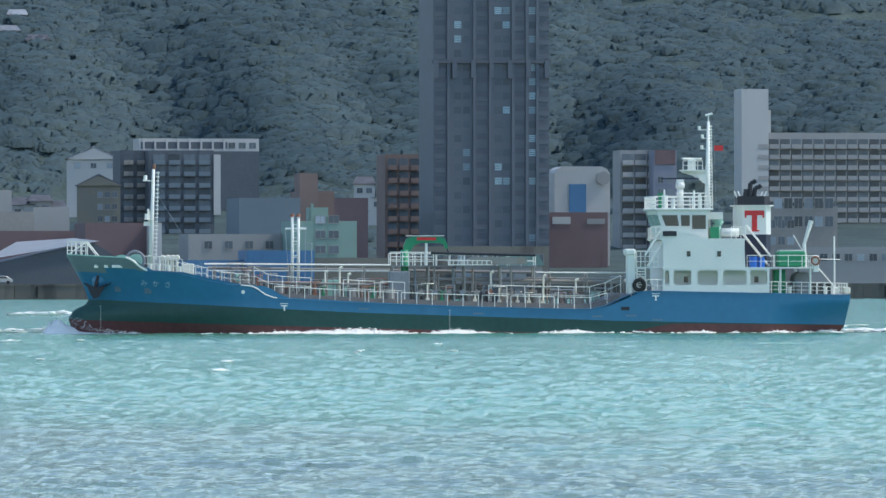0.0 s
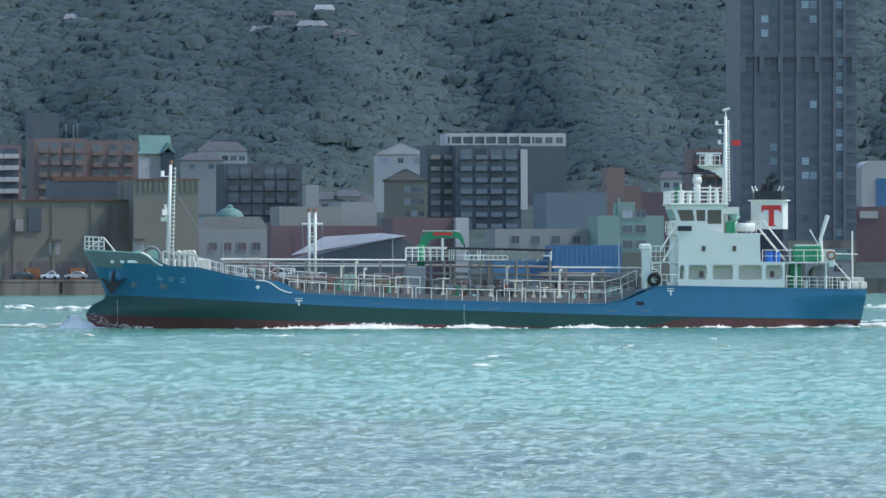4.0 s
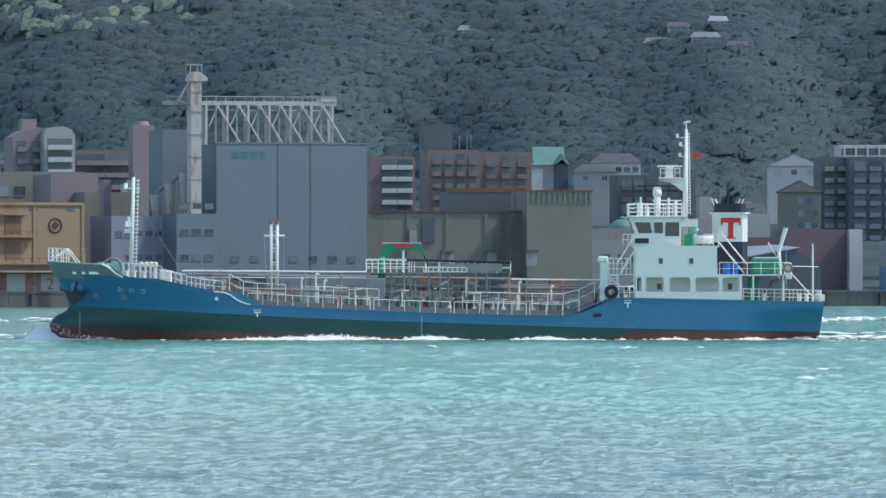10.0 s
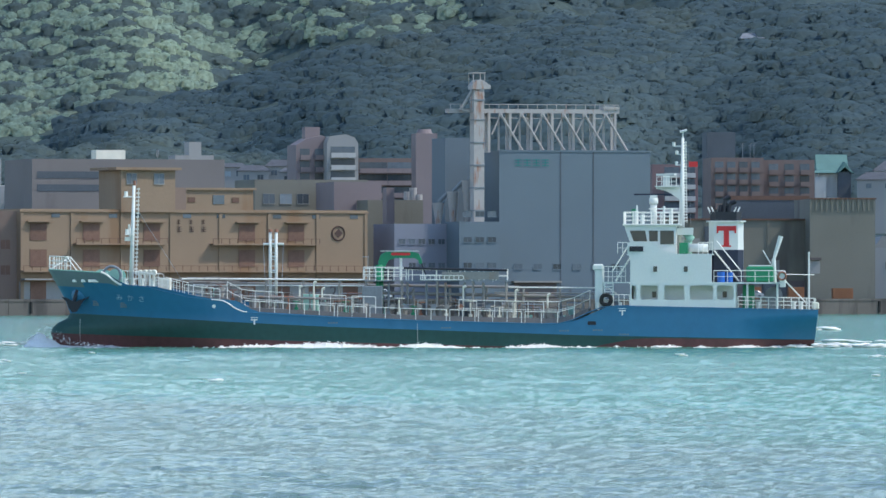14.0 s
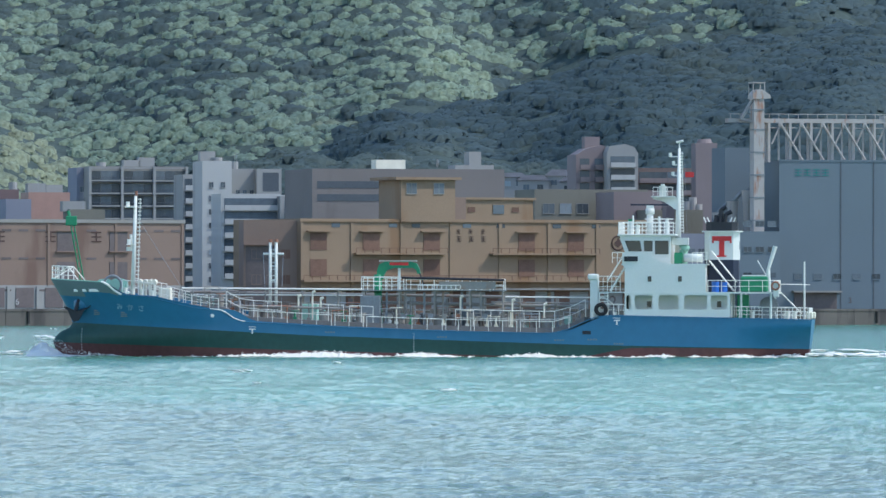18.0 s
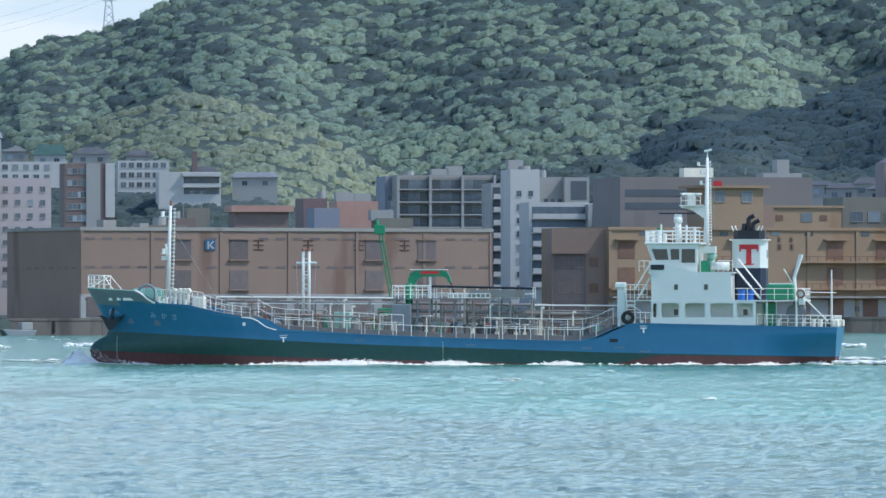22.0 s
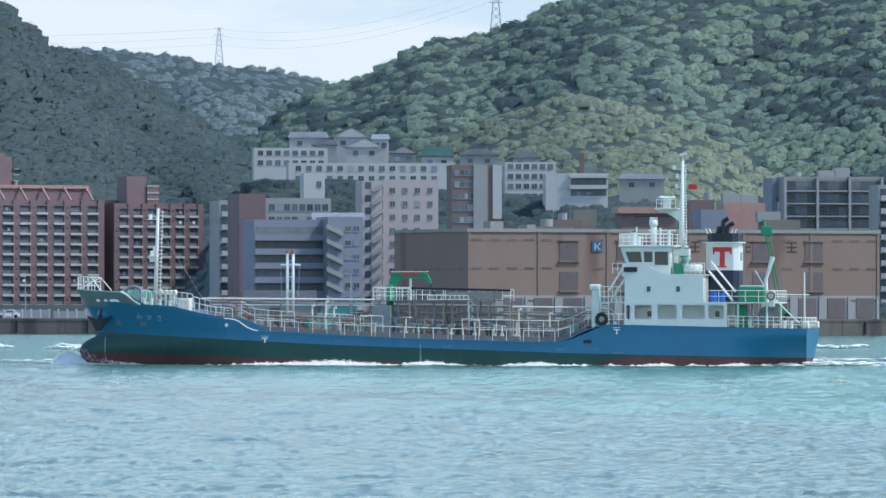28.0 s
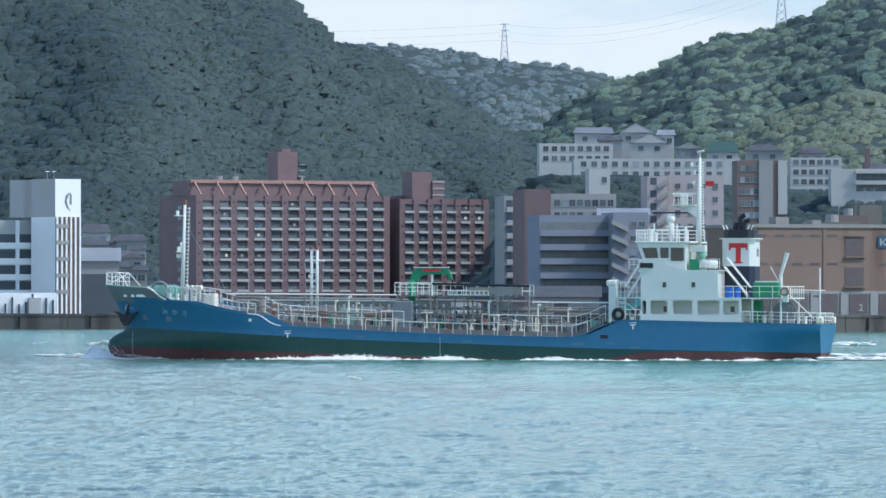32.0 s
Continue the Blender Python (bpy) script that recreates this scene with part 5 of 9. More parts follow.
def shrine():
    b, w = place("temple_hall", -1452, -1382, 1950, 6, "temple hall with a sweeping green copper roof", "temple")
    g = high(168, 1950)
    e = high(200, 1950)
    add_box(b, "wall", -w / 2 + 1.2, w / 2 - 1.2, 1, 11, g - 6, e, WHITE_WALL)
    bm = bmesh.new()
    prof = [(-1.0, e - 0.3), (1.5, e + 0.5), (3.6, e + 2.2), (5.5, high(231, 1950)), (7.4, e + 2.2), (9.5, e + 0.5), (12, e - 0.3)]
    left = [bm.verts.new((-w / 2 + (0.0 if i in (0, 6) else 1.0), y, z)) for i, (y, z) in enumerate(prof)]
    right = [bm.verts.new((w / 2 - (0.0 if i in (0, 6) else 1.0), y, z)) for i, (y, z) in enumerate(prof)]
    for i in range(6):
        bm.faces.new((left[i], right[i], right[i + 1], left[i + 1]))
    bm.faces.new(left)
    bm.faces.new(right[::-1])
    part("roof", bm, GREEN_ROOF, b, "sweeping verdigris roof")
    bm = bmesh.new()
    prism(bm, [(0.2, e - 0.5), (1.5, e + 0.4), (2.9, e + 2.6), (4.3, e + 0.4), (5.6, e - 0.5), (4.3, e - 0.1), (2.9, e + 1.2), (1.5, e - 0.1)], -1.6, 4)
    part("porch_gable", bm, GREEN_ROOF, b)
    add_box(b, "porch", 1.2, 4.6, -0.8, 1, g - 4, e, DARK_WALL)
    add_box(b, "side_wall", -w / 2 + 0.4, -w / 2 + 3.2, -0.6, 1, g - 3, e - 1.4, WHITE_WALL)


middle_town()


def west_town():
    # pink lift tower and long apartments behind the silo
    b, w, h, g, fc = block("lift_tower", -2155, -2117, 268, 1720, 6, ROSE_WALL, "pinkish rounded stair tower", 10)
    part("round_top", bm_tube((0, 3, h - 0.4), (0, 3, h + 1.0), w * 0.42, w * 0.3, n=16), ROSE_WALL, b)
    apartments(-2262, -2100, 224, 1745, 12, TAN_WALL, "long dark apartment block with pale balcony bands", 10, 7, 3, rim=ROSE_WALL, gap=0.02)
    b, w, h, g, fc = apartments(-2367, -2310, 248, 1730, 12, ROSE_WALL, "pinkish apartment block with a rounded roof", 10, 6, 2, rim=ROSE_WALL, gap=0.35)
    bm = bmesh.new()
    prism(bm, [(-w / 2, h - 0.2), (w / 2, h - 0.2), (w / 2, h + 1.6), (w / 2 - 1.6, h + 2.2), (-w / 2 + 2.5, h + 1.4)], 0.2, 11)
    part("rounded_roof", bm, ROSE_WALL, b)
    add_box(b, "penthouse", -1, 2.5, 4, 8, h, high(280, 1730), ROSE_WALL)
    b, w, h, g, fc = apartments(-2312, -2257, 252, 1726, 12, PALE_WALL, "pale apartment wing with white balconies", 10, 7, 1, rim=WHITE_WALL, gap=0.15)
    bm = bmesh.new()
    prism(bm, [(-w / 2, h - 0.2), (w / 2, h - 0.2), (w / 2 - 0.8, h + 1.2), (0.8, h + 1.9), (-w / 2 + 0.6, h + 1.4)], 0.2, 11)
    part("rounded_roof", bm, PALE_WALL, b)
    for u0, u1, ve, vt, r in ((-2420, -2368, 210, 222, 1800), (-2470, -2415, 202, 212, 1790), (-2395, -2350, 200, 208, 1770), (-2500, -2455, 208, 216, 1820)):
        gabled("house", u0, u1, ve, vt, r, 9, PALE_WALL, TILE_ROOF, "house with a grey hipped tile roof", hip=0.5)
    # grey-brown stores behind the ochre warehouse
    b, w, h, g, fc = block("store_building", -2440, -2240, 186, 1400, 16, OLIVE_WALL, "grey-brown flat-roofed store behind the warehouse", 14)
    windows(b, fc["front"], (0.05, 0.5), h - 4.5, 3, 3, 1, (2.2, 1.8), lit=0.3)
    part("wall_mark", bm_tube((w / 2 - 4, -0.08, h - 2.6), (w / 2 - 4, 0, h - 2.6), 0.6, n=14), BROWN_TEXT, b)
    block("store_building", -2300, -2216, 182, 1385, 14, ROSE_WALL, "cream store with a plain wall", 14)
    b, w, h, g, fc = block("boiler_house", -2240, -2142, 150, 1378, 12, OLIVE_WALL, "grey-beige boiler house with a chimney wall", 14, base=2.0)
    block("chimney_wall", -2207, -2193, 172, 1370, 3, ROSE_WALL, "slim grey chimney shaft", 14, base=2.0, category="chimney")
    for u, v in ((-2170, 165), (-2160, 172), (-2150, 160)):
        p = spot(u, 1380)
        d = part("silo_pipe", bm_tube((p.x, p.y, 8), (p.x, p.y, high(v, 1380)), 0.7, n=10), TRUSS_WHITE)
        tagged(d, "upright rusty white process pipe", "pipe")
    # big grey building behind
    b, w, h, g, fc = block("depot", -2833, -2493, 222, 1480, 24, DUN_WALL, "large grey depot with dark ribbon windows", 14)
    for v in (188, 165):
        add_box(b, "ribbon_window", -w / 2 + 1, 4, -0.08, 0, high(v, 1480), high(v + 12, 1480), DARK_WALL)
    add_box(b, "roof_tank", -w / 2 + 14, -w / 2 + 20, 4, 8, h, h + 1.9, CREAM)
    add_box(b, "penthouse", w / 2 - 6.5, w / 2 - 4, 3, 7, h - 0.5, high(254, 1480), PALE_WALL)
    add_box(b, "penthouse_roof", w / 2 - 9.5, w / 2 - 1.5, 2.6, 8, h - 0.4, h + 0.9, PALE_WALL)
    bm = bmesh.new()
    ring(bm, (w / 2 - 13, 3, h + 1.2), "x", 0.7, 0.08, 12)
    part("dish_aerial", bm, PALE_WALL, b)
    # white apartments
    b, w, h, g, fc = block("apartment_block", -2893, -2830, 176, 1560, 12, WHITE_WALL, "white apartment wing with long balconies", 10)
    b, w, h, g, fc = apartments(-2995, -2890, 178, 1558, 12, WHITE_WALL, "white apartment block with long balconies", 10, 6, 1, rim=WHITE_WALL, gap=0.03, name="apartment_block")
    b, w, h, g, fc = apartments(-2890, -2832, 174, 1556, 12, PALE_WALL, "pale apartment block with balcony bands", 10, 6, 1, rim=WHITE_WALL, gap=0.2)
    b, w, h, g, fc = block("apartment_tower", -3028, -2976, 236, 1600, 12, WHITE_WALL, "white apartment tower with small windows", 10)
    windows(b, fc["front"], (0.1, 0.9), h - 26, 2.9, 2, 8, (0.9, 1.1), lit=0.2)
    roof_gear(b, -2.5, 2.5, 4, h - 0.4, 2, 3)
    b, w, h, g, fc = block("apartment_tower", -2976, -2930, 222, 1608, 12, PALE_WALL, "pale stepped apartment tower", 10)
    windows(b, fc["front"], (0.1, 0.9), h - 26, 2.9, 3, 8, (0.8, 1.1), lit=0.3)
    roof_gear(b, -2, 2, 4, h - 0.4, 3, 8)
    b, w, h, g, fc = block("roof_frame", -2932, -2888, 222, 1606, 8, PALE_WALL, "pale roof frame with the shade of an opening painted on", 10)
    # Dark plate painting the shade of the frame's opening.
    add_box(b, "opening_shade", -w / 2 + 1.4, w / 2 - 0.6, -0.06, 0, h - 4.8, h - 0.8, DARK_WALL)
    b, w, h, g, fc = apartments(-3062, -3026, 212, 1640, 12, PALE_WALL, "narrow pale apartment block", 10, 10, 2, rim=WHITE_WALL, gap=0.2)
    # grey slab with framed bays
    b, w, h, g, fc = block("apartment_block", -3230, -3055, 226, 1740, 12, CONCRETE, "grey apartment slab with framed glazed bays", 10)
    balconies(b, fc["front"], (0.02, 0.99), h - 2.95 * 9 - 0.6, 2.95, 9, 9, rim=DARK_WALL, gap=0.02, bar=True)
    for i in range(4):
        x = -w / 2 + 0.3 + (w - 0.6) * i / 3
        add_box(b, "pier", x - 0.3, x + 0.3, -1.5, 0, g, h, PALE_WALL)
    for j in range(9):
        z = h - 0.55 - j * 2.95
        ledge(b, -w / 2, w / 2, z, -1.1, PALE_WALL, 0.25, 0.3, "floor_band")
    roof_gear(b, -8, 8, 5, h - 0.4, 3, 12)
    b, w, h, g, fc = block("apartment_block", -3250, -3230, 224, 1744, 12, MAUVE_WALL, "narrow grey-blue end stair of the slab", 10)
    windows(b, fc["front"], (0.1, 0.9), h - 26, 2.9, 1, 8, (1.0, 1.2))
    # roofs behind the brown warehouse
    b, w, h, g, fc = block("roof_house", -3515, -3420, 162, 1500, 8, TAN_WALL, "orange-brown house with a flat overhanging roof", 10)
    add_box(b, "overhang", -w / 2 - 0.8, w / 2 + 0.8, -1, 8, h - 0.1, h + 1.2, ORANGE_ROOF)
    b, w, h, g, fc = block("roof_house", -3394, -3352, 185, 1560, 10, RED_BROWN, "red-brown house with a water tank", 10)
    part("water_tank", bm_tube((2, 4, h - 0.4), (2, 4, h + 1.6), 0.9, n=12), PALE_WALL, b)
    b, w, h, g, fc = block("roof_house", -3375, -3330, 168, 1540, 10, MAUVE_WALL, "blue-grey house with a hipped roof", 10)
    b, w, h, g, fc = block("roof_house", -3335, -3262, 180, 1600, 10, ORANGE_ROOF, "rust-red hall behind the warehouse", 10)
    roof_gear(b, -3, 3, 4, h - 0.4, 3, 21)
    for u0, u1, v, r, m in ((-3640, -3585, 150, 1480, TAN_WALL), (-3600, -3560, 168, 1520, OLIVE_WALL), (-3700, -3600, 138, 1450, OLIVE_WALL), (-3262, -3200, 150, 1500, OLIVE_WALL)):
        b, w, h, g, fc = block("rooftop_building", u0, u1, v, r, 8, m, "dull low building behind the warehouse roof", 10)
        roof_gear(b, -w / 3, w / 3, 3, h - 0.4, 2, int(-u0))
    # hillside row
    for u0, u1, v, r, n, m in ((-4166, -4036, 277, 2060, 8, 2), (-4105, -3830, 250, 2020, 14, 2), (-3722, -3632, 252, 2050, 6, 4), (-3830, -3810, 250, 2022, 1, 3)):
        b, w, h, g, fc = block("apartment_block", u0, u1, v, r, 10, WHITE_WALL, "white hillside apartment row with square windows", 4)
        windows(b, fc["front"], (0.03, 0.97), h - 2.6 * m + 0.4, 2.7, n, m, (1.4, 1.3), lit=0.1, seed=n)
    b, w, h, g, fc = block("apartment_block", -3816, -3728, 247, 1800, 12, TAN_WALL, "dull brown apartment block with pale bays", 6)
    add_box(b, "pale_bay", -w / 2 + 5.2, -w / 2 + 8.6, -0.5, 0, g, h, PALE_WALL)
    windows(b, fc["front"], (0.05, 0.36), h - 2.8 * 7, 2.85, 3, 7, (1.0, 1.3), lit=0.25, seed=9)
    windows(b, fc["front"], (0.32, 0.65), h - 2.8 * 7, 2.85, 3, 7, (1.2, 1.4), lit=0.2)
    add_box(b, "white_end", w / 2 - 2.2, w / 2, -0.4, 0, h - 13, h, WHITE_WALL)
    b, w, h, g, fc = block("clinic", -3650, -3540, 232, 1960, 12, WHITE_WALL, "white terraced building on the hillside", 4)
    for k in range(2):
        ledge(b, -2, w / 2, h - 1.2 - 2.9 * k, 0, WHITE_WALL, 1.2, 0.9, "terrace")
        add_box(b, "glazing", -1.6, w / 2 - 0.4, -0.06, 0, h - 3.0 - 2.9 * k, h - 1.3 - 2.9 * k, WINDOW)
    for u0, u1, ve, vt, r, wall, roof, along, hip, lab in (
            (-4025, -3965, 296, 314, 2150, WHITE_WALL, PALE_ROOF, False, 0.0, "white gabled villa on the hillside"), (-4004, -3940, 278, 296, 2130, WHITE_WALL, PALE_ROOF, False, 0.0, "white gabled house below the villa"),
            (-3957, -3928, 292, 302, 2140, WHITE_WALL, LIGHT_ROOF, True, 0.2, "small white house with a pale roof"), (-4104, -4036, 295, 306, 2160, WHITE_WALL, PALE_ROOF, True, 0.15, "white house with a long pale roof"),
            (-3870, -3815, 262, 281, 2110, WHITE_WALL, GREEN_ROOF, True, 0.3, "white house with a green sheet roof"), (-3802, -3735, 264, 276, 2090, PALE_WALL, TILE_ROOF, True, 0.7, "pale house with a grey pyramid roof"),
            (-3708, -3660, 260, 271, 2080, PALE_WALL, TILE_ROOF, True, 0.6, "pale house with a hipped tile roof"), (-3520, -3440, 222, 232, 2060, PALE_WALL, PALE_ROOF, True, 0.2, "low house with a wide pale roof"),
            (-3590, -3545, 226, 242, 2050, WHITE_WALL, TILE_ROOF, True, 0.4, "white house with a steep tile roof"), (-3925, -3880, 268, 280, 2120, PALE_WALL, PALE_ROOF, False, 0.0, "pale gabled house on the hillside"),
            (-4062, -4020, 282, 292, 2125, PALE_WALL, TILE_ROOF, True, 0.3, "pale house with a dark tile roof")):
        gabled("house", u0, u1, ve, vt, r, 9, wall, roof, lab, along=along, hip=hip, windows_n=2)
    b, w, h, g, fc = block("utility_tower", -3590, -3582, 268, 2040, 2, RED_BROWN, "slim round-topped utility tower", 4)
    # pink apartment with outside stairs
    b, w, h, g, fc = block("apartment_block", -3938, -3840, 221, 1530, 12, PINK_WALL, "pale pink apartment block with small windows", 8)
    windows(b, fc["front"], (0.06, 0.96), h - 2.75 * 9, 2.75, 4, 9, (1.0, 1.0), lit=0.1, skip=0.15)
    c, w, h, g, fc = block("stair_block", -3975, -3939, 219, 1526, 10, PINK_WALL, "open zigzag stair on the pink block", 8)
    for j in range(10):
        z = h - 2.6 * (j + 1)
        bm = bmesh.new()
        prism(bm, [(-0.2, z), (w / 2, z + 1.3), (w / 2, z + 2.1), (-0.2, z + 0.8)], -0.9, -0.1)
        part("stair_flight", bm, PALE_WALL, c)
        add_box(c, "landing", -w / 2 + 0.6, -0.2, -0.06, 0, z + 0.9, z + 2.3, DARK_WALL)
    # grey office with balcony bands
    b, w, h, g, fc = block("office_building", -4166, -4035, 150, 1450, 14, MAUVE_WALL, "grey-mauve building with long balcony bands", 10)
    for j in range(6):
        z = h - 1.6 - 2.75 * j
        add_box(b, "dark_glazing", -w / 2 + 0.3, w / 2, -0.08, 0, z - 1.3, z + 0.2, RECESS)
        add_box(b, "balcony_band", -w / 2, w / 2 + 1.0, -1.4, -0.02, z - 2.5, z - 1.3, MAUVE_WALL)
    c, w, h, g, fc = block("office_building", -4035, -3974, 155, 1446, 14, MAUVE_WALL, "grey-mauve stair end with small windows", 10)
    windows(c, fc["front"], (0.45, 0.95), h - 16.5, 2.75, 2, 6, (1.1, 0.9), lit=0.1)
    for j in range(6):
        z = h - 2.0 - 2.75 * j
        bm = bmesh.new()
        prism(bm, [(-w / 2 - 0.5, z - 0.3), (-0.6, z - 1.9), (-0.6, z - 0.9), (-w / 2 - 0.5, z + 0.6)], -1.2, -0.1)
        part("stair_flight", bm, PALE_WALL, c)
    gabled("house", -4060, -3974, 150, 163, 1500, 10, PALE_WALL, LIGHT_ROOF, "house with a pale sloping roof", windows_n=0)
    block("wall_block", -4192, -4146, 196, 1520, 14, RED_BROWN, "dark red windowless wall block", 10)
    b, w, h, g, fc = apartments(-4228, -4194, 184, 1620, 12, PALE_WALL, "narrow white apartment block with balconies", 10, 7, 2, rim=WHITE_WALL, gap=0.25)
    b, w, h, g, fc = block("apartment_block", -4145, -4030, 188, 1600, 12, PALE_WALL, "pale apartment block behind the office", 8)
    windows(b, fc["front"], (0.03, 0.97), h - 5.4, 2.7, 8, 2, (1.2, 1.4), lit=0.1)
    b, w, h, g, fc = block("stair_tower", -4078, -4041, 232, 1640, 6, WHITE_WALL, "white roof tower with a small window", 8)
    windows(b, fc["front"], (0.5, 0.95), h - 3, 2.6, 1, 1, (1.0, 1.2))
    b, w, h, g = gabled("warehouse", -4180, -4060, 5, 25, 1330, 14, PALE_WALL, TILE_ROOF, "low pale dock store with wide eaves", base=2.0, windows_n=0, category="warehouse")
    add_box(b, "door", -2, 0.5, -0.1, 0, 2.6, 4.6, SHUTTER)


west_town()


def red_apartments():
    r = 2020
    b, w, h, g, fc = block("apartment_block", -4768, -4437, 184, r, 24, RED_WALL, "large dark red apartment block with white balcony fronts", 27)
    red_front(b, w, h, g, fc, 11, 10)
    e = high(209, r)
    bm = bmesh.new()
    prism(bm, [(-w / 2 - 0.5, h), (-w / 2 - 0.5, e), (w / 2 + 0.3, e - 0.3), (w / 2 + 0.3, h)], 5.2, 15)
    part("top_storey", bm, RED_WALL, b)
    bm = bmesh.new()
    q = [bm.verts.new(p) for p in ((-w / 2, 0.2, h + 0.4), (w / 2 - 0.5, 0.2, h + 0.4), (w / 2 - 2.5, 5, e), (-w / 2, 5, e))]
    bm.faces.new(q)
    rib = mesh_of("roof_rib", bm_box(-0.22, 0.22, -0.3, 0.3, 0, 5.6), ORANGE_ROOF)
    bm.free()
    for i in range(9):
        x = -w / 2 + 1 + (w - 3) * i / 8
        o = put("roof_rib", rib, b, (x, 0.4, h))
        o.rotation_euler = (math.atan2(-4.6, e - h), 0.0, 0.0)
    add_box(b, "roof_ridge", -w / 2, w / 2 - 1, 4.6, 5.6, e - 0.5, e + 0.4, ORANGE_ROOF)
    add_box(b, "lift_house", -1.5, 4.5, 6, 12, e - 1, high(262, r), RED_WALL)
    add_box(b, "lift_house_top", 0.3, 3.0, 7, 11, high(262, r), high(268, r), RED_WALL)
    for k in range(3):
        add_box(b, "roof_stair", 4.5 + k * 0.3, 6.5, 5.5, 7, e + 1.4 + k * 1.6, e + 1.7 + k * 1.6, PALE_WALL)
    roof_gear(b, -w / 3, w / 3, 8, e, 4, 31)
    windows(b, fc["left"], (0.3, 0.75), h - 26, 2.78, 1, 9, (2.2, 0.9), CURTAIN, lit=1.0)
    b, w, h, g, fc = block("apartment_block", -4410, -4262, 178, r + 20, 20, RED_WALL, "dark red apartment wing with white balcony fronts", 27)
    red_front(b, w, h, g, fc, 6, 10)
    add_box(b, "lift_house", -6.5, -0.5, 6, 12, h, high(229, r), RED_WALL)
    add_box(b, "roof_stair", -0.5, 3.0, 5.5, 9, h, high(214, r), RED_WALL)
    for k in range(3):
        add_box(b, "stair_band", -0.6, 3.1, 5.3, 5.5, h + 1 + k * 1.8, h + 1.5 + k * 1.8, PALE_WALL)
    block("apartment_link", -4440, -4408, 184, r + 26, 14, RED_WALL, "recessed dark red link between the blocks", 27)


def red_front(b, w, h, g, fc, cols, rows):
    dz = 2.78
    cell = w / cols
    half = cell * 0.31
    pier = mesh_of("pier", bm_box(-(cell / 2 - half), cell / 2 - half, -0.6, 0, g, h), RED_WALL)
    slot = mesh_of("pier_window", bm_box(-0.3, 0.3, -0.64, -0.58, 0, 0.5), WINDOW)
    for i in range(cols + 1):
        put("pier", pier, b, (-w / 2 + i * cell, 0, 0))
    bm = bmesh.new()
    box(bm, -half, half, -0.85, 0, -0.12, 0.02)
    box(bm, -half - 0.1, half + 0.1, -0.9, -0.8, -0.15, 0.48)
    front = mesh_of("balcony", bm, WHITE_WALL)
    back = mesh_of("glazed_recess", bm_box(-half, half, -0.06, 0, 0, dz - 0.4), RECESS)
    bm = bmesh.new()
    box(bm, -half, half, -0.85, -0.8, 0.95, 1.02)
    for k in range(6):
        x = -half + 0.1 + k * (2 * half - 0.2) / 5
        box(bm, x - 0.03, x + 0.03, -0.84, -0.8, 0.3, 1.0)
    rail = mesh_of("balcony_rail", bm, GEAR_GREY)
    linen = [mesh_of("washing", bm_box(-0.4, 0.3, -0.62, -0.56, 1.0, 1.7), m) for m in (CREAM, PALE_WALL, BLUE_SHEET)]
    unit = mesh_of("air_conditioner", bm_box(-0.4, 0.4, -0.5, -0.1, 0.05, 0.6), PALE_WALL)
    beam = mesh_of("beam", bm_box(-w / 2, w / 2, -0.5, 0, -0.45, 0.0), RED_WALL)
    rng = random.Random(cols)
    for j in range(rows):
        z = h - 1.4 - dz * (j + 1) + 0.5
        put("beam", beam, b, (0, 0, z + dz - 0.1))
        for i in range(cols):
            o = put("balcony", front, b, (-w / 2 + (i + 0.5) * cell, 0, z))
            put("glazed_recess", back, o, (0, 0, 0))
            put("balcony_rail", rail, o, (0, 0, 0))
            if rng.random() < 0.12:
                put("washing", rng.choice(linen), o, (rng.uniform(-0.5, 0.5), 0, 0))
            if rng.random() < 0.2:
                put("air_conditioner", unit, o, (rng.choice((-0.5, 0.5)), 0, 0))
            put("pier_window", slot, b, (-w / 2 + i * cell, 0, z + 1.5))


red_apartments()


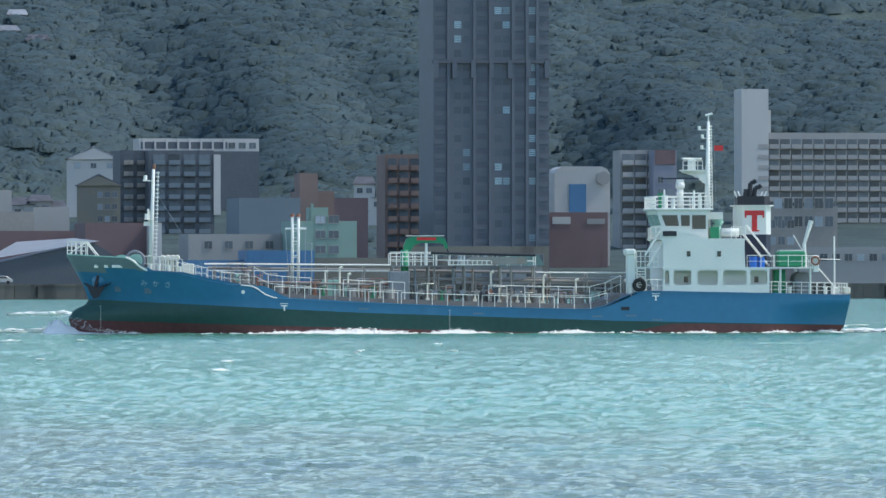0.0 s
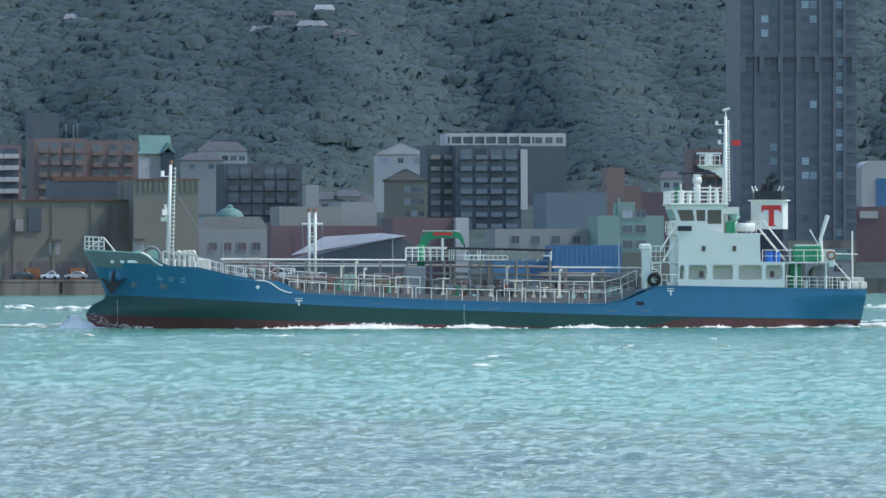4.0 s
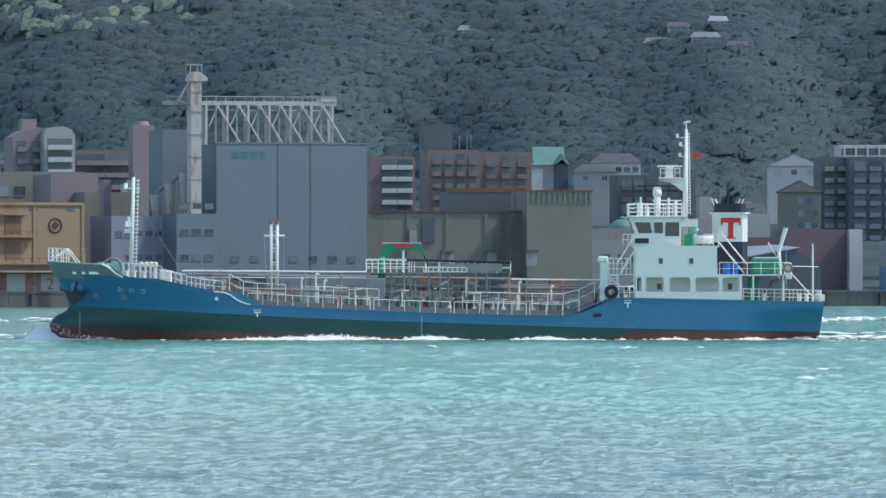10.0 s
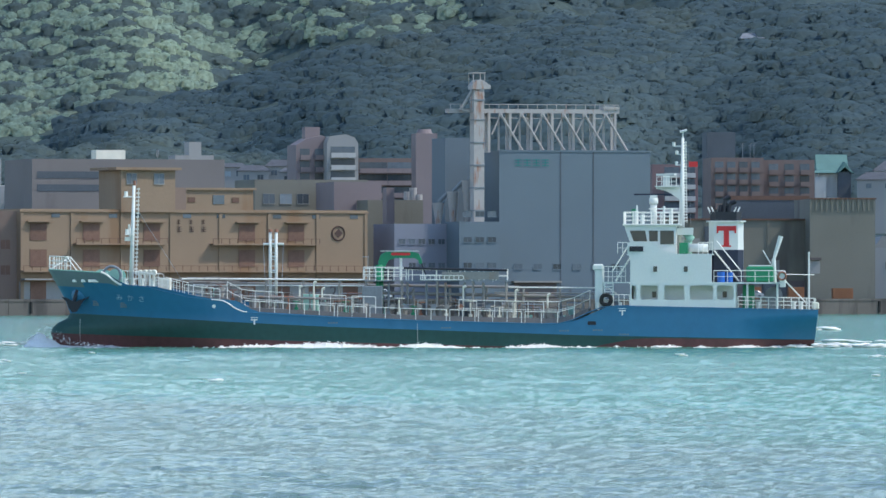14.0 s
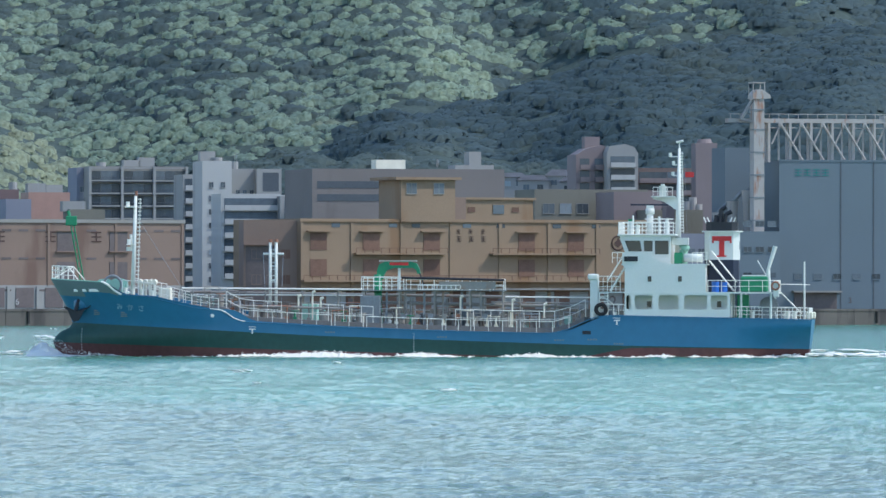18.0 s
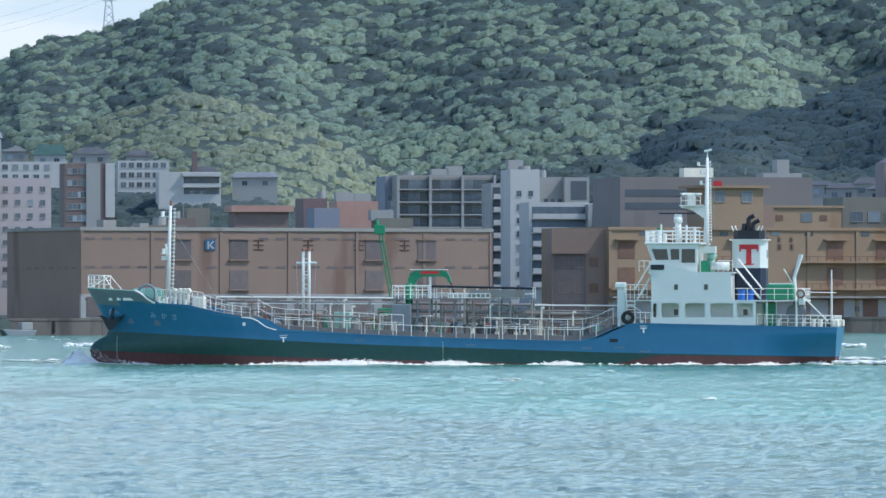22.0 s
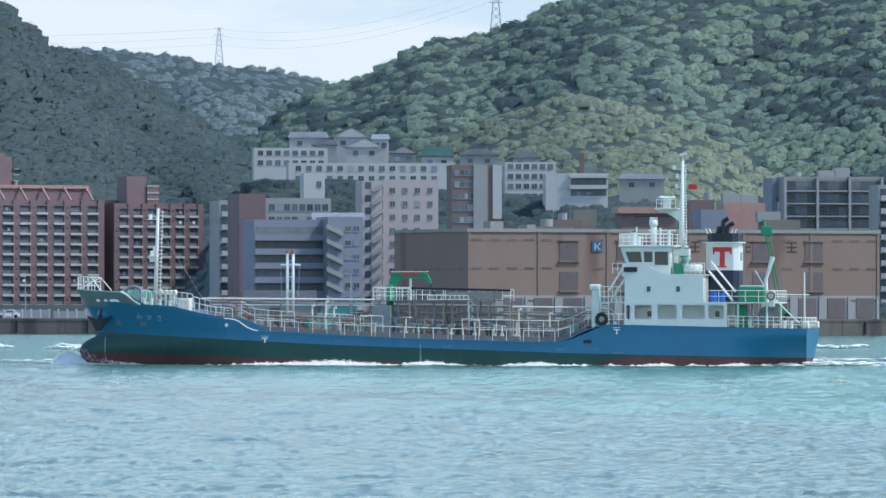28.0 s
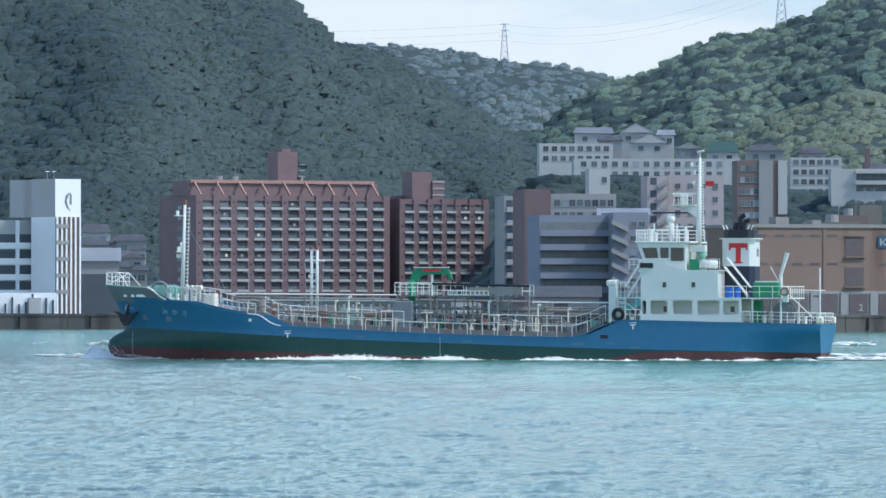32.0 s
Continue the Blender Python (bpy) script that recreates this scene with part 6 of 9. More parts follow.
def hotel():
    """White tower with parking decks at the far end of the quay."""
    r = 1385
    b, w, h, g, fc = block("hotel_tower", -5022, -4977, 213, r, 9, SUNLIT_WHITE, "white hotel tower with a moon mark and striped columns", 30, base=2.0)
    # The side turned from the sun is covered in the duller white.
    add_box(b, "side_block", -w / 2 - 0.05, w / 2 - 0.4, 0.02, 17, high(146, r), h - 0.02, WHITE_WALL)
    bm = bmesh.new()
    prism(bm, [(0.4, high(190, r)), (-0.5, high(184, r)), (-0.75, high(172, r)), (-0.3, high(162, r)), (0.5, high(157, r)), (-0.1, high(166, r)), (-0.3, high(176, r))], -0.06, 0.0)
    prism(bm, [(0.35, high(188, r)), (0.7, high(186, r)), (0.75, high(168, r)), (0.3, high(168, r))], -0.06, 0.0)
    part("moon_mark", bm, GEAR_GREY, b, "grey crescent mark")
    add_box(b, "stripe_wall", -w / 2 + 0.02, w / 2 - 0.02, -0.04, 0.1, g, high(146, r), TAN_WALL)
    for i in range(6):
        x = -w / 2 + 0.3 + i * (w - 0.6) / 5
        add_box(b, "column", x - 0.16, x + 0.16, -0.35, -0.04, g, high(146, r), SUNLIT_WHITE)
    for k in range(5):
        add_box(b, "floor_band", -w / 2, -w / 2 + w * 0.5, -0.4, 0, high(10 + k * 29, r), high(17 + k * 29, r), PALE_WALL)
    bm = bmesh.new()
    for x in (-1.0, 0.4):
        tube(bm, (x, 6, h), (x, 6, h + 1.6), 0.06, n=5)
        tube(bm, (x - 0.5, 6, h + 1.4), (x + 0.5, 6, h + 1.5), 0.05, n=5)
    part("aerial", bm, STEEL, b)
    c, w, h, g, fc = block("parking_decks", -5200, -5036, 140, 1392, 16, WHITE_WALL, "white open parking decks with railings", 12, base=2.0)
    for k in range(5):
        v = 118 - k * 28
        # A dark strip on the solid wall paints the shade inside the deck.
        add_box(c, "deck_opening_shade", -w / 2, w / 2 - 0.8, -0.08, 0, high(v - 18, r), high(v - 2, r), DARK_WALL)
        add_box(c, "deck_front", -w / 2, w / 2 - 0.3, -0.7, 0, high(v - 28, r), high(v - 17, r), SUNLIT_WHITE)
    for x in (w / 2 - 5.8, w / 2 - 0.7, w / 2 - 11):
        add_box(c, "column", x - 0.3, x + 0.3, -0.9, 0, g, h, SUNLIT_WHITE)
    d, w, h, g, fc = block("low_wall", -5140, -5020, 12, 1350, 6, SUNLIT_WHITE, "white terrace wall by the water", 8, base=2.0)
    rng = random.Random(8)
    for i in range(10):
        x = -w / 2 + (i + 0.5) * w / 10
        add_box(d, "terrace_post", x - 0.15, x + 0.15, -0.4, 0, 2.2, 4.2 + rng.random() * 2, DARK_WALL)
    add_box(d, "gate_post", 1, 3.2, -1.5, 0, 2.2, 5.5, WHITE_WALL)
    gabled("pavilion", -4985, -4910, 68, 92, 1420, 10, PALE_WALL, LIGHT_ROOF, "pavilion with a pale sloping roof", windows_n=0, base=2.0)
    block("low_wall", -4985, -4905, 45, 1415, 10, DARK_WALL, "dark low store under the pavilion", 8, base=2.0)
    for u0, u1, ve, vt, rr, m in ((-4975, -4925, 118, 134, 1720, WHITE_WALL), (-4985, -4930, 96, 110, 1640, PALE_WALL), (-4930, -4890, 100, 116, 1700, PALE_WALL), (-4915, -4862, 104, 116, 1690, PALE_WALL),
                                  (-4950, -4905, 82, 94, 1600, PALE_WALL), (-4910, -4865, 74, 84, 1580, PALE_WALL), (-4895, -4860, 52, 62, 1540, CONCRETE), (-4945, -4890, 58, 68, 1540, PALE_WALL), (-4890, -4862, 88, 98, 1620, WHITE_WALL)):
        gabled("house", u0, u1, ve, vt, rr, 9, m, TILE_ROOF, "crowded old house with a grey tiled roof", hip=0.3, along=u0 % 2 == 1)


hotel()


# -- things on the quay: cars, stores, lamp posts, trees --
def car(u, r, length, height, body, label, van=False, turn=0.0):
    p = spot(u, r)
    c = new("van" if van else "car")
    z = 2.75
    c.location, c.rotation_euler = (p.x, p.y, z), (0, 0, -u / STEP + radians(turn))
    tagged(c, label, "van" if van else "car", "parked cars on the quay")
    L = length / 2
    bm = bmesh.new()
    if van:
        prism(bm, [(-L, 0.3), (L, 0.3), (L, height), (-L + 1.1, height), (-L + 0.3, height * 0.55), (-L, height * 0.5)], -0.85, 0.85)
    else:
        prism(bm, [(-L, 0.3), (L, 0.3), (L, 0.85), (L - 0.5, 0.95), (L - 1.1, height), (-L + 1.9, height), (-L + 1.1, 0.95), (-L, 0.8)], -0.82, 0.82)
    part("body", bm, body, c, bevel=0.05)
    top = height - 0.12
    lo = 0.95 if not van else height * 0.58
    bm = bmesh.new()
    for s in (-1, 1):
        prism(bm, [(-L + 1.35 if not van else -L + 0.6, lo + 0.05), (L - 0.8, lo + 0.05), (L - 1.1, top), (-L + 1.95 if not van else -L + 1.2, top)], s * 0.86 - 0.01, s * 0.86 + 0.01)
    part("side_window", bm, WINDOW, c)
    wheel = mesh_of("wheel", bm_tube((0, -0.1, 0), (0, 0.1, 0), 0.31, n=14), RUBBER)
    for x in (-L + 0.8, L - 0.8):
        for y in (-0.8, 0.8):
            put("wheel", wheel, c, (x, y, 0.31))


CAR_WHITE = mat("white_car_paint", (0.75, 0.75, 0.75), 0.25, vary=0.03)
CAR_GREY = mat("silver_car_paint", (0.35, 0.36, 0.38), 0.25, 0.4, vary=0.05)
CAR_DARK = mat("dark_car_paint", (0.05, 0.06, 0.08), 0.25, vary=0.05)
TRUCK_GREEN = mat("teal_truck_paint", (0.04, 0.24, 0.22), 0.4, vary=0.05)


def quay_things():
    for u, dr, L, hgt, m, van, lab in ((-1258, 12, 4.5, 1.5, CAR_WHITE, False, "white car parked on the quay"), (-1196, 12, 4.8, 2.0, CAR_WHITE, True, "white van parked on the quay"), (-1150, 14, 4.4, 1.45, CAR_GREY, False, "silver car parked on the quay"),
                                       (-1606, 14, 3.4, 1.6, CAR_WHITE, False, "small white car parked on the quay"), (-2215, 14, 3.6, 1.7, CAR_WHITE, False, "white car parked under the warehouse"), (-1235, 16, 4.3, 1.45, CAR_DARK, False, "dark car parked on the quay"),
                                       (-1270, 16, 4.3, 1.45, CAR_GREY, False, "silver car parked on the quay"), (-1655, 15, 4.4, 1.45, CAR_DARK, False, "dark car parked on the quay"), (-1560, 14, 4.2, 1.45, CAR_GREY, False, "silver car parked on the quay"),
                                       (-4600, 14, 4.2, 1.5, CAR_WHITE, False, "white car parked by the apartments"), (-4290, 14, 4.3, 1.5, CAR_GREY, False, "silver car parked by the apartments"), (-4300, 10, 4.3, 1.5, CAR_WHITE, False, "white car parked by the apartments"),
                                       (-3985, 16, 4.3, 1.5, CAR_DARK, False, "dark car parked beside the warehouse")):
        car(u, float(lerp(u, QUAY)) + dr, L, hgt, m, lab, van)
    car(-4010, float(lerp(-4010, QUAY)) + 18, 4.6, 3.2, TRUCK_GREEN, "teal truck parked beside the warehouse", True)
    # orange stores and sheds on the quay
    for u0, u1, v, dr, m, lab in ((-1650, -1622, -4, 16, ORANGE_STEEL, "orange container on the quay"), (-1571, -1544, -4, 18, ORANGE_STEEL, "orange container on the quay"), (-1496, -1468, -4, 20, ORANGE_STEEL, "orange container on the quay"), (-1418, -1382, -6, 22, ORANGE_STEEL, "long orange container on the quay"), (-1540, -1500, 2, 26, DARK_WALL, "dark container on the quay"),
                                  (-4320, -4270, 0, 20, WHITE_WALL, "white site cabin by the apartments"), (-4040, -3975, 2, 30, WHITE_WALL, "white site office by the warehouse")):
        r = float(lerp((u0 + u1) / 2, QUAY)) + dr
        b, w, h, g, fc = block("container", u0, u1, v, r, 2.6, m, lab, 5, base=2.6, parapet=0.0, category="container")
        for i in range(6):
            x = -w / 2 + (i + 0.5) * w / 6
            add_box(b, "rib", x - 0.08, x + 0.08, -0.06, 0, 2.8, h - 0.1, m)
    for u0, u1, v, dr, m in ((-4620, -4530, -10, 22, PALE_WALL), (-4520, -4440, -12, 20, PALE_WALL), (-4440, -4340, -14, 20, CONCRETE), (-4860, -4780, -8, 24, PALE_WALL), (-4700, -4640, -14, 18, CONCRETE)):
        b, w, h, g, fc = block("low_wall", u0, u1, v, float(lerp(u0, QUAY)) + dr, 2, m, "low pale wall along the promenade", 5, base=2.4)
    post = mesh_of("fence_post", bm_box(-0.15, 0.15, -0.15, 0.15, 0, 1.7), WHITE_WALL)
    f = new("promenade_fence")
    tagged(f, "white posts along the promenade", "fence")
    for i in range(40):
        u = -4880 + i * 16
        p = spot(u, float(lerp(u, QUAY)) + 4, 2.7)
        put("post", post, f, p)
    for u in (-4460, -4570, -4680, -2240, -1300, -1000, -600, 60, -3995):
        r = float(lerp(u, QUAY)) + 9
        p = spot(u, r, 2.6)
        L = new("street_lamp")
        L.location = p
        tagged(L, "slim grey street lamp on the quay", "lamp", "street lamps on the quay")
        part("pole", bm_tube((0, 0, 0), (0, 0, 7.5), 0.1, 0.06, n=6), STEEL, L)
        part("lamp_head", bm_box(-0.9, 0.1, -0.12, 0.12, 7.4, 7.55), STEEL, L)
    # barges and small boats alongside
    for u, n in ((-2720, 9.0), (-2010, 7.0), (-3900, 6.0)):
        p = spot(u, float(lerp(u, QUAY)) - 3.2, 0.0)
        b = new("work_boat")
        b.location, b.rotation_euler = p, (0, 0, -u / STEP + radians(20))
        tagged(b, "small grey work boat moored at the quay", "boat", "boats at the quay")
        bm = bmesh.new()
        prism(bm, [(-n / 2, 1.0), (n / 2, 0.8), (n / 2 - 0.6, -0.3), (-n / 2 + 1.2, -0.3)], -1.2, 1.2)
        part("hull", bm, GEAR_GREY, b, bevel=0.1)
        part("cabin", bm_box(0.5, 2.4, -0.8, 0.8, 0.85, 2.1), PALE_WALL, b, bevel=0.08)


quay_things()


# -- green luffing crane on the quay by the brown warehouse --
def quay_crane():
    p = spot(-3240, float(lerp(-3240, QUAY)) + 12, 2.7)
    c = new("loading_crane")
    c.location, c.rotation_euler = p, (0, 0, 0.25)
    tagged(c, "green belt loader with a raised boom on the quay", "crane")
    part("undercarriage", bm_box(-2.2, 2.2, -1.3, 1.3, 0.3, 1.6), GREEN, c, bevel=0.1)
    wheel = mesh_of("wheel", bm_tube((0, -0.2, 0), (0, 0.2, 0), 0.5, n=14), RUBBER)
    for x in (-1.5, 1.5):
        for y in (-1.4, 1.4):
            put("wheel", wheel, c, (x, y, 0.5))
    boom = bmesh.new()
    top, z = Vector((-1.9, 0, high(138, 1255) - 2.7)), 1.4
    for y in (-0.35, 0.35):
        tube(boom, (0.3, y, z), top + Vector((-0.25, y, -0.4)), 0.12, n=6)
        tube(boom, (0.9, y, z), top + Vector((0.35, y, -0.6)), 0.12, n=6)
    for k in range(12):
        f = (k + 0.5) / 12
        a = Vector((0.3, -0.35, z)).lerp(top + Vector((-0.25, -0.35, -0.4)), f)
        d = Vector((0.9, -0.35, z)).lerp(top + Vector((0.35, -0.35, -0.6)), min(1, f + 0.06))
        tube(boom, a, d, 0.07, n=5)
    part("boom", boom, GREEN, c, "green lattice boom")
    part("boom_head", bm_box(top.x - 0.9, top.x + 1.0, -0.6, 0.6, top.z - 1.6, top.z), GREEN, c, bevel=0.1)
    part("spout", bm_tube((top.x - 0.3, 0, top.z), (top.x - 0.5, 0, top.z + 0.9), 0.3), GREEN, c)


quay_crane()


# -- pylons on the ridges --
def pylon(u, v, r, tall, label):
    p = spot(u, r)
    c = new("power_pylon")
    c.location, c.rotation_euler = (p.x, p.y, high(v, r) - tall), (0, 0, -u / STEP)
    tagged(c, label, "pylon", "pylons on the ridges")
    bm = bmesh.new()
    for sx in (-1, 1):
        for sy in (-1, 1):
            tube(bm, (sx * tall * 0.11, sy * tall * 0.11, 0), (sx * 0.5, sy * 0.5, tall), 0.28, n=5)
    for k in range(7):
        z0, z1 = tall * k / 7, tall * (k + 1) / 7
        a0, a1 = tall * 0.11 * (1 - k / 7) + 0.5 * k / 7, tall * 0.11 * (1 - (k + 1) / 7) + 0.5 * (k + 1) / 7
        tube(bm, (-a0, -a0, z0), (a1, -a1, z1), 0.16, n=4)
        tube(bm, (a0, -a0, z0), (-a1, -a1, z1), 0.16, n=4)
    part("lattice", bm, PYLON_STEEL, c)
    for z in (0.97, 0.80, 0.63):
        bm = bmesh.new()
        tube(bm, (-tall * 0.13, 0, tall * z), (tall * 0.13, 0, tall * z), 0.2, n=4)
        part("cross_arm", bm, PYLON_STEEL, c)


PYLON_STEEL = mat("pale_galvanised_steel", (0.48, 0.50, 0.52), 0.5, 0.3, vary=0.08)


def power_lines():
    pylon(-4228, 490, 4290, 21, "grey lattice power pylon on the far ridge")
    pylon(-3738, 570, 3060, 22, "grey lattice power pylon on the near ridge")
    f = new("power_line")
    tagged(f, "thin power lines between the pylons", "cable")
    for dv, du in ((0, 0), (-14, 6), (-28, -4)):
        bm = bmesh.new()
        ends = [spot(-5400, 4100, high(520 + dv, 4100)), spot(-4228 + du, 4290, high(488 + dv, 4290)), spot(-3738 + du, 3060, high(566 + dv, 3060))]
        for a, b in zip(ends, ends[1:]):
            prev = None
            for i in range(13):
                q = a.lerp(b, i / 12) - Vector((0, 0, 9 * 4 * (i / 12) * (1 - i / 12)))
                if prev:
                    tube(bm, prev, q, 0.05, n=3)
                prev = q
        part("cable", bm, PYLON_STEEL, f)


power_lines()


# -- trees in the town --
def town_trees():
    rng = random.Random(4)
    groups = [(-1040, -905, 165, 200, 1885, 16), (-1470, -1250, 165, 196, 1925, 16), (-3840, -3700, 130, 185, 1880, 26), (-3060, -2962, 10, 45, 1420, 16), (-3720, -3545, 150, 225, 1930, 26), (-4100, -3990, 195, 235, 1900, 14), (-1000, -940, 170, 195, 1900, 4), (-1560, -1450, 180, 215, 2020, 12), (-700, -470, 60, 130, 1760, 16),
              (-1460, -1040, 170, 190, 2040, 26), (-900, -420, 150, 200, 2060, 40), (-400, 480, 120, 210, 2020, 46), (-2500, -1640, 190, 240, 2040, 60), (-3300, -2500, 180, 235, 2020, 60), (-3700, -3300, 180, 230, 2030, 24), (-5300, -4850, 100, 170, 1850, 44)]
    for k, (u0, u1, v0, v1, r, n) in enumerate(groups):
        places = []
        for _ in range(n):
            u = rng.uniform(u0, u1)
            rr = r + rng.uniform(-60, 60)
            w = rng.uniform(6, 12)
            p = spot(u, rr)
            places.append((p.x, p.y, min(float(ground_height(u, rr)), high(v1, rr) - w * 0.8), w))
        woods("tree_stand", "stand of dark trees between the houses", places, (SHADED_LEAF if u0 > -2000 else DEEP), CROWNS, 40 + k)


town_trees()


# -- pale houses among the trees high on the dark hill --
def hill_houses():
    rs = np.arange(2100, 2700, 6.0)
    for u, v, wide, roof in ((-1228, 408, 46, PALE_ROOF), (-1190, 436, 40, TILE_ROOF), (-1142, 418, 52, PALE_ROOF), (-1120, 446, 34, LIGHT_ROOF), (-1084, 402, 40, TILE_ROOF), (-1560, 430, 40, PALE_ROOF)):
        line = (ground_height(u + 0 * rs, rs) - EYE.z) * STEP / rs
        r = float(rs[int(np.argmax(line >= v))]) - 8
        gabled("house", u - wide / 2, u + wide / 2, v + 6, v + 16, r, 8, PALE_WALL, roof, "pale house among trees on the dark hill", hip=0.3)


hill_houses()

# ---- the tanker: her own space has the bow at -x, the near side at -y, and the waterline at z = 0 ----
moving = []
ship = new("tanker_ship")
tagged(ship, "coastal tanker with blue hull and white deckhouse, under way", "ship")
moving.append(ship)

EDGE = [(-48.8, 6.5), (-43.9, 6.22), (-43.4, 5.95), (-42.9, 5.5), (-42.4, 5.2), (-40.0, 5.05), (-37.8, 4.48), (-35.9, 4.08), (-33.7, 3.88), (-33.2, 3.65), (-32.6, 3.2), (-31.9, 2.93),
        (-25, 2.55), (-17.8, 2.26), (-10.7, 2.07), (-5.6, 1.97), (-4.4, 2.25), (-3.1, 2.87), (-1.9, 3.35), (-1.0, 3.49), (3, 3.40), (16.3, 3.12)]
GREEN_LINE = [(-50, 2.85), (-47, 2.72), (-25, 1.69), (-3, 0.98), (16, 0.62)]
RED_LINE = [(-50, 1.2), (-46.5, 1.05), (-25, 0.42), (-10, 0.05), (-3, -0.1), (-1.6, 0.2), (1.0, 0.70), (3, 0.74), (16, 0.60)]


def bow_x(z):
    return float(lerp(z, [(-3, -46.4), (-0.6, -47.6), (0.6, -48.5), (1.3, -48.65), (1.9, -48.2), (2.35, -47.2), (2.75, -46.95), (4.0, -47.4), (6.5, -48.85)]))


def stern_x(z):
    return float(lerp(z, [(-3, 14.6), (-0.3, 15.7), (0.6, 15.95), (3.2, 16.25)]))


def half_breadth(q, z, s):
    """Half the ship's breadth at the fraction q of her length, at a height."""
    up = min(1.0, max(0.0, z / 6.0))
    entry = 0.30 - 0.13 * up
    k = min(1.0, q / entry)
    b = 4.95 * math.sin(math.pi / 2 * k) ** (0.95 - 0.38 * up)
    if z < 2.3 and q < 0.05:
        b = max(b, 0.75 * math.sqrt(max(0.0, 1 - ((z - 0.7) / 1.7) ** 2)) * min(1, q / 0.012) ** 0.5)
    if q > 0.86:
        f = (q - 0.86) / 0.14
        low = min(1.0, max(0.0, 1 - z / 2.5))
        b *= 1 - (0.16 + 0.45 * low) * f * f
    if z < -1.5:
        b *= 0.9
    return b


def hull():
    qs = sorted(set([round(i / 130, 5) for i in range(131)] + [0.002, 0.005, 0.012] + [round((x + 48.8) / 65.05, 5) for x, _ in EDGE]))
    qs = [q for q in qs if 0 <= q <= 1]
    bands = [("hull_bottom", SHIP_RED, "weathered red bottom paint"), ("boot_topping", SHIP_GREEN, "dark green boot topping"), ("hull_side", SHIP_BLUE, "blue painted plates")]
    for name, material, label in bands:
        bm = bmesh.new()
        for side in (-1, 1):
            grid = []
            for q in qs:
                s0 = -48.8 + 65.05 * q
                top, gl, rl = float(lerp(s0, EDGE)), float(lerp(s0, GREEN_LINE)), float(lerp(s0, RED_LINE))
                gl = max(gl, rl + 0.01)
                lo, hi, n = {"hull_bottom": (-2.4, rl, 5), "boot_topping": (rl, gl, 4), "hull_side": (gl, top, 8)}[name]
                row = []
                for i in range(n + 1):
                    z = lo + (hi - lo) * i / n
                    x = bow_x(z) + (stern_x(z) - bow_x(z)) * q
                    row.append(bm.verts.new((x, side * half_breadth(q, z, s0), z)))
                grid.append(row)
            for a, c in zip(grid, grid[1:]):
                for i in range(len(a) - 1):
                    bm.faces.new((a[i], c[i], c[i + 1], a[i + 1]))
            if side == -1:
                first = grid[-1]
            else:
                for i in range(len(first) - 1):
                    bm.faces.new((first[i], grid[-1][i], grid[-1][i + 1], first[i + 1]))
        if name == "hull_side":
            for f in bm.faces:
                c = f.calc_center_median()
                f.material_index = 1 if c.x < -42.45 and c.z > 5.22 else 0
        bmesh.ops.remove_doubles(bm, verts=bm.verts[:], dist=0.003)
        ob = part(name, bm, material, ship, label, smooth=True)
        ob.data.set_sharp_from_angle(angle=radians(38))
        if name == "hull_side":
            ob.data.materials.append(SHIP_PALE)


hull()


def deck_z(x):
    return float(lerp(x, EDGE))


def side_y(x, z):
    lo, hi = 0.0, 1.0
    for _ in range(30):
        q = (lo + hi) / 2
        if bow_x(z) + (stern_x(z) - bow_x(z)) * q < x:
            lo = q
        else:
            hi = q
    return half_breadth(lo, z, x)


TRUNK = 0.40      # height of the trunk above the side deck


def decks():
    bm = bmesh.new()
    xs = [-48.2 + i * 0.5 for i in range(129)]
    for zone, lower in (((-48.2, -42.5), 1.05), ((-42.5, 16.0), 0.06)):
        rows = []
        for x in xs:
            if zone[0] <= x <= zone[1]:
                z = deck_z(x) - lower
                y = max(0.02, side_y(x, z) - 0.05)
                rows.append((bm.verts.new((x, -y, z)), bm.verts.new((x, y, z))))
        for a, c in zip(rows, rows[1:]):
            bm.faces.new((a[0], c[0], c[1], a[1]))
    part("weather_deck", bm, DECK, ship, "rust-brown steel deck")
    bm = bmesh.new()
    rows = []
    for i in range(30):
        x = -37.0 + i * 34.0 / 29
        w = min(3.5, side_y(x, 3.0) - 1.0)
        z = deck_z(x)
        t = z + TRUNK if x > -32 else z + TRUNK - (-32 - x) * 0.06
        rows.append([bm.verts.new(p) for p in ((x, -w, z - 0.3), (x, -w, t), (x, w, t), (x, w, z - 0.3))])
    for a, c in zip(rows, rows[1:]):
        for k in range(3):
            bm.faces.new((a[k], c[k], c[k + 1], a[k + 1]))
    bm.faces.new(rows[0])
    bm.faces.new(rows[-1][::-1])
    part("cargo_trunk", bm, DECK, ship, "raised brown cargo trunk deck")


def bent(bm, pts, r, n=6):
    """One tube along a bent line."""
    rows = []
    for i, p in enumerate(pts):
        d = (Vector(pts[min(i + 1, len(pts) - 1)]) - Vector(pts[max(i - 1, 0)])).normalized()
        s = (Vector((0, 0, 1)) if abs(d.z) < 0.9 else Vector((0, 1, 0))).cross(d).normalized()
        t = d.cross(s)
        rows.append([bm.verts.new(Vector(p) + (s * math.cos(a) + t * math.sin(a)) * r) for a in (2 * math.pi * k / n for k in range(n))])
    for a, c in zip(rows, rows[1:]):
        for k in range(n):
            bm.faces.new((a[k], a[(k + 1) % n], c[(k + 1) % n], c[k]))
    bm.faces.new(rows[0][::-1])
    bm.faces.new(rows[-1])


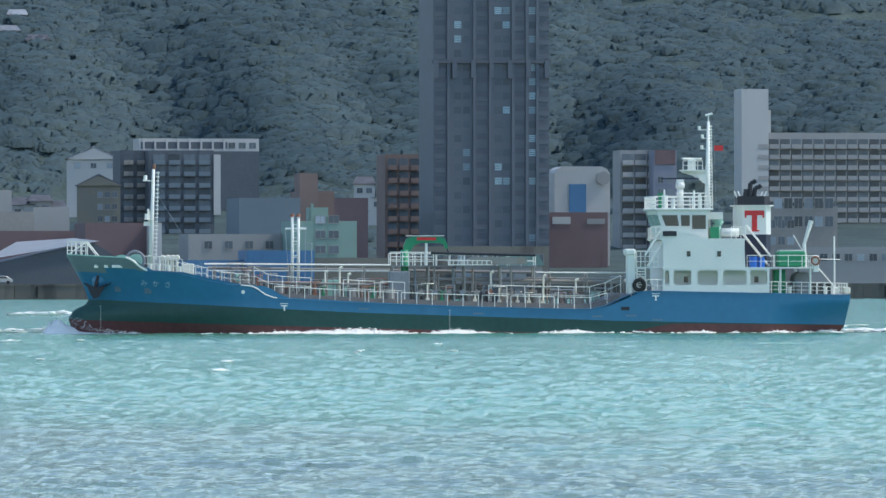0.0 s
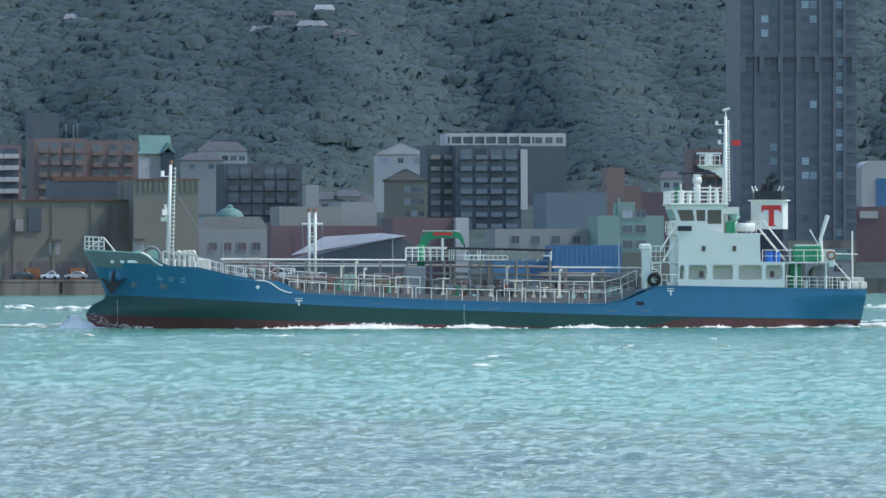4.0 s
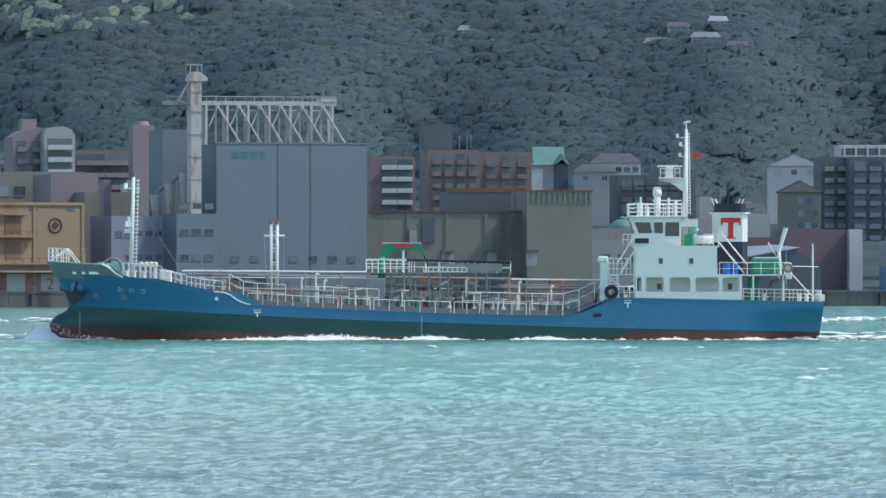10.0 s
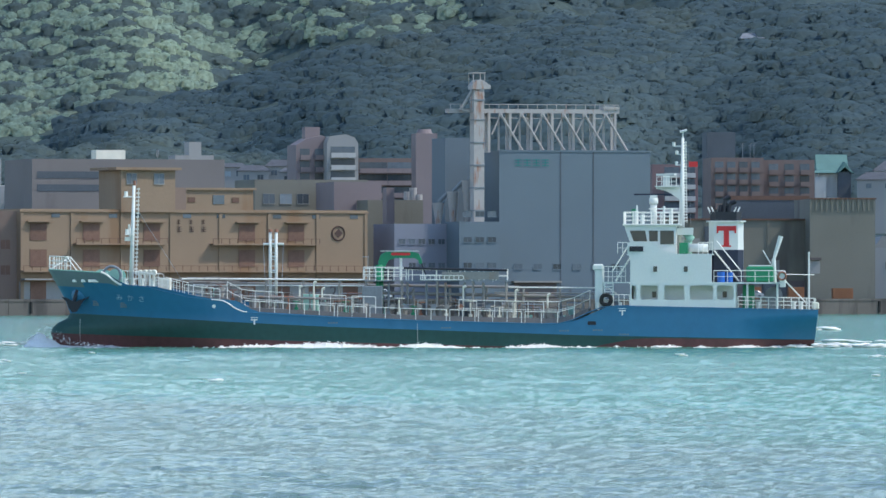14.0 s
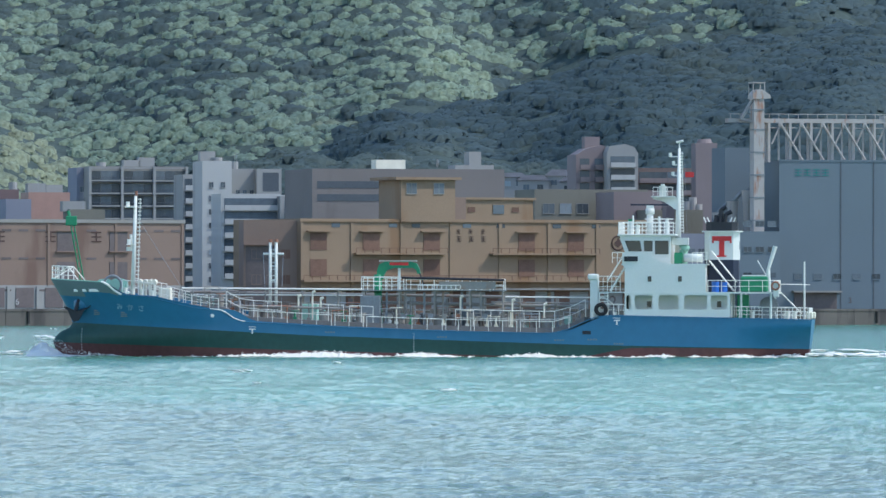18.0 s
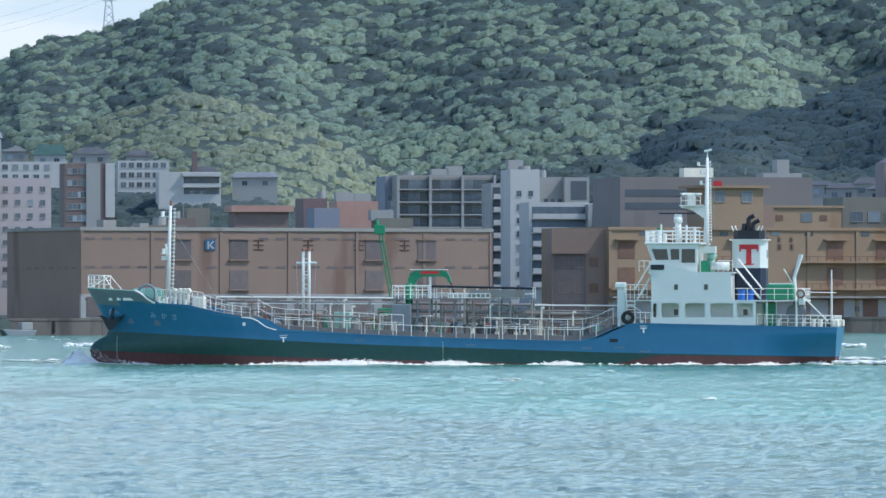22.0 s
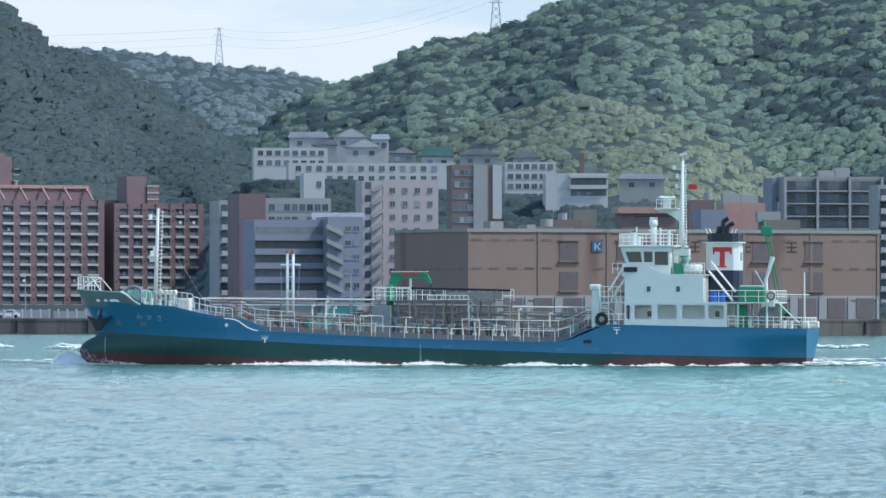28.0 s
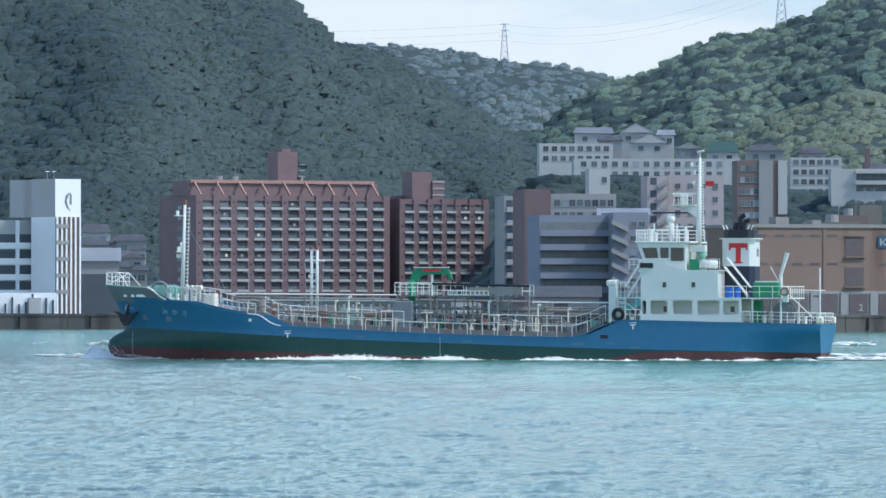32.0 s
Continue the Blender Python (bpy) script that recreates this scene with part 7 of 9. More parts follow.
def rail_line(pts, height, bars=2, step=1.1, r=0.034, parent=None, material=None, name="railing", skip=()):
    """A railing along a line of foot points: its bars are one part, each post under it another."""
    material = material or RAIL_WHITE
    bm = bmesh.new()
    for k in range(bars):
        z = height * (1 - k / bars)
        bent(bm, [Vector(a) + Vector((0, 0, z)) for a in pts], r if k == 0 else r * 0.7)
    owner = part(name, bm, material, parent or ship)
    post = mesh_of("post", bm_tube((0, 0, 0), (0, 0, height), r * 0.85, n=6), material)
    walked = 0.0
    for i, (a, c) in enumerate(zip(pts, pts[1:])):
        a, c = Vector(a), Vector(c)
        n = max(1, round((c - a).length / step))
        for k in range(n + (1 if i == len(pts) - 2 else 0)):
            put("post", post, owner, a + (c - a) * (k / n))
    return owner


def edge_rail(x0, x1, inset=0.12, height=0.95, step=1.1, side=-1, bars=2):
    pts = []
    n = max(1, round((x1 - x0) / 1.25))
    for i in range(n + 1):
        x = x0 + (x1 - x0) * i / n
        z = deck_z(x)
        pts.append((x, side * (side_y(x, z) - inset), z))
    return rail_line(pts, height, bars, step)


def trunk_rail(x0, x1, y=-3.35, height=1.42, step=1.3, lift=0.38):
    pts = []
    n = max(1, round((x1 - x0) / 1.3))
    for i in range(n + 1):
        x = x0 + (x1 - x0) * i / n
        pts.append((x, y if x > -33 else -min(3.35, side_y(x, 3.0) - 1.15), deck_z(x) + lift - (max(0, -32 - x) * 0.06)))
    return rail_line(pts, height, 2, step)


def bolt_plate(name, outline, y0, y1, material, label=""):
    bm = bmesh.new()
    prism(bm, outline, y0, y1)
    return part(name, bm, material, ship, label)


def bow_gear():
    # the rail round the stem head
    for s in (-1, 1):
        pts = [(-48.7, 0.15 * s, 6.5), (-48.0, 1.05 * s, 6.47), (-47.1, 1.75 * s, 6.43)]
        o = rail_line(pts, 1.12, 3, 0.55, 0.05)
        bm = bmesh.new()
        tube(bm, (-47.1, 1.75 * s, 7.55), (-46.2, 2.2 * s, 6.4), 0.05)
        tube(bm, (-48.6, 0.3 * s, 6.55), (-47.2, 1.7 * s, 7.5), 0.04)
        part("brace", bm, RAIL_WHITE, o)
    # white capping of the bulwark's curved end
    for s in (-1, 1):
        bm = bmesh.new()
        prev = None
        for i in range(14):
            x = -44.0 + 1.75 * i / 13
            z = deck_z(x) + 0.03
            p = Vector((x, s * (side_y(x, z) + 0.01), z))
            if prev:
                tube(bm, prev, p, 0.10, n=6)
            prev = p
        part("bulwark_capping", bm, RAIL_WHITE, ship)
    bm = bmesh.new()
    prev = None
    for i in range(30):
        x = -48.7 + 4.75 * i / 29
        z = deck_z(x)
        p = Vector((x, -side_y(x, z), z + 0.02))
        if prev:
            tube(bm, prev, p, 0.05, n=5)
        prev = p
    part("bulwark_capping", bm, PALE_GREEN, ship)
    # fairleads under the bulwark top
    for x, w in ((-46.4, 0.35), (-45.6, 0.35), (-44.6, 1.1)):
        z = 5.55
        y = -side_y(x, z)
        bm = bmesh.new()
        box(bm, x - w / 2, x + w / 2, y - 0.10, y + 0.25, z - 0.14, z + 0.10)
        part("fairlead", bm, RAIL_WHITE, ship, bevel=0.03)
    # anchor in its pocket
    bm = bmesh.new()
    y = -side_y(-46.2, 4.2)
    bmesh.ops.create_uvsphere(bm, u_segments=16, v_segments=10, radius=0.85, matrix=Matrix.Translation((-45.9, y + 0.35, 4.4)))
    part("anchor_pocket", bm, SHIP_BLUE, ship, "bulging blue hawse bolster", smooth=True)
    bm = bmesh.new()
    yy = y - 0.55
    tube(bm, (-46.2, yy + 0.25, 4.75), (-46.55, yy, 3.55), 0.16)
    prism(bm, [(-47.5, 4.15), (-47.2, 4.15), (-46.4, 3.75), (-45.3, 4.05), (-45.1, 4.3), (-45.7, 3.85), (-46.2, 2.95), (-46.6, 2.85), (-46.9, 3.3), (-47.1, 3.8)], yy - 0.15, yy + 0.2)
    part("anchor", bm, BLACK, ship, "black stockless anchor hanging at the bow")
    # windlass and mooring gear on the forecastle
    bm = bmesh.new()
    for x, r in ((-44.2, 0.55), (-43.0, 0.6)):
        tube(bm, (x, -1.8, 5.95), (x, 1.8, 5.95), r * 0.55, n=14)
        for y in (-1.8, -0.7, 0.7, 1.8):
            tube(bm, (x, y - 0.07, 5.95), (x, y + 0.07, 5.95), r, n=16)
    box(bm, -44.8, -42.4, -2.1, 2.1, 5.1, 5.4)
    part("windlass", bm, PALE_GREEN, ship, "pale green anchor windlass")
    bm = bmesh.new()
    ring(bm, (-43.2, -2.5, 6.0), "y", 0.75, 0.12, 20)
    part("rope_drum", bm, GEAR_GREY, ship)
    for x in (-40.9, -40.45, -40.05, -39.7):
        bm = bmesh.new()
        tube(bm, (x, -1.9, 4.9), (x, -1.9, 6.15), 0.12)
        tube(bm, (x - 0.03, -2.1, 6.2), (x + 0.03, -1.6, 6.25), 0.24, n=10)
        part("ventilator", bm, CREAM, ship)
    bm = bmesh.new()
    box(bm, -39.3, -38.3, -2.2, -0.8, 4.3, 5.75)
    part("locker", bm, CREAM, ship, bevel=0.06)
    for x in (-42.0, -41.3, -40.5, -39.6):
        z = deck_z(x)
        bm = bmesh.new()
        tube(bm, (x, -side_y(x, z) + 0.4, z), (x, -side_y(x, z) + 0.4, z + 0.5), 0.14)
        tube(bm, (x, -side_y(x, z) + 0.4, z + 0.45), (x, -side_y(x, z) + 0.4, z + 0.55), 0.2)
        part("bollard", bm, RAIL_WHITE, ship)
    for s in (-1, 1):
        edge_rail(-42.2, -39.4, height=1.2, step=0.5, side=s)
        edge_rail(-39.3, -37.3, height=1.0, step=0.5, side=s)
        edge_rail(-36.9, -33.9, height=0.95, step=0.95, side=s)


def foremast():
    mast = part("foremast", bm_tube((-41.8, 0, 5.0), (-41.55, 0, 13.6), 0.20, 0.13, n=12), WHITE, ship, "white tapered signal mast", smooth=True)
    bm = bmesh.new()
    tube(bm, (-41.35, 0, 6.0), (-41.15, 0, 13.4), 0.035, n=5)
    part("ladder_rail", bm, RAIL_WHITE, mast)
    rung = mesh_of("rung", bm_box(-0.22, 0.06, -0.06, 0.06, -0.045, 0.045), RAIL_WHITE)
    for k in range(22):
        put("rung", rung, mast, (-41.33 + 0.2 * k / 21 + 0.02, 0, 6.2 + 7.1 * k / 21))
    for z, w in ((12.6, 0.75), (9.4, 0.6)):
        bm = bmesh.new()
        box(bm, -41.7 - w, -41.55, -0.35, 0.35, z, z + 0.08)
        tube(bm, (-41.7 - w * 0.7, 0, z + 0.08), (-41.7 - w * 0.7, 0, z + 0.5), 0.16)
        part("lamp_bracket", bm, RAIL_WHITE, mast)
    bm = bmesh.new()
    tube(bm, (-41.5, 0, 13.6), (-41.5, 0, 14.0), 0.12)
    part("mast_lamp", bm, ORANGE, mast)
    bm = bmesh.new()
    tube(bm, (-41.5, 0.1, 11.9), (-37.2, 0.1, 5.1), 0.02, n=4)
    part("stay_wire", bm, STEEL, mast)
    bm = bmesh.new()
    tube(bm, (-41.9, 0.3, 9.2), (-42.0, 0.3, 10.3), 0.10)
    box(bm, -42.35, -41.7, 0.1, 0.6, 8.9, 9.25)
    part("floodlight", bm, RAIL_WHITE, mast)


def vent_posts():
    for x in (-30.0, -29.5):
        col = part("vent_post", bm_tube((x, 0, 3.4), (x, 0, 9.65), 0.13, n=10), WHITE, ship, "white cargo tank vent post", smooth=True)
        part("vent_head", bm_tube((x, 0, 9.65), (x, 0, 9.9), 0.19, 0.16), ORANGE, col)
        rung = mesh_of("rung", bm_box(-0.05, 0.05, -0.3, -0.18, -0.03, 0.03), RAIL_WHITE)
        for k in range(9):
            put("rung", rung, col, (x, 0, 4.9 + 0.45 * k))
    bm = bmesh.new()
    tube(bm, (-30.6, 0, 8.65), (-28.85, 0, 8.65), 0.10)
    for k in range(9):
        tube(bm, (-30.0, 0, 4.6 + 0.55 * k), (-29.5, 0, 4.6 + 0.55 * k), 0.035, n=5)
    tube(bm, (-30.1, 0, 6.4), (-29.4, 0, 6.4), 0.07)
    tube(bm, (-30.1, 0, 7.6), (-29.4, 0, 7.6), 0.07)
    part("crosstree", bm, WHITE, ship)
    bm = bmesh.new()
    for x in (-30.6, -28.9):
        tube(bm, (x, 0, 8.65), (x + (0.3 if x < -30 else -0.1), -0.7, 3.9), 0.025, n=4)
    part("stay_wire", bm, STEEL, ship)


def pipe(points, r, material=None, name="pipe"):
    bm = bmesh.new()
    bent(bm, points, r, 8)
    return part(name, bm, material or PIPE, ship)


def valve(x, y, z, material, size=1.0):
    bm = bmesh.new()
    tube(bm, (x, y, z), (x, y, z + 0.55 * size), 0.07)
    ring(bm, (x, y, z + 0.6 * size), "z", 0.22 * size, 0.04, 12)
    box(bm, x - 0.16, x + 0.16, y - 0.13, y + 0.13, z - 0.05, z + 0.25)
    return part("valve", bm, material, ship)


def cargo_deck():
    rng = random.Random(11)
    # long pipes above the trunk
    pipe([(-37.4, -1.3, 5.72), (-22.0, -1.3, 5.62)], 0.065, RAIL_WHITE)
    pipe([(-37.0, -0.6, 5.75), (-22.0, -0.6, 5.6)], 0.09)
    pipe([(-36.5, -1.2, 5.18), (-22.0, -1.2, 5.12)], 0.055, RAIL_WHITE)
    pipe([(-37.0, 1.2, 5.4), (-9.0, 1.2, 5.0)], 0.12)
    pipe([(-22.0, -1.1, 4.55), (-4.0, -1.1, 4.2)], 0.14)
    pipe([(-33.0, -2.4, 4.25), (-24.0, -2.4, 4.0), (-24.0, -2.4, 3.4)], 0.10)
    pipe([(-9.8, -1.6, 5.0), (-1.4, -1.6, 4.95), (-0.7, -1.6, 4.45)], 0.06, RAIL_WHITE)
    pipe([(-11.0, -1.6, 4.55), (-1.6, -1.6, 4.45)], 0.07)
    pipe([(-2.5, -2.3, 4.4), (-1.2, -2.6, 3.6)], 0.14, RAIL_WHITE)
    for i in range(12):
        x = -36.5 + i * 3.1
        for y in (-1.2, 1.2):
            bm = bmesh.new()
            top = 5.6 if x < -22 else 4.9
            tube(bm, (x, y, deck_z(x) + 0.1), (x, y, top), 0.07)
            box(bm, x - 0.1, x + 0.1, y - 0.35, y + 0.35, top - 0.55, top - 0.43)
            part("pipe_support", bm, PIPE, ship)
    for i in range(34):
        x = -35.0 + i * 0.95 + rng.uniform(-0.25, 0.25)
        if -31 < x < -28.8:
            continue
        y = rng.uniform(-2.9, -1.6)
        z = deck_z(x) + 0.36 - max(0, -32 - x) * 0.06
        k = rng.random()
        valve(x, y, z, ORANGE if k < 0.22 else GREEN if k < 0.28 else CREAM if k < 0.6 else GEAR_GREY if k < 0.75 else PIPE, rng.uniform(1.2, 2.4))
    for i in range(10):
        x = -34.0 + i * 3.05 + rng.uniform(-0.4, 0.4)
        z = deck_z(x) + 0.36 - max(0, -32 - x) * 0.06
        bm = bmesh.new()
        tube(bm, (x, -2.1, z), (x, -2.1, z + 0.75), 0.42, n=14)
        tube(bm, (x, -2.1, z + 0.75), (x, -2.1, z + 0.86), 0.47, n=14)
        part("tank_hatch", bm, PIPE, ship)
    for x, z in ((-27.4, 1.5), (-26.2, 1.9), (-25.5, 1.4), (-13.6, 2.0), (-9.2, 1.8), (-6.5, 1.5)):
        bm = bmesh.new()
        d = deck_z(x) + 0.36
        z += 0.5
        tube(bm, (x, -1.9, d), (x, -1.9, d + z), 0.08)
        tube(bm, (x, -1.9, d + z - 0.02), (x + 0.25, -1.9, d + z + 0.1), 0.12)
        part("vent_pipe", bm, CREAM, ship)
    for x in (-33.5, -26.7):
        bm = bmesh.new()
        box(bm, x - 0.7, x + 0.7, 0.2, 1.6, 2.6, 4.4)
        part("deck_locker", bm, PALE_GREEN if x > -30 else GEAR_GREY, ship, bevel=0.05)
    # the tangle of small lines between the trunk and the catwalk
    for i in range(80):
        x = -36.0 + i * 0.41 + rng.uniform(-0.3, 0.3)
        y = rng.uniform(-2.6, 0.8)
        z = deck_z(x) + 0.36 - max(0, -32 - x) * 0.06
        top = z + rng.uniform(0.6, 1.7)
        run = rng.choice((-1, 1)) * rng.uniform(0.4, 2.2)
        pipe([(x, y, z - 0.1), (x, y, top), (x + run, y, top - 0.03), (x + run, y, z - 0.1)], rng.uniform(0.035, 0.075), rng.choice((PIPE, GEAR_GREY, PIPE, DECK, ORANGE, STEEL)), "small_pipe")
    for i in range(14):
        x = -35.0 + i * 2.3 + rng.uniform(-0.5, 0.5)
        y = rng.uniform(-1.5, 0.5)
        z = deck_z(x) + 0.36 - max(0, -32 - x) * 0.06
        part("deck_fitting", bm_box(x - 0.2, x + rng.uniform(0.15, 0.5), y - 0.3, y + 0.3, z, z + rng.uniform(0.5, 1.1)), rng.choice((GEAR_GREY, PIPE, PALE_GREEN, DECK)), ship, bevel=0.05)
    # side rails
    for s in (-1,):
        for a, c in ((-31.8, -24.3), (-24.0, -21.6), (-21.3, -14.9), (-14.6, -12.5), (-12.2, -8.6), (-8.3, -4.2)):
            edge_rail(a, c, side=s, bars=1)
    for a, c in ((-33.4, -28.7), (-26.0, -23.4), (-22.9, -20.9), (-13.9, -9.4), (-9.4, -2.9)):
        trunk_rail(a, c)
    # manifold platform
    bm = bmesh.new()
    box(bm, -22.0, -9.8, -2.1, -0.3, 5.50, 5.58)
    part("platform", bm, GEAR_GREY, ship, "grey grating platform over the manifold")
    for x in (-21.8, -18.8, -15.8, -12.8, -10.0):
        for y in (-2.0, -0.4):
            part("platform_leg", bm_tube((x, y, 2.2), (x, y, 5.5), 0.08), PIPE, ship)
    rail_line([(-22.0, -2.05, 5.58), (-18.4, -2.05, 5.56)], 1.1, 3, 0.5, 0.05)
    rail_line([(-18.2, -2.05, 5.56), (-9.9, -2.05, 5.45)], 0.95, 2, 1.2, 0.05)
    rail_line([(-22.0, -0.35, 5.58), (-9.9, -0.35, 5.5)], 1.0, 2, 1.0, 0.04)
    pipe([(-18.6, -2.2, 6.62), (-9.9, -2.2, 6.42)], 0.10, BLACK, "hose")
    bm = bmesh.new()
    box(bm, -15.4, -10.6, -2.2, -2.12, 5.65, 6.3)
    part("canvas_screen", bm, PIPE, ship, "grey canvas wind screen")
    lad = bmesh.new()
    for z in (5.60, 5.95):
        box(lad, -17.2, -13.6, -2.32, -2.24, z, z + 0.07)
    for i in range(10):
        box(lad, -17.2 + i * 0.4, -17.13 + i * 0.4, -2.31, -2.25, 5.66, 5.96)
    part("gangway", lad, RAIL_WHITE, ship, "white lattice gangway stowed on its side")
    bm = bmesh.new()
    box(bm, -22.1, -20.4, -2.3, -0.6, 2.4, 5.1)
    part("control_cabinet", bm, GEAR_GREY, ship, "blue-grey control cabinet", bevel=0.06)
    # cargo hose crane: an arched boom over a post
    crane = part("crane_post", bm_tube((-20.7, -0.9, 3.0), (-20.7, -0.9, 6.9), 0.34, n=14), GREEN, ship, "green hose crane post", smooth=True)
    bm = bmesh.new()
    arc = [(-20.75, 6.5), (-20.8, 7.2), (-20.6, 7.75), (-20.1, 8.0), (-17.9, 8.0), (-17.4, 7.85), (-17.15, 7.35), (-17.1, 7.0)]
    low = [(-17.35, 6.95), (-17.45, 7.3), (-17.75, 7.45), (-19.4, 7.45), (-19.95, 7.25), (-20.2, 6.8), (-20.25, 6.5)]
    prism(bm, arc + low, -1.1, -0.7)
    part("boom", bm, GREEN, crane, "arched green crane boom")
    part("boom_marking", bm_box(-19.7, -18.1, -1.14, -1.1, 7.68, 7.92), RED, crane)
    part("boom_walkway", bm_box(-20.6, -17.4, -1.15, -0.65, 8.02, 8.08), RAIL_WHITE, crane)
    part("boom_rest", bm_tube((-18.9, -0.9, 5.5), (-18.9, -0.9, 7.9), 0.11), RAIL_WHITE, ship)
    part("hose_end", bm_tube((-17.15, -0.9, 7.0), (-16.8, -0.9, 6.0), 0.06), BLACK, crane)
    for i in range(8):
        x = -19.5 + i * 1.15
        bm = bmesh.new()
        tube(bm, (x, -3.0, 3.35), (x, -1.0, 3.35), 0.16)
        tube(bm, (x, -3.1, 3.35), (x, -3.0, 3.35), 0.24)
        part("manifold_pipe", bm, ORANGE if i == 5 else GEAR_GREY if i % 2 else PIPE, ship)
    for i in range(6):
        x = -19.9 + i * 1.6
        part("manifold_riser", bm_tube((x, -1.6, 2.2), (x, -1.6, 5.4), 0.10), PIPE if i % 2 else GEAR_GREY, ship)
    bm = bmesh.new()
    box(bm, -14.0, -10.4, -0.6, 1.6, 2.2, 3.9)
    part("pump_room_top", bm, GEAR_GREY, ship, bevel=0.06)


def hull_marks():
    # a white T on the side, fore and aft, and rows of draught marks
    for x, z in ((-31.0, 2.2), (-0.15, 2.98)):
        y = -side_y(x, z) - 0.012
        bm = bmesh.new()
        box(bm, x - 0.28, x + 0.28, y, y + 0.05, z + 0.02, z + 0.11)
        box(bm, x - 0.06, x + 0.06, y, y + 0.05, z - 0.34, z + 0.02)
        box(bm, x - 0.32, x + 0.32, y, y + 0.05, z + 0.22, z + 0.27)
        part("tug_mark", bm, RAIL_WHITE, ship)
    for x, z in ((-24.4, 1.95), (-14.9, 1.55), (-5.0, 1.3), (0.0, 1.0), (-2.2, 1.35)):
        y = -side_y(x, z) - 0.012
        bm = bmesh.new()
        for k in range(4):
            box(bm, x - 0.42 + k * 0.22, x - 0.27 + k * 0.22, y, y + 0.04, z, z + 0.12)
        part("side_mark", bm, SHIP_PALE, ship)
    dash = mesh_of("draught_mark", bm_box(-0.035, 0.035, -0.02, 0.03, 0, 0.06), RAIL_WHITE)
    for k in range(9):
        z = 0.45 + k * 0.22
        put("draught_mark", dash, ship, (-46.0, -side_y(-46.0, z) - 0.02, z))
        z = 0.15 + k * 0.21
        put("draught_mark", dash, ship, (-17.3, -side_y(-17.3, z) - 0.005, z))
    # the name and, below it, small marks that cannot be read
    for txt, x, z, size in (("み", -42.75, 3.95, 0.62), ("か", -41.8, 3.88, 0.62), ("さ", -40.85, 3.8, 0.62)):
        cu = bpy.data.curves.new("name_letter", "FONT")
        cu.body, cu.size, cu.extrude = txt, size, 0.01
        tmp = bpy.data.objects.new("tmp", cu)
        scene.collection.objects.link(tmp)
        bpy.context.view_layer.update()
        me = bpy.data.meshes.new_from_object(tmp)
        bpy.data.objects.remove(tmp)
        me.materials.clear()
        me.materials.append(SHIP_PALE_TEXT)
        ob = new("name_letter", me)
        ob.parent = ship
        y0, y1 = side_y(x, z), side_y(x + 0.6, z)
        ylo = side_y(x + 0.3, z)
        yhi = side_y(x + 0.3, z + 0.5)
        ob.location = (x, -y0 - 0.03, z)
        ob.rotation_euler = Euler((math.pi / 2 + math.atan2(yhi - ylo, 0.5), 0, -math.atan2(y1 - y0, 0.6)))
    for x, z, w in ((-44.6, 3.45, 0.5), (-42.15, 3.3, 0.55)):
        y = -max(side_y(x, z), side_y(x, z + 0.4)) - 0.02
        bm = bmesh.new()
        for k in range(3):
            box(bm, x - w / 2, x + w / 2, y, y + 0.2, z + 0.16 * k, z + 0.16 * k + 0.09)
        part("small_mark", bm, SHIP_PALE, ship)
    bm = bmesh.new()
    tube(bm, (-34.4, -side_y(-34.4, 3.4) - 0.03, 3.4), (-34.4, -side_y(-34.4, 3.4) + 0.1, 3.4), 0.16, n=12)
    part("side_port", bm, RAIL_WHITE, ship)
    for x in (-3.0, -2.85):
        y = -side_y(x, 1.95)
        part("freeing_port", bm_box(x - 0.35 + 0.3, x + 0.35 + 0.3, y - 0.012, y + 0.05, 1.85, 2.15), BLACK, ship) if x == -3.0 else None
    bm = bmesh.new()
    bent(bm, [(x, -side_y(x, deck_z(x)) - 0.02, deck_z(x) - 0.03) for x in (-42.3 + 58.2 * i / 49 for i in range(50))], 0.045, 5)
    part("gunwale_bar", bm, SHIP_BLUE, ship)
    bm = bmesh.new()
    bent(bm, [(x, -side_y(x, deck_z(x)) - 0.04, deck_z(x) + 0.02) for x in (-34.6 + 0.2 * i for i in range(16))], 0.05, 6)
    part("bulwark_edge", bm, RAIL_WHITE, ship, "white edge where the bulwark steps down")


SHIP_PALE_TEXT = mat("faded_pale_lettering", (0.30, 0.45, 0.55), 0.6, vary=0.2)


def opening(name, x0, x1, z0, z1, y, parent):
    """A rounded opening in the alleyway's side: a rim and the dim space behind it."""
    bm = bmesh.new()
    c, outline = 0.22, []
    for cx, cz, a0 in ((x1 - c, z1 - c, 0), (x0 + c, z1 - c, 90), (x0 + c, z0 + c, 180), (x1 - c, z0 + c, 270)):
        for k in range(4):
            a = radians(a0 + 30 * k)
            outline.append((cx + c * math.cos(a), cz + c * math.sin(a)))
    prism(bm, outline, y - 0.008, y + 0.02)
    return part(name, bm, ALLEY, parent)


ALLEY = mat("shaded_alleyway_paint", (0.46, 0.50, 0.50), 0.6, vary=0.1)


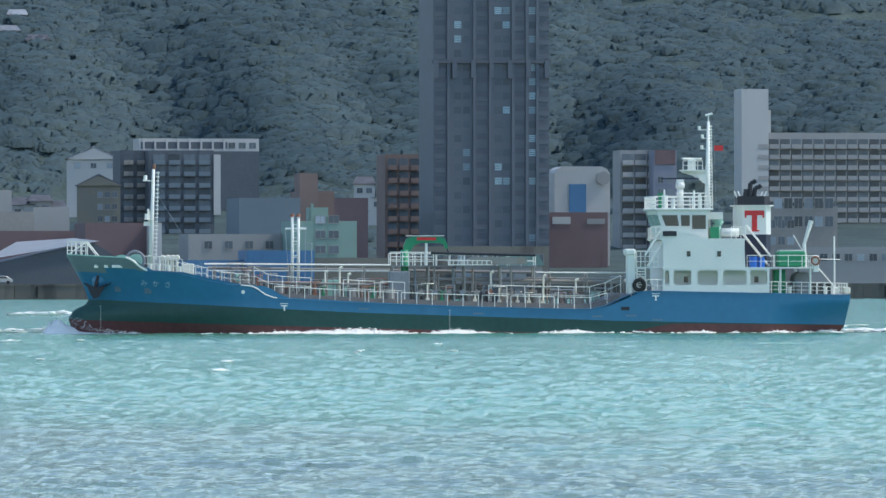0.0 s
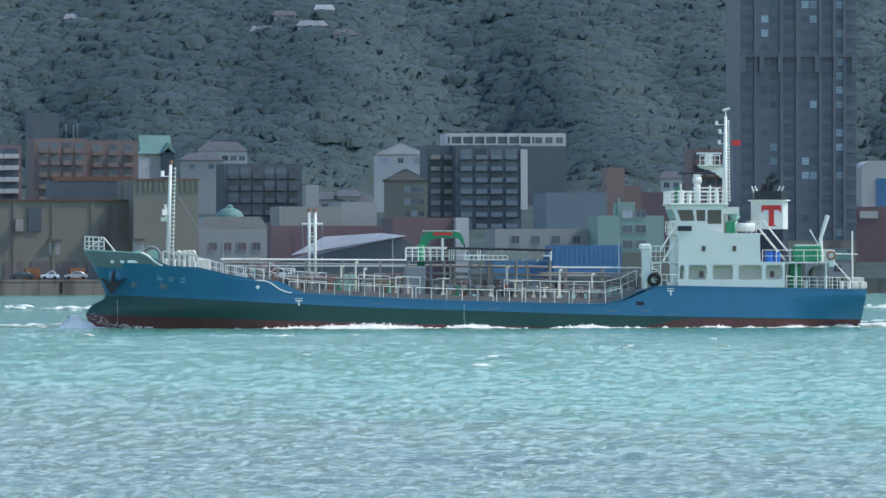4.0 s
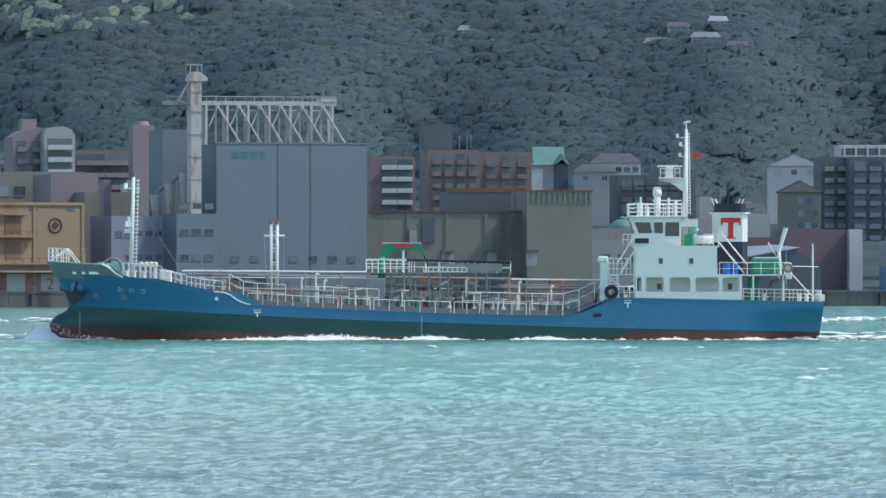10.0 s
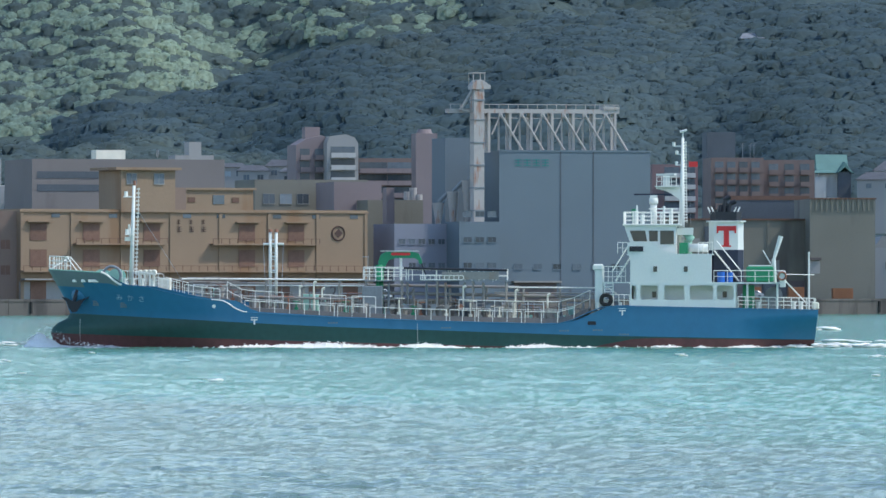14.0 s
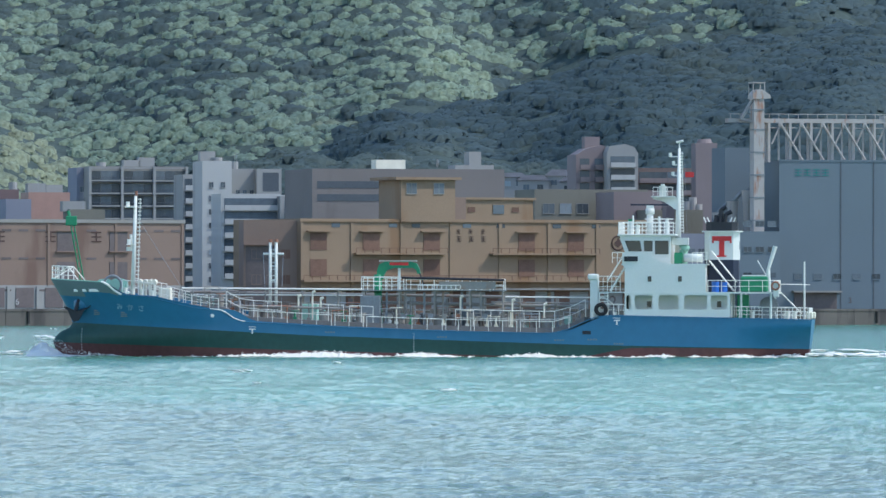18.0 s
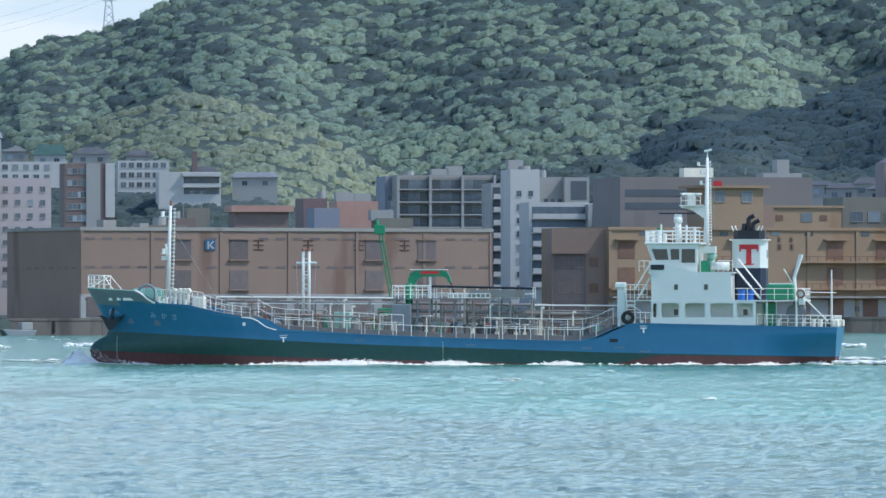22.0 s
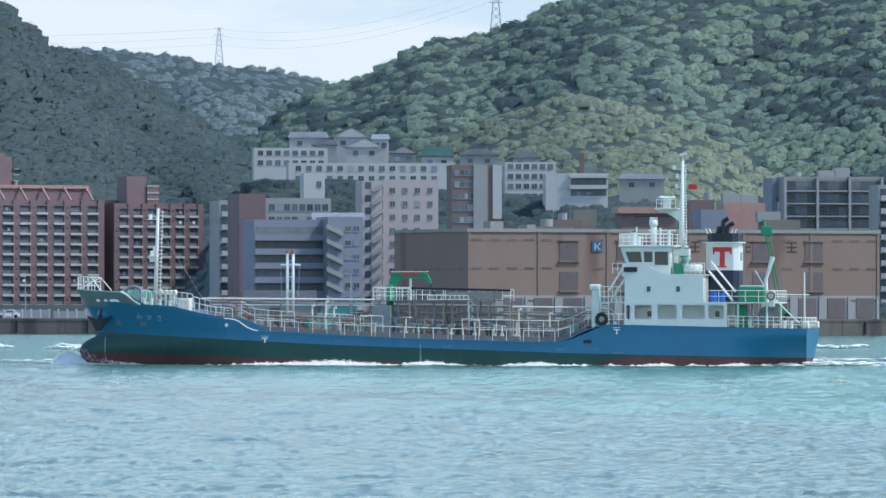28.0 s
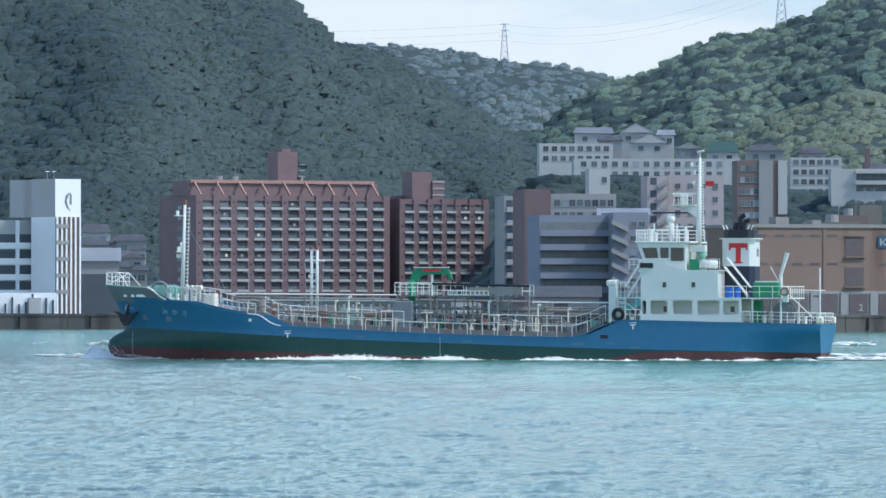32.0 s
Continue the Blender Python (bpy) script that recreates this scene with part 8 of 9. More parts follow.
def pierced_wall(x0, x1, z0, z1, holes, y, thick):
    """A plate in the xz plane with rectangular holes cut through it."""
    bm = bmesh.new()
    xs = sorted({x0, x1, *[h[0] for h in holes], *[h[1] for h in holes]})
    zs = sorted({z0, z1, *[h[2] for h in holes], *[h[3] for h in holes]})
    for a, c in zip(xs, xs[1:]):
        for e, f in zip(zs, zs[1:]):
            mx, mz = (a + c) / 2, (e + f) / 2
            if not any(h[0] < mx < h[1] and h[2] < mz < h[3] for h in holes):
                box(bm, a, c, y, y + thick, e, f)
    bmesh.ops.remove_doubles(bm, verts=bm.verts[:], dist=0.001)
    return bm


SCANNER = (3.45, 0.0, 14.5)
turning = []


def deckhouse():
    holes = [(0.62, 1.0, 3.95, 5.15), (1.35, 2.85, 3.95, 5.15), (3.35, 5.05, 3.95, 5.15), (5.5, 7.45, 3.95, 5.15), (7.75, 9.15, 3.95, 5.15)]
    for s in (-1, 1):
        part("side_wall", pierced_wall(0.5, 9.35, 3.3, 5.35, holes, s * 4.78 - 0.06, 0.12), WHITE, ship, "white side wall with open alleyway windows")
        for h in holes:
            bm = bmesh.new()
            c, y = 0.2, s * 4.78
            for hx, hz, sx, sz in ((h[0], h[2], 1, 1), (h[1], h[2], -1, 1), (h[0], h[3], 1, -1), (h[1], h[3], -1, -1)):
                prism(bm, [(hx, hz), (hx + sx * c, hz), (hx + sx * c * 0.3, hz + sz * c * 0.3), (hx, hz + sz * c)], y - 0.055, y + 0.055)
            part("opening_corner", bm, WHITE, ship)
    bm = bmesh.new()
    box(bm, 0.75, 9.2, -3.7, 3.7, 3.3, 5.4)
    part("inner_house", bm, WHITE, ship, "white lower deckhouse wall")
    for x in (2.5, 8.4):
        part("porthole", bm_box(x - 0.18, x + 0.18, -3.72, -3.68, 4.15, 4.65), SHIP_GLASS, ship)
    part("alley_deck", bm_box(0.5, 9.35, -4.75, 4.75, 3.25, 3.32), DECK, ship)
    part("front_wall", bm_box(0.5, 0.62, -4.7, 4.7, 3.3, 7.6), WHITE, ship)
    # second tier, with the side plating swept up to the wing
    bolt_plate("upper_wall", [(0.5, 5.35), (7.35, 5.35), (7.25, 7.75), (4.5, 7.78), (3.6, 7.95), (2.9, 8.3), (2.5, 8.75), (0.3, 8.75), (0.3, 7.7), (0.5, 7.5)], -4.82, -4.70, WHITE)
    bolt_plate("upper_wall", [(0.5, 5.35), (7.35, 5.35), (7.25, 7.75), (4.5, 7.78), (3.6, 7.95), (2.9, 8.3), (2.5, 8.75), (0.3, 8.75), (0.3, 7.7), (0.5, 7.5)], 4.70, 4.82, WHITE)
    part("upper_house", bm_box(0.62, 7.3, -4.68, 4.68, 5.4, 7.7), WHITE, ship)
    part("boat_deck", bm_box(0.4, 13.3, -4.85, 4.85, 5.30, 5.42), WHITE, ship)
    part("bridge_deck", bm_box(0.2, 7.5, -4.68, 4.68, 7.70, 7.80), WHITE, ship)
    for x in (2.6, 5.15):
        for s in (-1, 1):
            part("window", bm_box(x - 0.16, x + 0.16, s * 4.82 - 0.03, s * 4.82 + 0.03, 6.3, 6.75), SHIP_GLASS, ship)
    part("name_board", bm_box(0.45, 1.6, -4.9, -4.83, 8.0, 8.42), BLACK, ship, "black name board on the bridge wing")
    # wheelhouse, its front leaning forward
    for s in (-1, 1):
        bolt_plate("wheelhouse_wall", [(0.75, 7.8), (4.3, 7.8), (4.3, 10.15), (0.05, 10.15), (0.05, 9.95), (0.5, 8.7)], s * 3.9 - 0.07, s * 3.9 + 0.07, WHITE)
        for pts in ([(0.45, 9.75), (1.75, 9.75), (1.9, 8.85), (0.78, 8.85)], [(2.05, 9.75), (2.8, 9.75), (2.8, 8.85), (2.1, 8.85)], [(3.0, 9.75), (4.15, 9.75), (4.15, 8.6), (3.0, 8.6)][:4]):
            y = s * 3.98
            bolt_plate("wheelhouse_window", pts, y - 0.015, y + 0.015, SHIP_GLASS)
    bm = bmesh.new()
    v = [bm.verts.new(p) for p in ((0.75, -3.85, 7.8), (0.75, 3.85, 7.8), (0.5, 3.85, 8.7), (0.5, -3.85, 8.7), (0.05, 3.85, 10.15), (0.05, -3.85, 10.15))]
    bm.faces.new((v[0], v[1], v[2], v[3]))
    bm.faces.new((v[3], v[2], v[4], v[5]))
    part("wheelhouse_front", bm, WHITE, ship)
    for k in range(7):
        y = -3.4 + k * 1.12
        bm = bmesh.new()
        q = [bm.verts.new(p) for p in ((0.41, y - 0.48, 8.9), (0.41, y + 0.48, 8.9), (0.12, y + 0.48, 9.8), (0.12, y - 0.48, 9.8))]
        bm.faces.new(q)
        part("bridge_window", bm, SHIP_GLASS, ship)
    part("wheelhouse_back", bm_box(4.2, 4.32, -3.85, 3.85, 7.8, 10.15), WHITE, ship)
    part("wheelhouse_roof", bm_box(-0.15, 4.75, -4.15, 4.15, 10.15, 10.32), WHITE, ship, bevel=0.04)
    rail_line([(4.55, -4.0, 10.32), (-0.05, -4.0, 10.32), (-0.05, 4.0, 10.32), (4.55, 4.0, 10.32)], 0.98, 3, 0.75, 0.045)
    # bridge wing aft of the wheelhouse
    rail_line([(0.3, -4.7, 7.85), (-0.55, -4.7, 7.85)], 0.9, 2, 0.4)
    rail_line([(6.2, -4.6, 7.8), (7.4, -4.6, 7.8)], 0.95, 3, 0.4)
    part("deck_box", bm_box(4.6, 5.3, -3.6, -2.6, 7.8, 8.75), GREEN, ship)
    bm = bmesh.new()
    tube(bm, (5.45, -3.3, 8.3), (7.0, -3.3, 8.3), 0.36, n=14)
    part("liferaft_canister", bm, WHITE, ship, "white liferaft canister on its cradle", smooth=True)
    part("air_duct", bm_box(4.35, 5.75, -2.6, -1.4, 9.4, 10.0), WHITE, ship)
    bm = bmesh.new()
    tube(bm, (5.3, -2.0, 7.8), (5.3, -2.0, 9.0), 0.35)
    tube(bm, (5.2, -2.0, 9.0), (5.7, -2.0, 9.4), 0.5, 0.3)
    part("cowl_ventilator", bm, PALE_GREEN, ship, smooth=True)
    # gear on the wheelhouse roof
    bm = bmesh.new()
    tube(bm, (2.4, -0.6, 10.3), (2.4, -0.6, 12.2), 0.28)
    tube(bm, (2.4, -0.6, 12.0), (2.4, -0.6, 12.5), 0.38)
    part("radar_pedestal", bm, WHITE, ship, smooth=True)
    part("radar_scanner", bm_box(0.75, 3.95, -0.75, -0.45, 12.75, 12.88), NAVY, ship, "dark blue radar scanner")
    part("scanner_motor", bm_box(2.1, 2.7, -0.85, -0.35, 12.45, 12.75), WHITE, ship)
    for x, y, h, w in ((0.9, -2.5, 1.1, 0.25), (1.5, -3.2, 0.8, 0.18), (3.3, -2.8, 1.5, 0.1), (1.0, -1.2, 1.6, 0.07), (3.9, -1.8, 1.3, 0.15)):
        part("roof_vent", bm_tube((x, y, 10.3), (x, y, 10.3 + h), w), WHITE, ship)
    part("roof_frame", bm_box(2.0, 4.4, -1.0, -0.9, 11.55, 11.65), RAIL_WHITE, ship)
    part("magnetic_compass", bm_tube((0.8, -0.5, 10.3), (0.8, -0.5, 11.6), 0.2, 0.28), GREEN, ship)
    # radar mast
    mast = part("radar_mast", bm_tube((4.72, 0, 7.8), (4.85, 0, 17.6), 0.30, 0.12, n=12), WHITE, ship, "white radar mast with lamps and aerials", smooth=True)
    rung = mesh_of("rung", bm_box(-0.05, 0.24, -0.06, 0.06, -0.045, 0.045), RAIL_WHITE)
    for k in range(27):
        put("rung", rung, mast, (5.0 - 0.06 * k / 26, 0, 10.6 + 6.6 * k / 26))
    bm = bmesh.new()
    tube(bm, (5.2, 0, 10.4), (5.08, 0, 17.3), 0.03, n=5)
    part("ladder_rail", bm, RAIL_WHITE, mast)
    bolt = bmesh.new()
    prism(bolt, [(4.75, 12.3), (3.5, 13.1), (2.6, 13.3), (2.6, 13.45), (4.75, 13.45)], -0.15, 0.15)
    part("scanner_bracket", bolt, WHITE, mast)
    rail_line([(2.65, -0.6, 13.55), (4.3, -0.6, 13.55)], 0.75, 2, 0.45, 0.03, mast)
    part("bracket_platform", bm_box(2.5, 4.5, -0.7, 0.7, 13.45, 13.55), WHITE, mast)
    part("scanner_motor", bm_box(3.15, 3.75, -0.25, 0.25, 13.55, 14.42), WHITE, mast)
    scanner = part("radar_scanner", bm_box(-1.05, 1.05, -0.12, 0.12, -0.08, 0.08), WHITE, mast, "turning white radar scanner")
    scanner.location = SCANNER
    turning.append(scanner)
    for z, w in ((16.9, 0.8), (16.2, 0.5), (15.3, 0.55), (12.5, 0.4)):
        bm = bmesh.new()
        tube(bm, (4.8 - w, 0, z), (4.8 + w * 0.45, 0, z), 0.05)
        tube(bm, (4.8 - w * 0.9, 0, z), (4.8 - w * 0.9, 0, z + 0.32), 0.13)
        part("mast_lamp", bm, WHITE, mast)
    bm = bmesh.new()
    tube(bm, (4.85, 0, 17.6), (4.85, 0, 18.1), 0.05)
    tube(bm, (4.6, 0, 18.1), (5.2, 0, 18.25), 0.10)
    part("wind_vane", bm, WHITE, mast)
    bm = bmesh.new()
    box(bm, 5.35, 6.1, -0.02, 0.02, 15.15, 15.6)
    part("flag", bm, RED, mast, "small red flag")
    part("halyard", bm_tube((5.3, 0, 17.0), (5.5, 0, 10.4), 0.012, n=4), STEEL, mast)


def funnel():
    def casing(name, z0, z1, material, label="", grow=0.0):
        bm = bmesh.new()
        x0, x1, y, c = 7.05 - grow, 9.95 + grow, 1.6 + grow, 0.45
        out = [(x0 + c, -y), (x1 - c, -y), (x1, -y + c), (x1, y - c), (x1 - c, y), (x0 + c, y), (x0, y - c), (x0, -y + c)]
        a = [bm.verts.new((x, q, z0)) for x, q in out]
        d = [bm.verts.new((x, q, z1)) for x, q in out]
        for i in range(8):
            bm.faces.new((a[i], a[(i + 1) % 8], d[(i + 1) % 8], d[i]))
        bm.faces.new(a[::-1])
        bm.faces.new(d)
        return part(name, bm, material, fun, label)
    fun = new("funnel")
    fun.parent = ship
    casing("casing_foot", 5.4, 8.15, NAVY, "dark blue funnel foot")
    casing("casing", 8.15, 10.55, WHITE, "white funnel casing with a red mark")
    casing("casing_top", 10.55, 11.35, BLACK, "black funnel top", -0.12)
    casing("casing_lip", 10.5, 10.6, WHITE, "", 0.22)
    for s in (-1, 1):
        y = s * 1.62
        bm = bmesh.new()
        box(bm, 7.7, 9.35, y - 0.015, y + 0.015, 9.75, 10.15)
        box(bm, 8.3, 8.75, y - 0.015, y + 0.015, 8.5, 9.75)
        box(bm, 8.12, 8.93, y - 0.015, y + 0.015, 8.4, 8.52)
        box(bm, 7.7, 7.85, y - 0.015, y + 0.015, 9.55, 9.75)
        box(bm, 9.2, 9.35, y - 0.015, y + 0.015, 9.55, 9.75)
        part("funnel_mark", bm, RED, fun, "red mark of two crossed bars")
    for x, h, d in ((8.3, 1.1, 0.45), (8.7, 0.7, 0.5), (7.9, 0.4, 0.0)):
        bm = bmesh.new()
        tube(bm, (x, 0, 11.3), (x + 0.1, 0, 11.35 + h), 0.2)
        tube(bm, (x + 0.1, 0, 11.3 + h), (x + 0.1 + d, 0, 11.55 + h), 0.19)
        part("exhaust_pipe", bm, BLACK, fun)
    for x in (7.2, 7.5, 9.1, 9.4):
        part("small_exhaust", bm_tube((x, -0.6, 11.2), (x + (0.25 if x > 8 else -0.25), -0.6, 11.75), 0.06), RAIL_WHITE, fun)
    part("funnel_vent", bm_box(9.9, 9.99, -0.5, 0.5, 9.0, 9.7), GEAR_GREY, fun)
    # the stair down to the boat deck
    bm = bmesh.new()
    for y in (-2.9, -2.2):
        tube(bm, (7.5, y, 8.1), (9.6, y, 5.5), 0.06)
        tube(bm, (7.7, y, 8.9), (9.8, y, 6.3), 0.05)
    for k in range(10):
        f = (k + 0.5) / 10
        box(bm, 7.5 + 2.1 * f - 0.12, 7.5 + 2.1 * f + 0.12, -2.9, -2.2, 8.1 - 2.6 * f - 0.02, 8.1 - 2.6 * f + 0.02)
    part("stair", bm, RAIL_WHITE, ship, "white inclined ladder to the boat deck")


def aft_deck():
    rail_line([(7.5, -4.75, 5.42), (13.25, -4.75, 5.42)], 0.98, 2, 1.15)
    rail_line([(13.25, -4.75, 5.42), (13.25, 4.75, 5.42)], 0.98, 2, 1.15)
    rail_line([(7.5, 4.75, 5.42), (13.25, 4.75, 5.42)], 0.98, 2, 1.15)
    for x in (9.3, 10.3, 12.8):
        for s in (-1, 1):
            part("deck_pillar", bm_tube((x, s * 4.6, 3.2), (x, s * 4.6, 5.35), 0.09), WHITE, ship)
    bm = bmesh.new()
    tube(bm, (8.1, -3.9, 5.42), (8.1, -3.9, 6.3), 0.32, n=14)
    part("drum", bm, BLUE_DRUM, ship)
    bm = bmesh.new()
    tube(bm, (8.8, -3.7, 5.42), (8.8, -3.7, 6.25), 0.3, n=14)
    part("drum", bm, BLUE_DRUM, ship)
    part("rescue_boat_cover", bm_box(10.2, 12.5, -3.9, -1.8, 5.45, 6.75), GREEN, ship, "green covered deck store", bevel=0.12)
    part("store_lid", bm_box(10.4, 12.3, -3.8, -1.9, 6.76, 6.86), RAIL_WHITE, ship)
    bm = bmesh.new()
    tube(bm, (12.6, -3.0, 5.42), (12.5, -3.0, 7.4), 0.16)
    tube(bm, (12.5, -3.0, 7.3), (13.1, -3.0, 9.3), 0.13, 0.2)
    tube(bm, (12.9, -3.0, 5.9), (11.6, -3.0, 8.1), 0.05)
    part("provision_crane", bm, WHITE, ship, "small white provision crane")
    part("lifebuoy_stand", bm_box(13.0, 13.5, -4.9, -4.6, 5.0, 6.4), WHITE, ship, bevel=0.05)
    bm = bmesh.new()
    ring(bm, (13.2, -4.98, 5.95), "y", 0.32, 0.08, 16)
    part("lifebuoy", bm, ORANGE, ship, "orange lifebuoy")
    bm = bmesh.new()
    tube(bm, (13.4, -3.5, 5.6), (15.3, -2.2, 3.6), 0.06)
    tube(bm, (13.2, -4.3, 6.1), (15.9, 0, 6.05), 0.03, n=5)
    part("awning_stay", bm, RAIL_WHITE, ship)
    part("ensign_staff", bm_tube((15.45, 0, 3.1), (15.45, 0, 8.0), 0.10, 0.07), WHITE, ship)
    # mooring winch on the poop
    bm = bmesh.new()
    for y in (-2.4, -0.9, 0.6):
        tube(bm, (12.5, y - 0.08, 4.3), (12.5, y + 0.08, 4.3), 0.75, n=18)
    tube(bm, (12.5, -2.4, 4.3), (12.5, 0.6, 4.3), 0.32, n=14)
    box(bm, 11.9, 13.1, -2.6, 0.8, 3.2, 3.6)
    part("mooring_winch", bm, GEAR_GREY, ship, "dark grey mooring winch")
    bm = bmesh.new()
    box(bm, 9.9, 10.9, -3.4, -2.4, 3.2, 5.2)
    part("engine_casing", bm, GREEN, ship, bevel=0.05)
    for s in (-1, 1):
        edge_rail(9.5, 15.9, height=0.95, step=0.75, side=s, bars=3)
    rail_line([(16.0, -4.0, 3.12), (16.0, 4.0, 3.12)], 0.95, 3, 0.9)
    for x in (11.2, 14.2, 14.8):
        bm = bmesh.new()
        tube(bm, (x, -3.7, 3.1), (x, -3.7, 3.75), 0.16)
        tube(bm, (x, -3.7, 3.7), (x, -3.7, 3.8), 0.22)
        part("bollard", bm, RAIL_WHITE, ship)
    for y in (-3.4, 3.4):
        part("stern_fairlead", bm_box(15.7, 16.3, y - 0.3, y + 0.3, 3.15, 3.75), CREAM, ship, bevel=0.08)


def front_of_house():
    # the white ventilator trunk with ladder and platform before the house
    part("ventilator_trunk", bm_box(-2.45, -1.75, -4.3, -3.0, 3.2, 6.5), WHITE, ship, bevel=0.06)
    part("trunk_hood", bm_box(-2.65, -1.75, -4.4, -2.9, 6.4, 6.95), WHITE, ship, bevel=0.12)
    part("access_platform", bm_box(-1.75, 0.45, -4.4, -3.0, 5.35, 5.45), WHITE, ship)
    rail_line([(-1.7, -4.4, 5.45), (0.1, -4.4, 5.45)], 1.3, 3, 0.35)
    bm = bmesh.new()
    for y in (-4.45, -3.9):
        tube(bm, (-0.75, y, 5.5), (0.55, y, 7.6), 0.06)
        tube(bm, (-0.95, y, 6.4), (0.35, y, 8.5), 0.05)
    for k in range(8):
        f = (k + 0.5) / 8
        box(bm, -0.85 + 1.3 * f, -0.6 + 1.3 * f, -4.45, -3.9, 5.5 + 2.1 * f, 5.55 + 2.1 * f)
    part("stair", bm, RAIL_WHITE, ship, "white inclined ladder up to the bridge deck")
    ladder = part("ladder_rail", bm_tube((-1.65, -4.35, 3.3), (-1.65, -4.35, 5.4), 0.05), RAIL_WHITE, ship)
    part("ladder_rail", bm_tube((-0.95, -4.35, 3.3), (-0.95, -4.35, 5.4), 0.05), RAIL_WHITE, ship)
    step = mesh_of("ladder_rung", bm_box(-1.65, -0.95, -4.38, -4.32, 0, 0.06), RAIL_WHITE)
    for k in range(9):
        put("ladder_rung", step, ladder, (0, 0, 3.5 + 0.22 * k))
    bm = bmesh.new()
    ring(bm, (-1.5, -4.75, 3.95), "y", 0.42, 0.17, 18)
    part("tyre_fender", bm, RUBBER, ship, "black tyre hung as a fender")
    part("winch", bm_tube((-0.6, -4.2, 3.8), (-0.6, -3.4, 3.8), 0.3, n=12), GEAR_GREY, ship)
    rail_line([(-0.9, -4.75, 3.45), (0.45, -4.8, 3.42)], 0.95, 2, 0.45)
    for x in (-2.2, -1.1, -0.3):
        part("bitt", bm_tube((x, -4.5, 3.1), (x, -4.5, 3.75), 0.13), RAIL_WHITE, ship)


decks()
bow_gear()
foremast()
vent_posts()
cargo_deck()
hull_marks()
deckhouse()
funnel()
aft_deck()
front_of_house()

# ---- foam: the bow wave, the wash along the side and the wake, all going with the ship ----
FOAM = mat("white_foam", (0.95, 0.93, 0.86), 0.7, vary=0.08, scale=1.0, grain=5)


def let_light_through(m, share):
    """Foam is a froth: part of the light comes through it."""
    n, l = m.node_tree.nodes, m.node_tree.links
    thin, both = n.new("ShaderNodeBsdfTranslucent"), n.new("ShaderNodeMixShader")
    thin.inputs["Color"].default_value = (0.9, 0.93, 0.93, 1)
    both.inputs["Fac"].default_value = share
    l.new(n["Principled BSDF"].outputs[0], both.inputs[1])
    l.new(thin.outputs[0], both.inputs[2])
    l.new(both.outputs[0], n["Material Output"].inputs["Surface"])


let_light_through(FOAM, 0.15)


def foam_blobs(name, label, seeds, seed):
    """Foam as many small uneven lumps: (x, y, z, length, width, height) each."""
    rng = np.random.RandomState(seed)
    tmp = bmesh.new()
    bmesh.ops.create_icosphere(tmp, subdivisions=1, radius=1.0)
    v0 = np.array([v.co[:] for v in tmp.verts])
    f0 = np.array([[v.index for v in f.verts] for f in tmp.faces])
    tmp.free()
    vs, fs, base = [], [], 0
    for x, y, z, a, b, c in seeds:
        v = v0 * (1 + rng.uniform(-0.35, 0.35, (len(v0), 1))) * np.array([a, b, c])
        t = rng.uniform(-0.3, 0.3)
        v = np.stack([v[:, 0] * math.cos(t) - v[:, 1] * math.sin(t), v[:, 0] * math.sin(t) + v[:, 1] * math.cos(t), v[:, 2]], -1)
        vs.append(v + np.array([x, y, z]))
        fs.append(f0 + base)
        base += len(v0)
    ob = sheet(name, np.concatenate(vs), np.concatenate(fs), FOAM)
    moving.append(ob)
    return tagged(ob, label, "foam", kind="stuff")


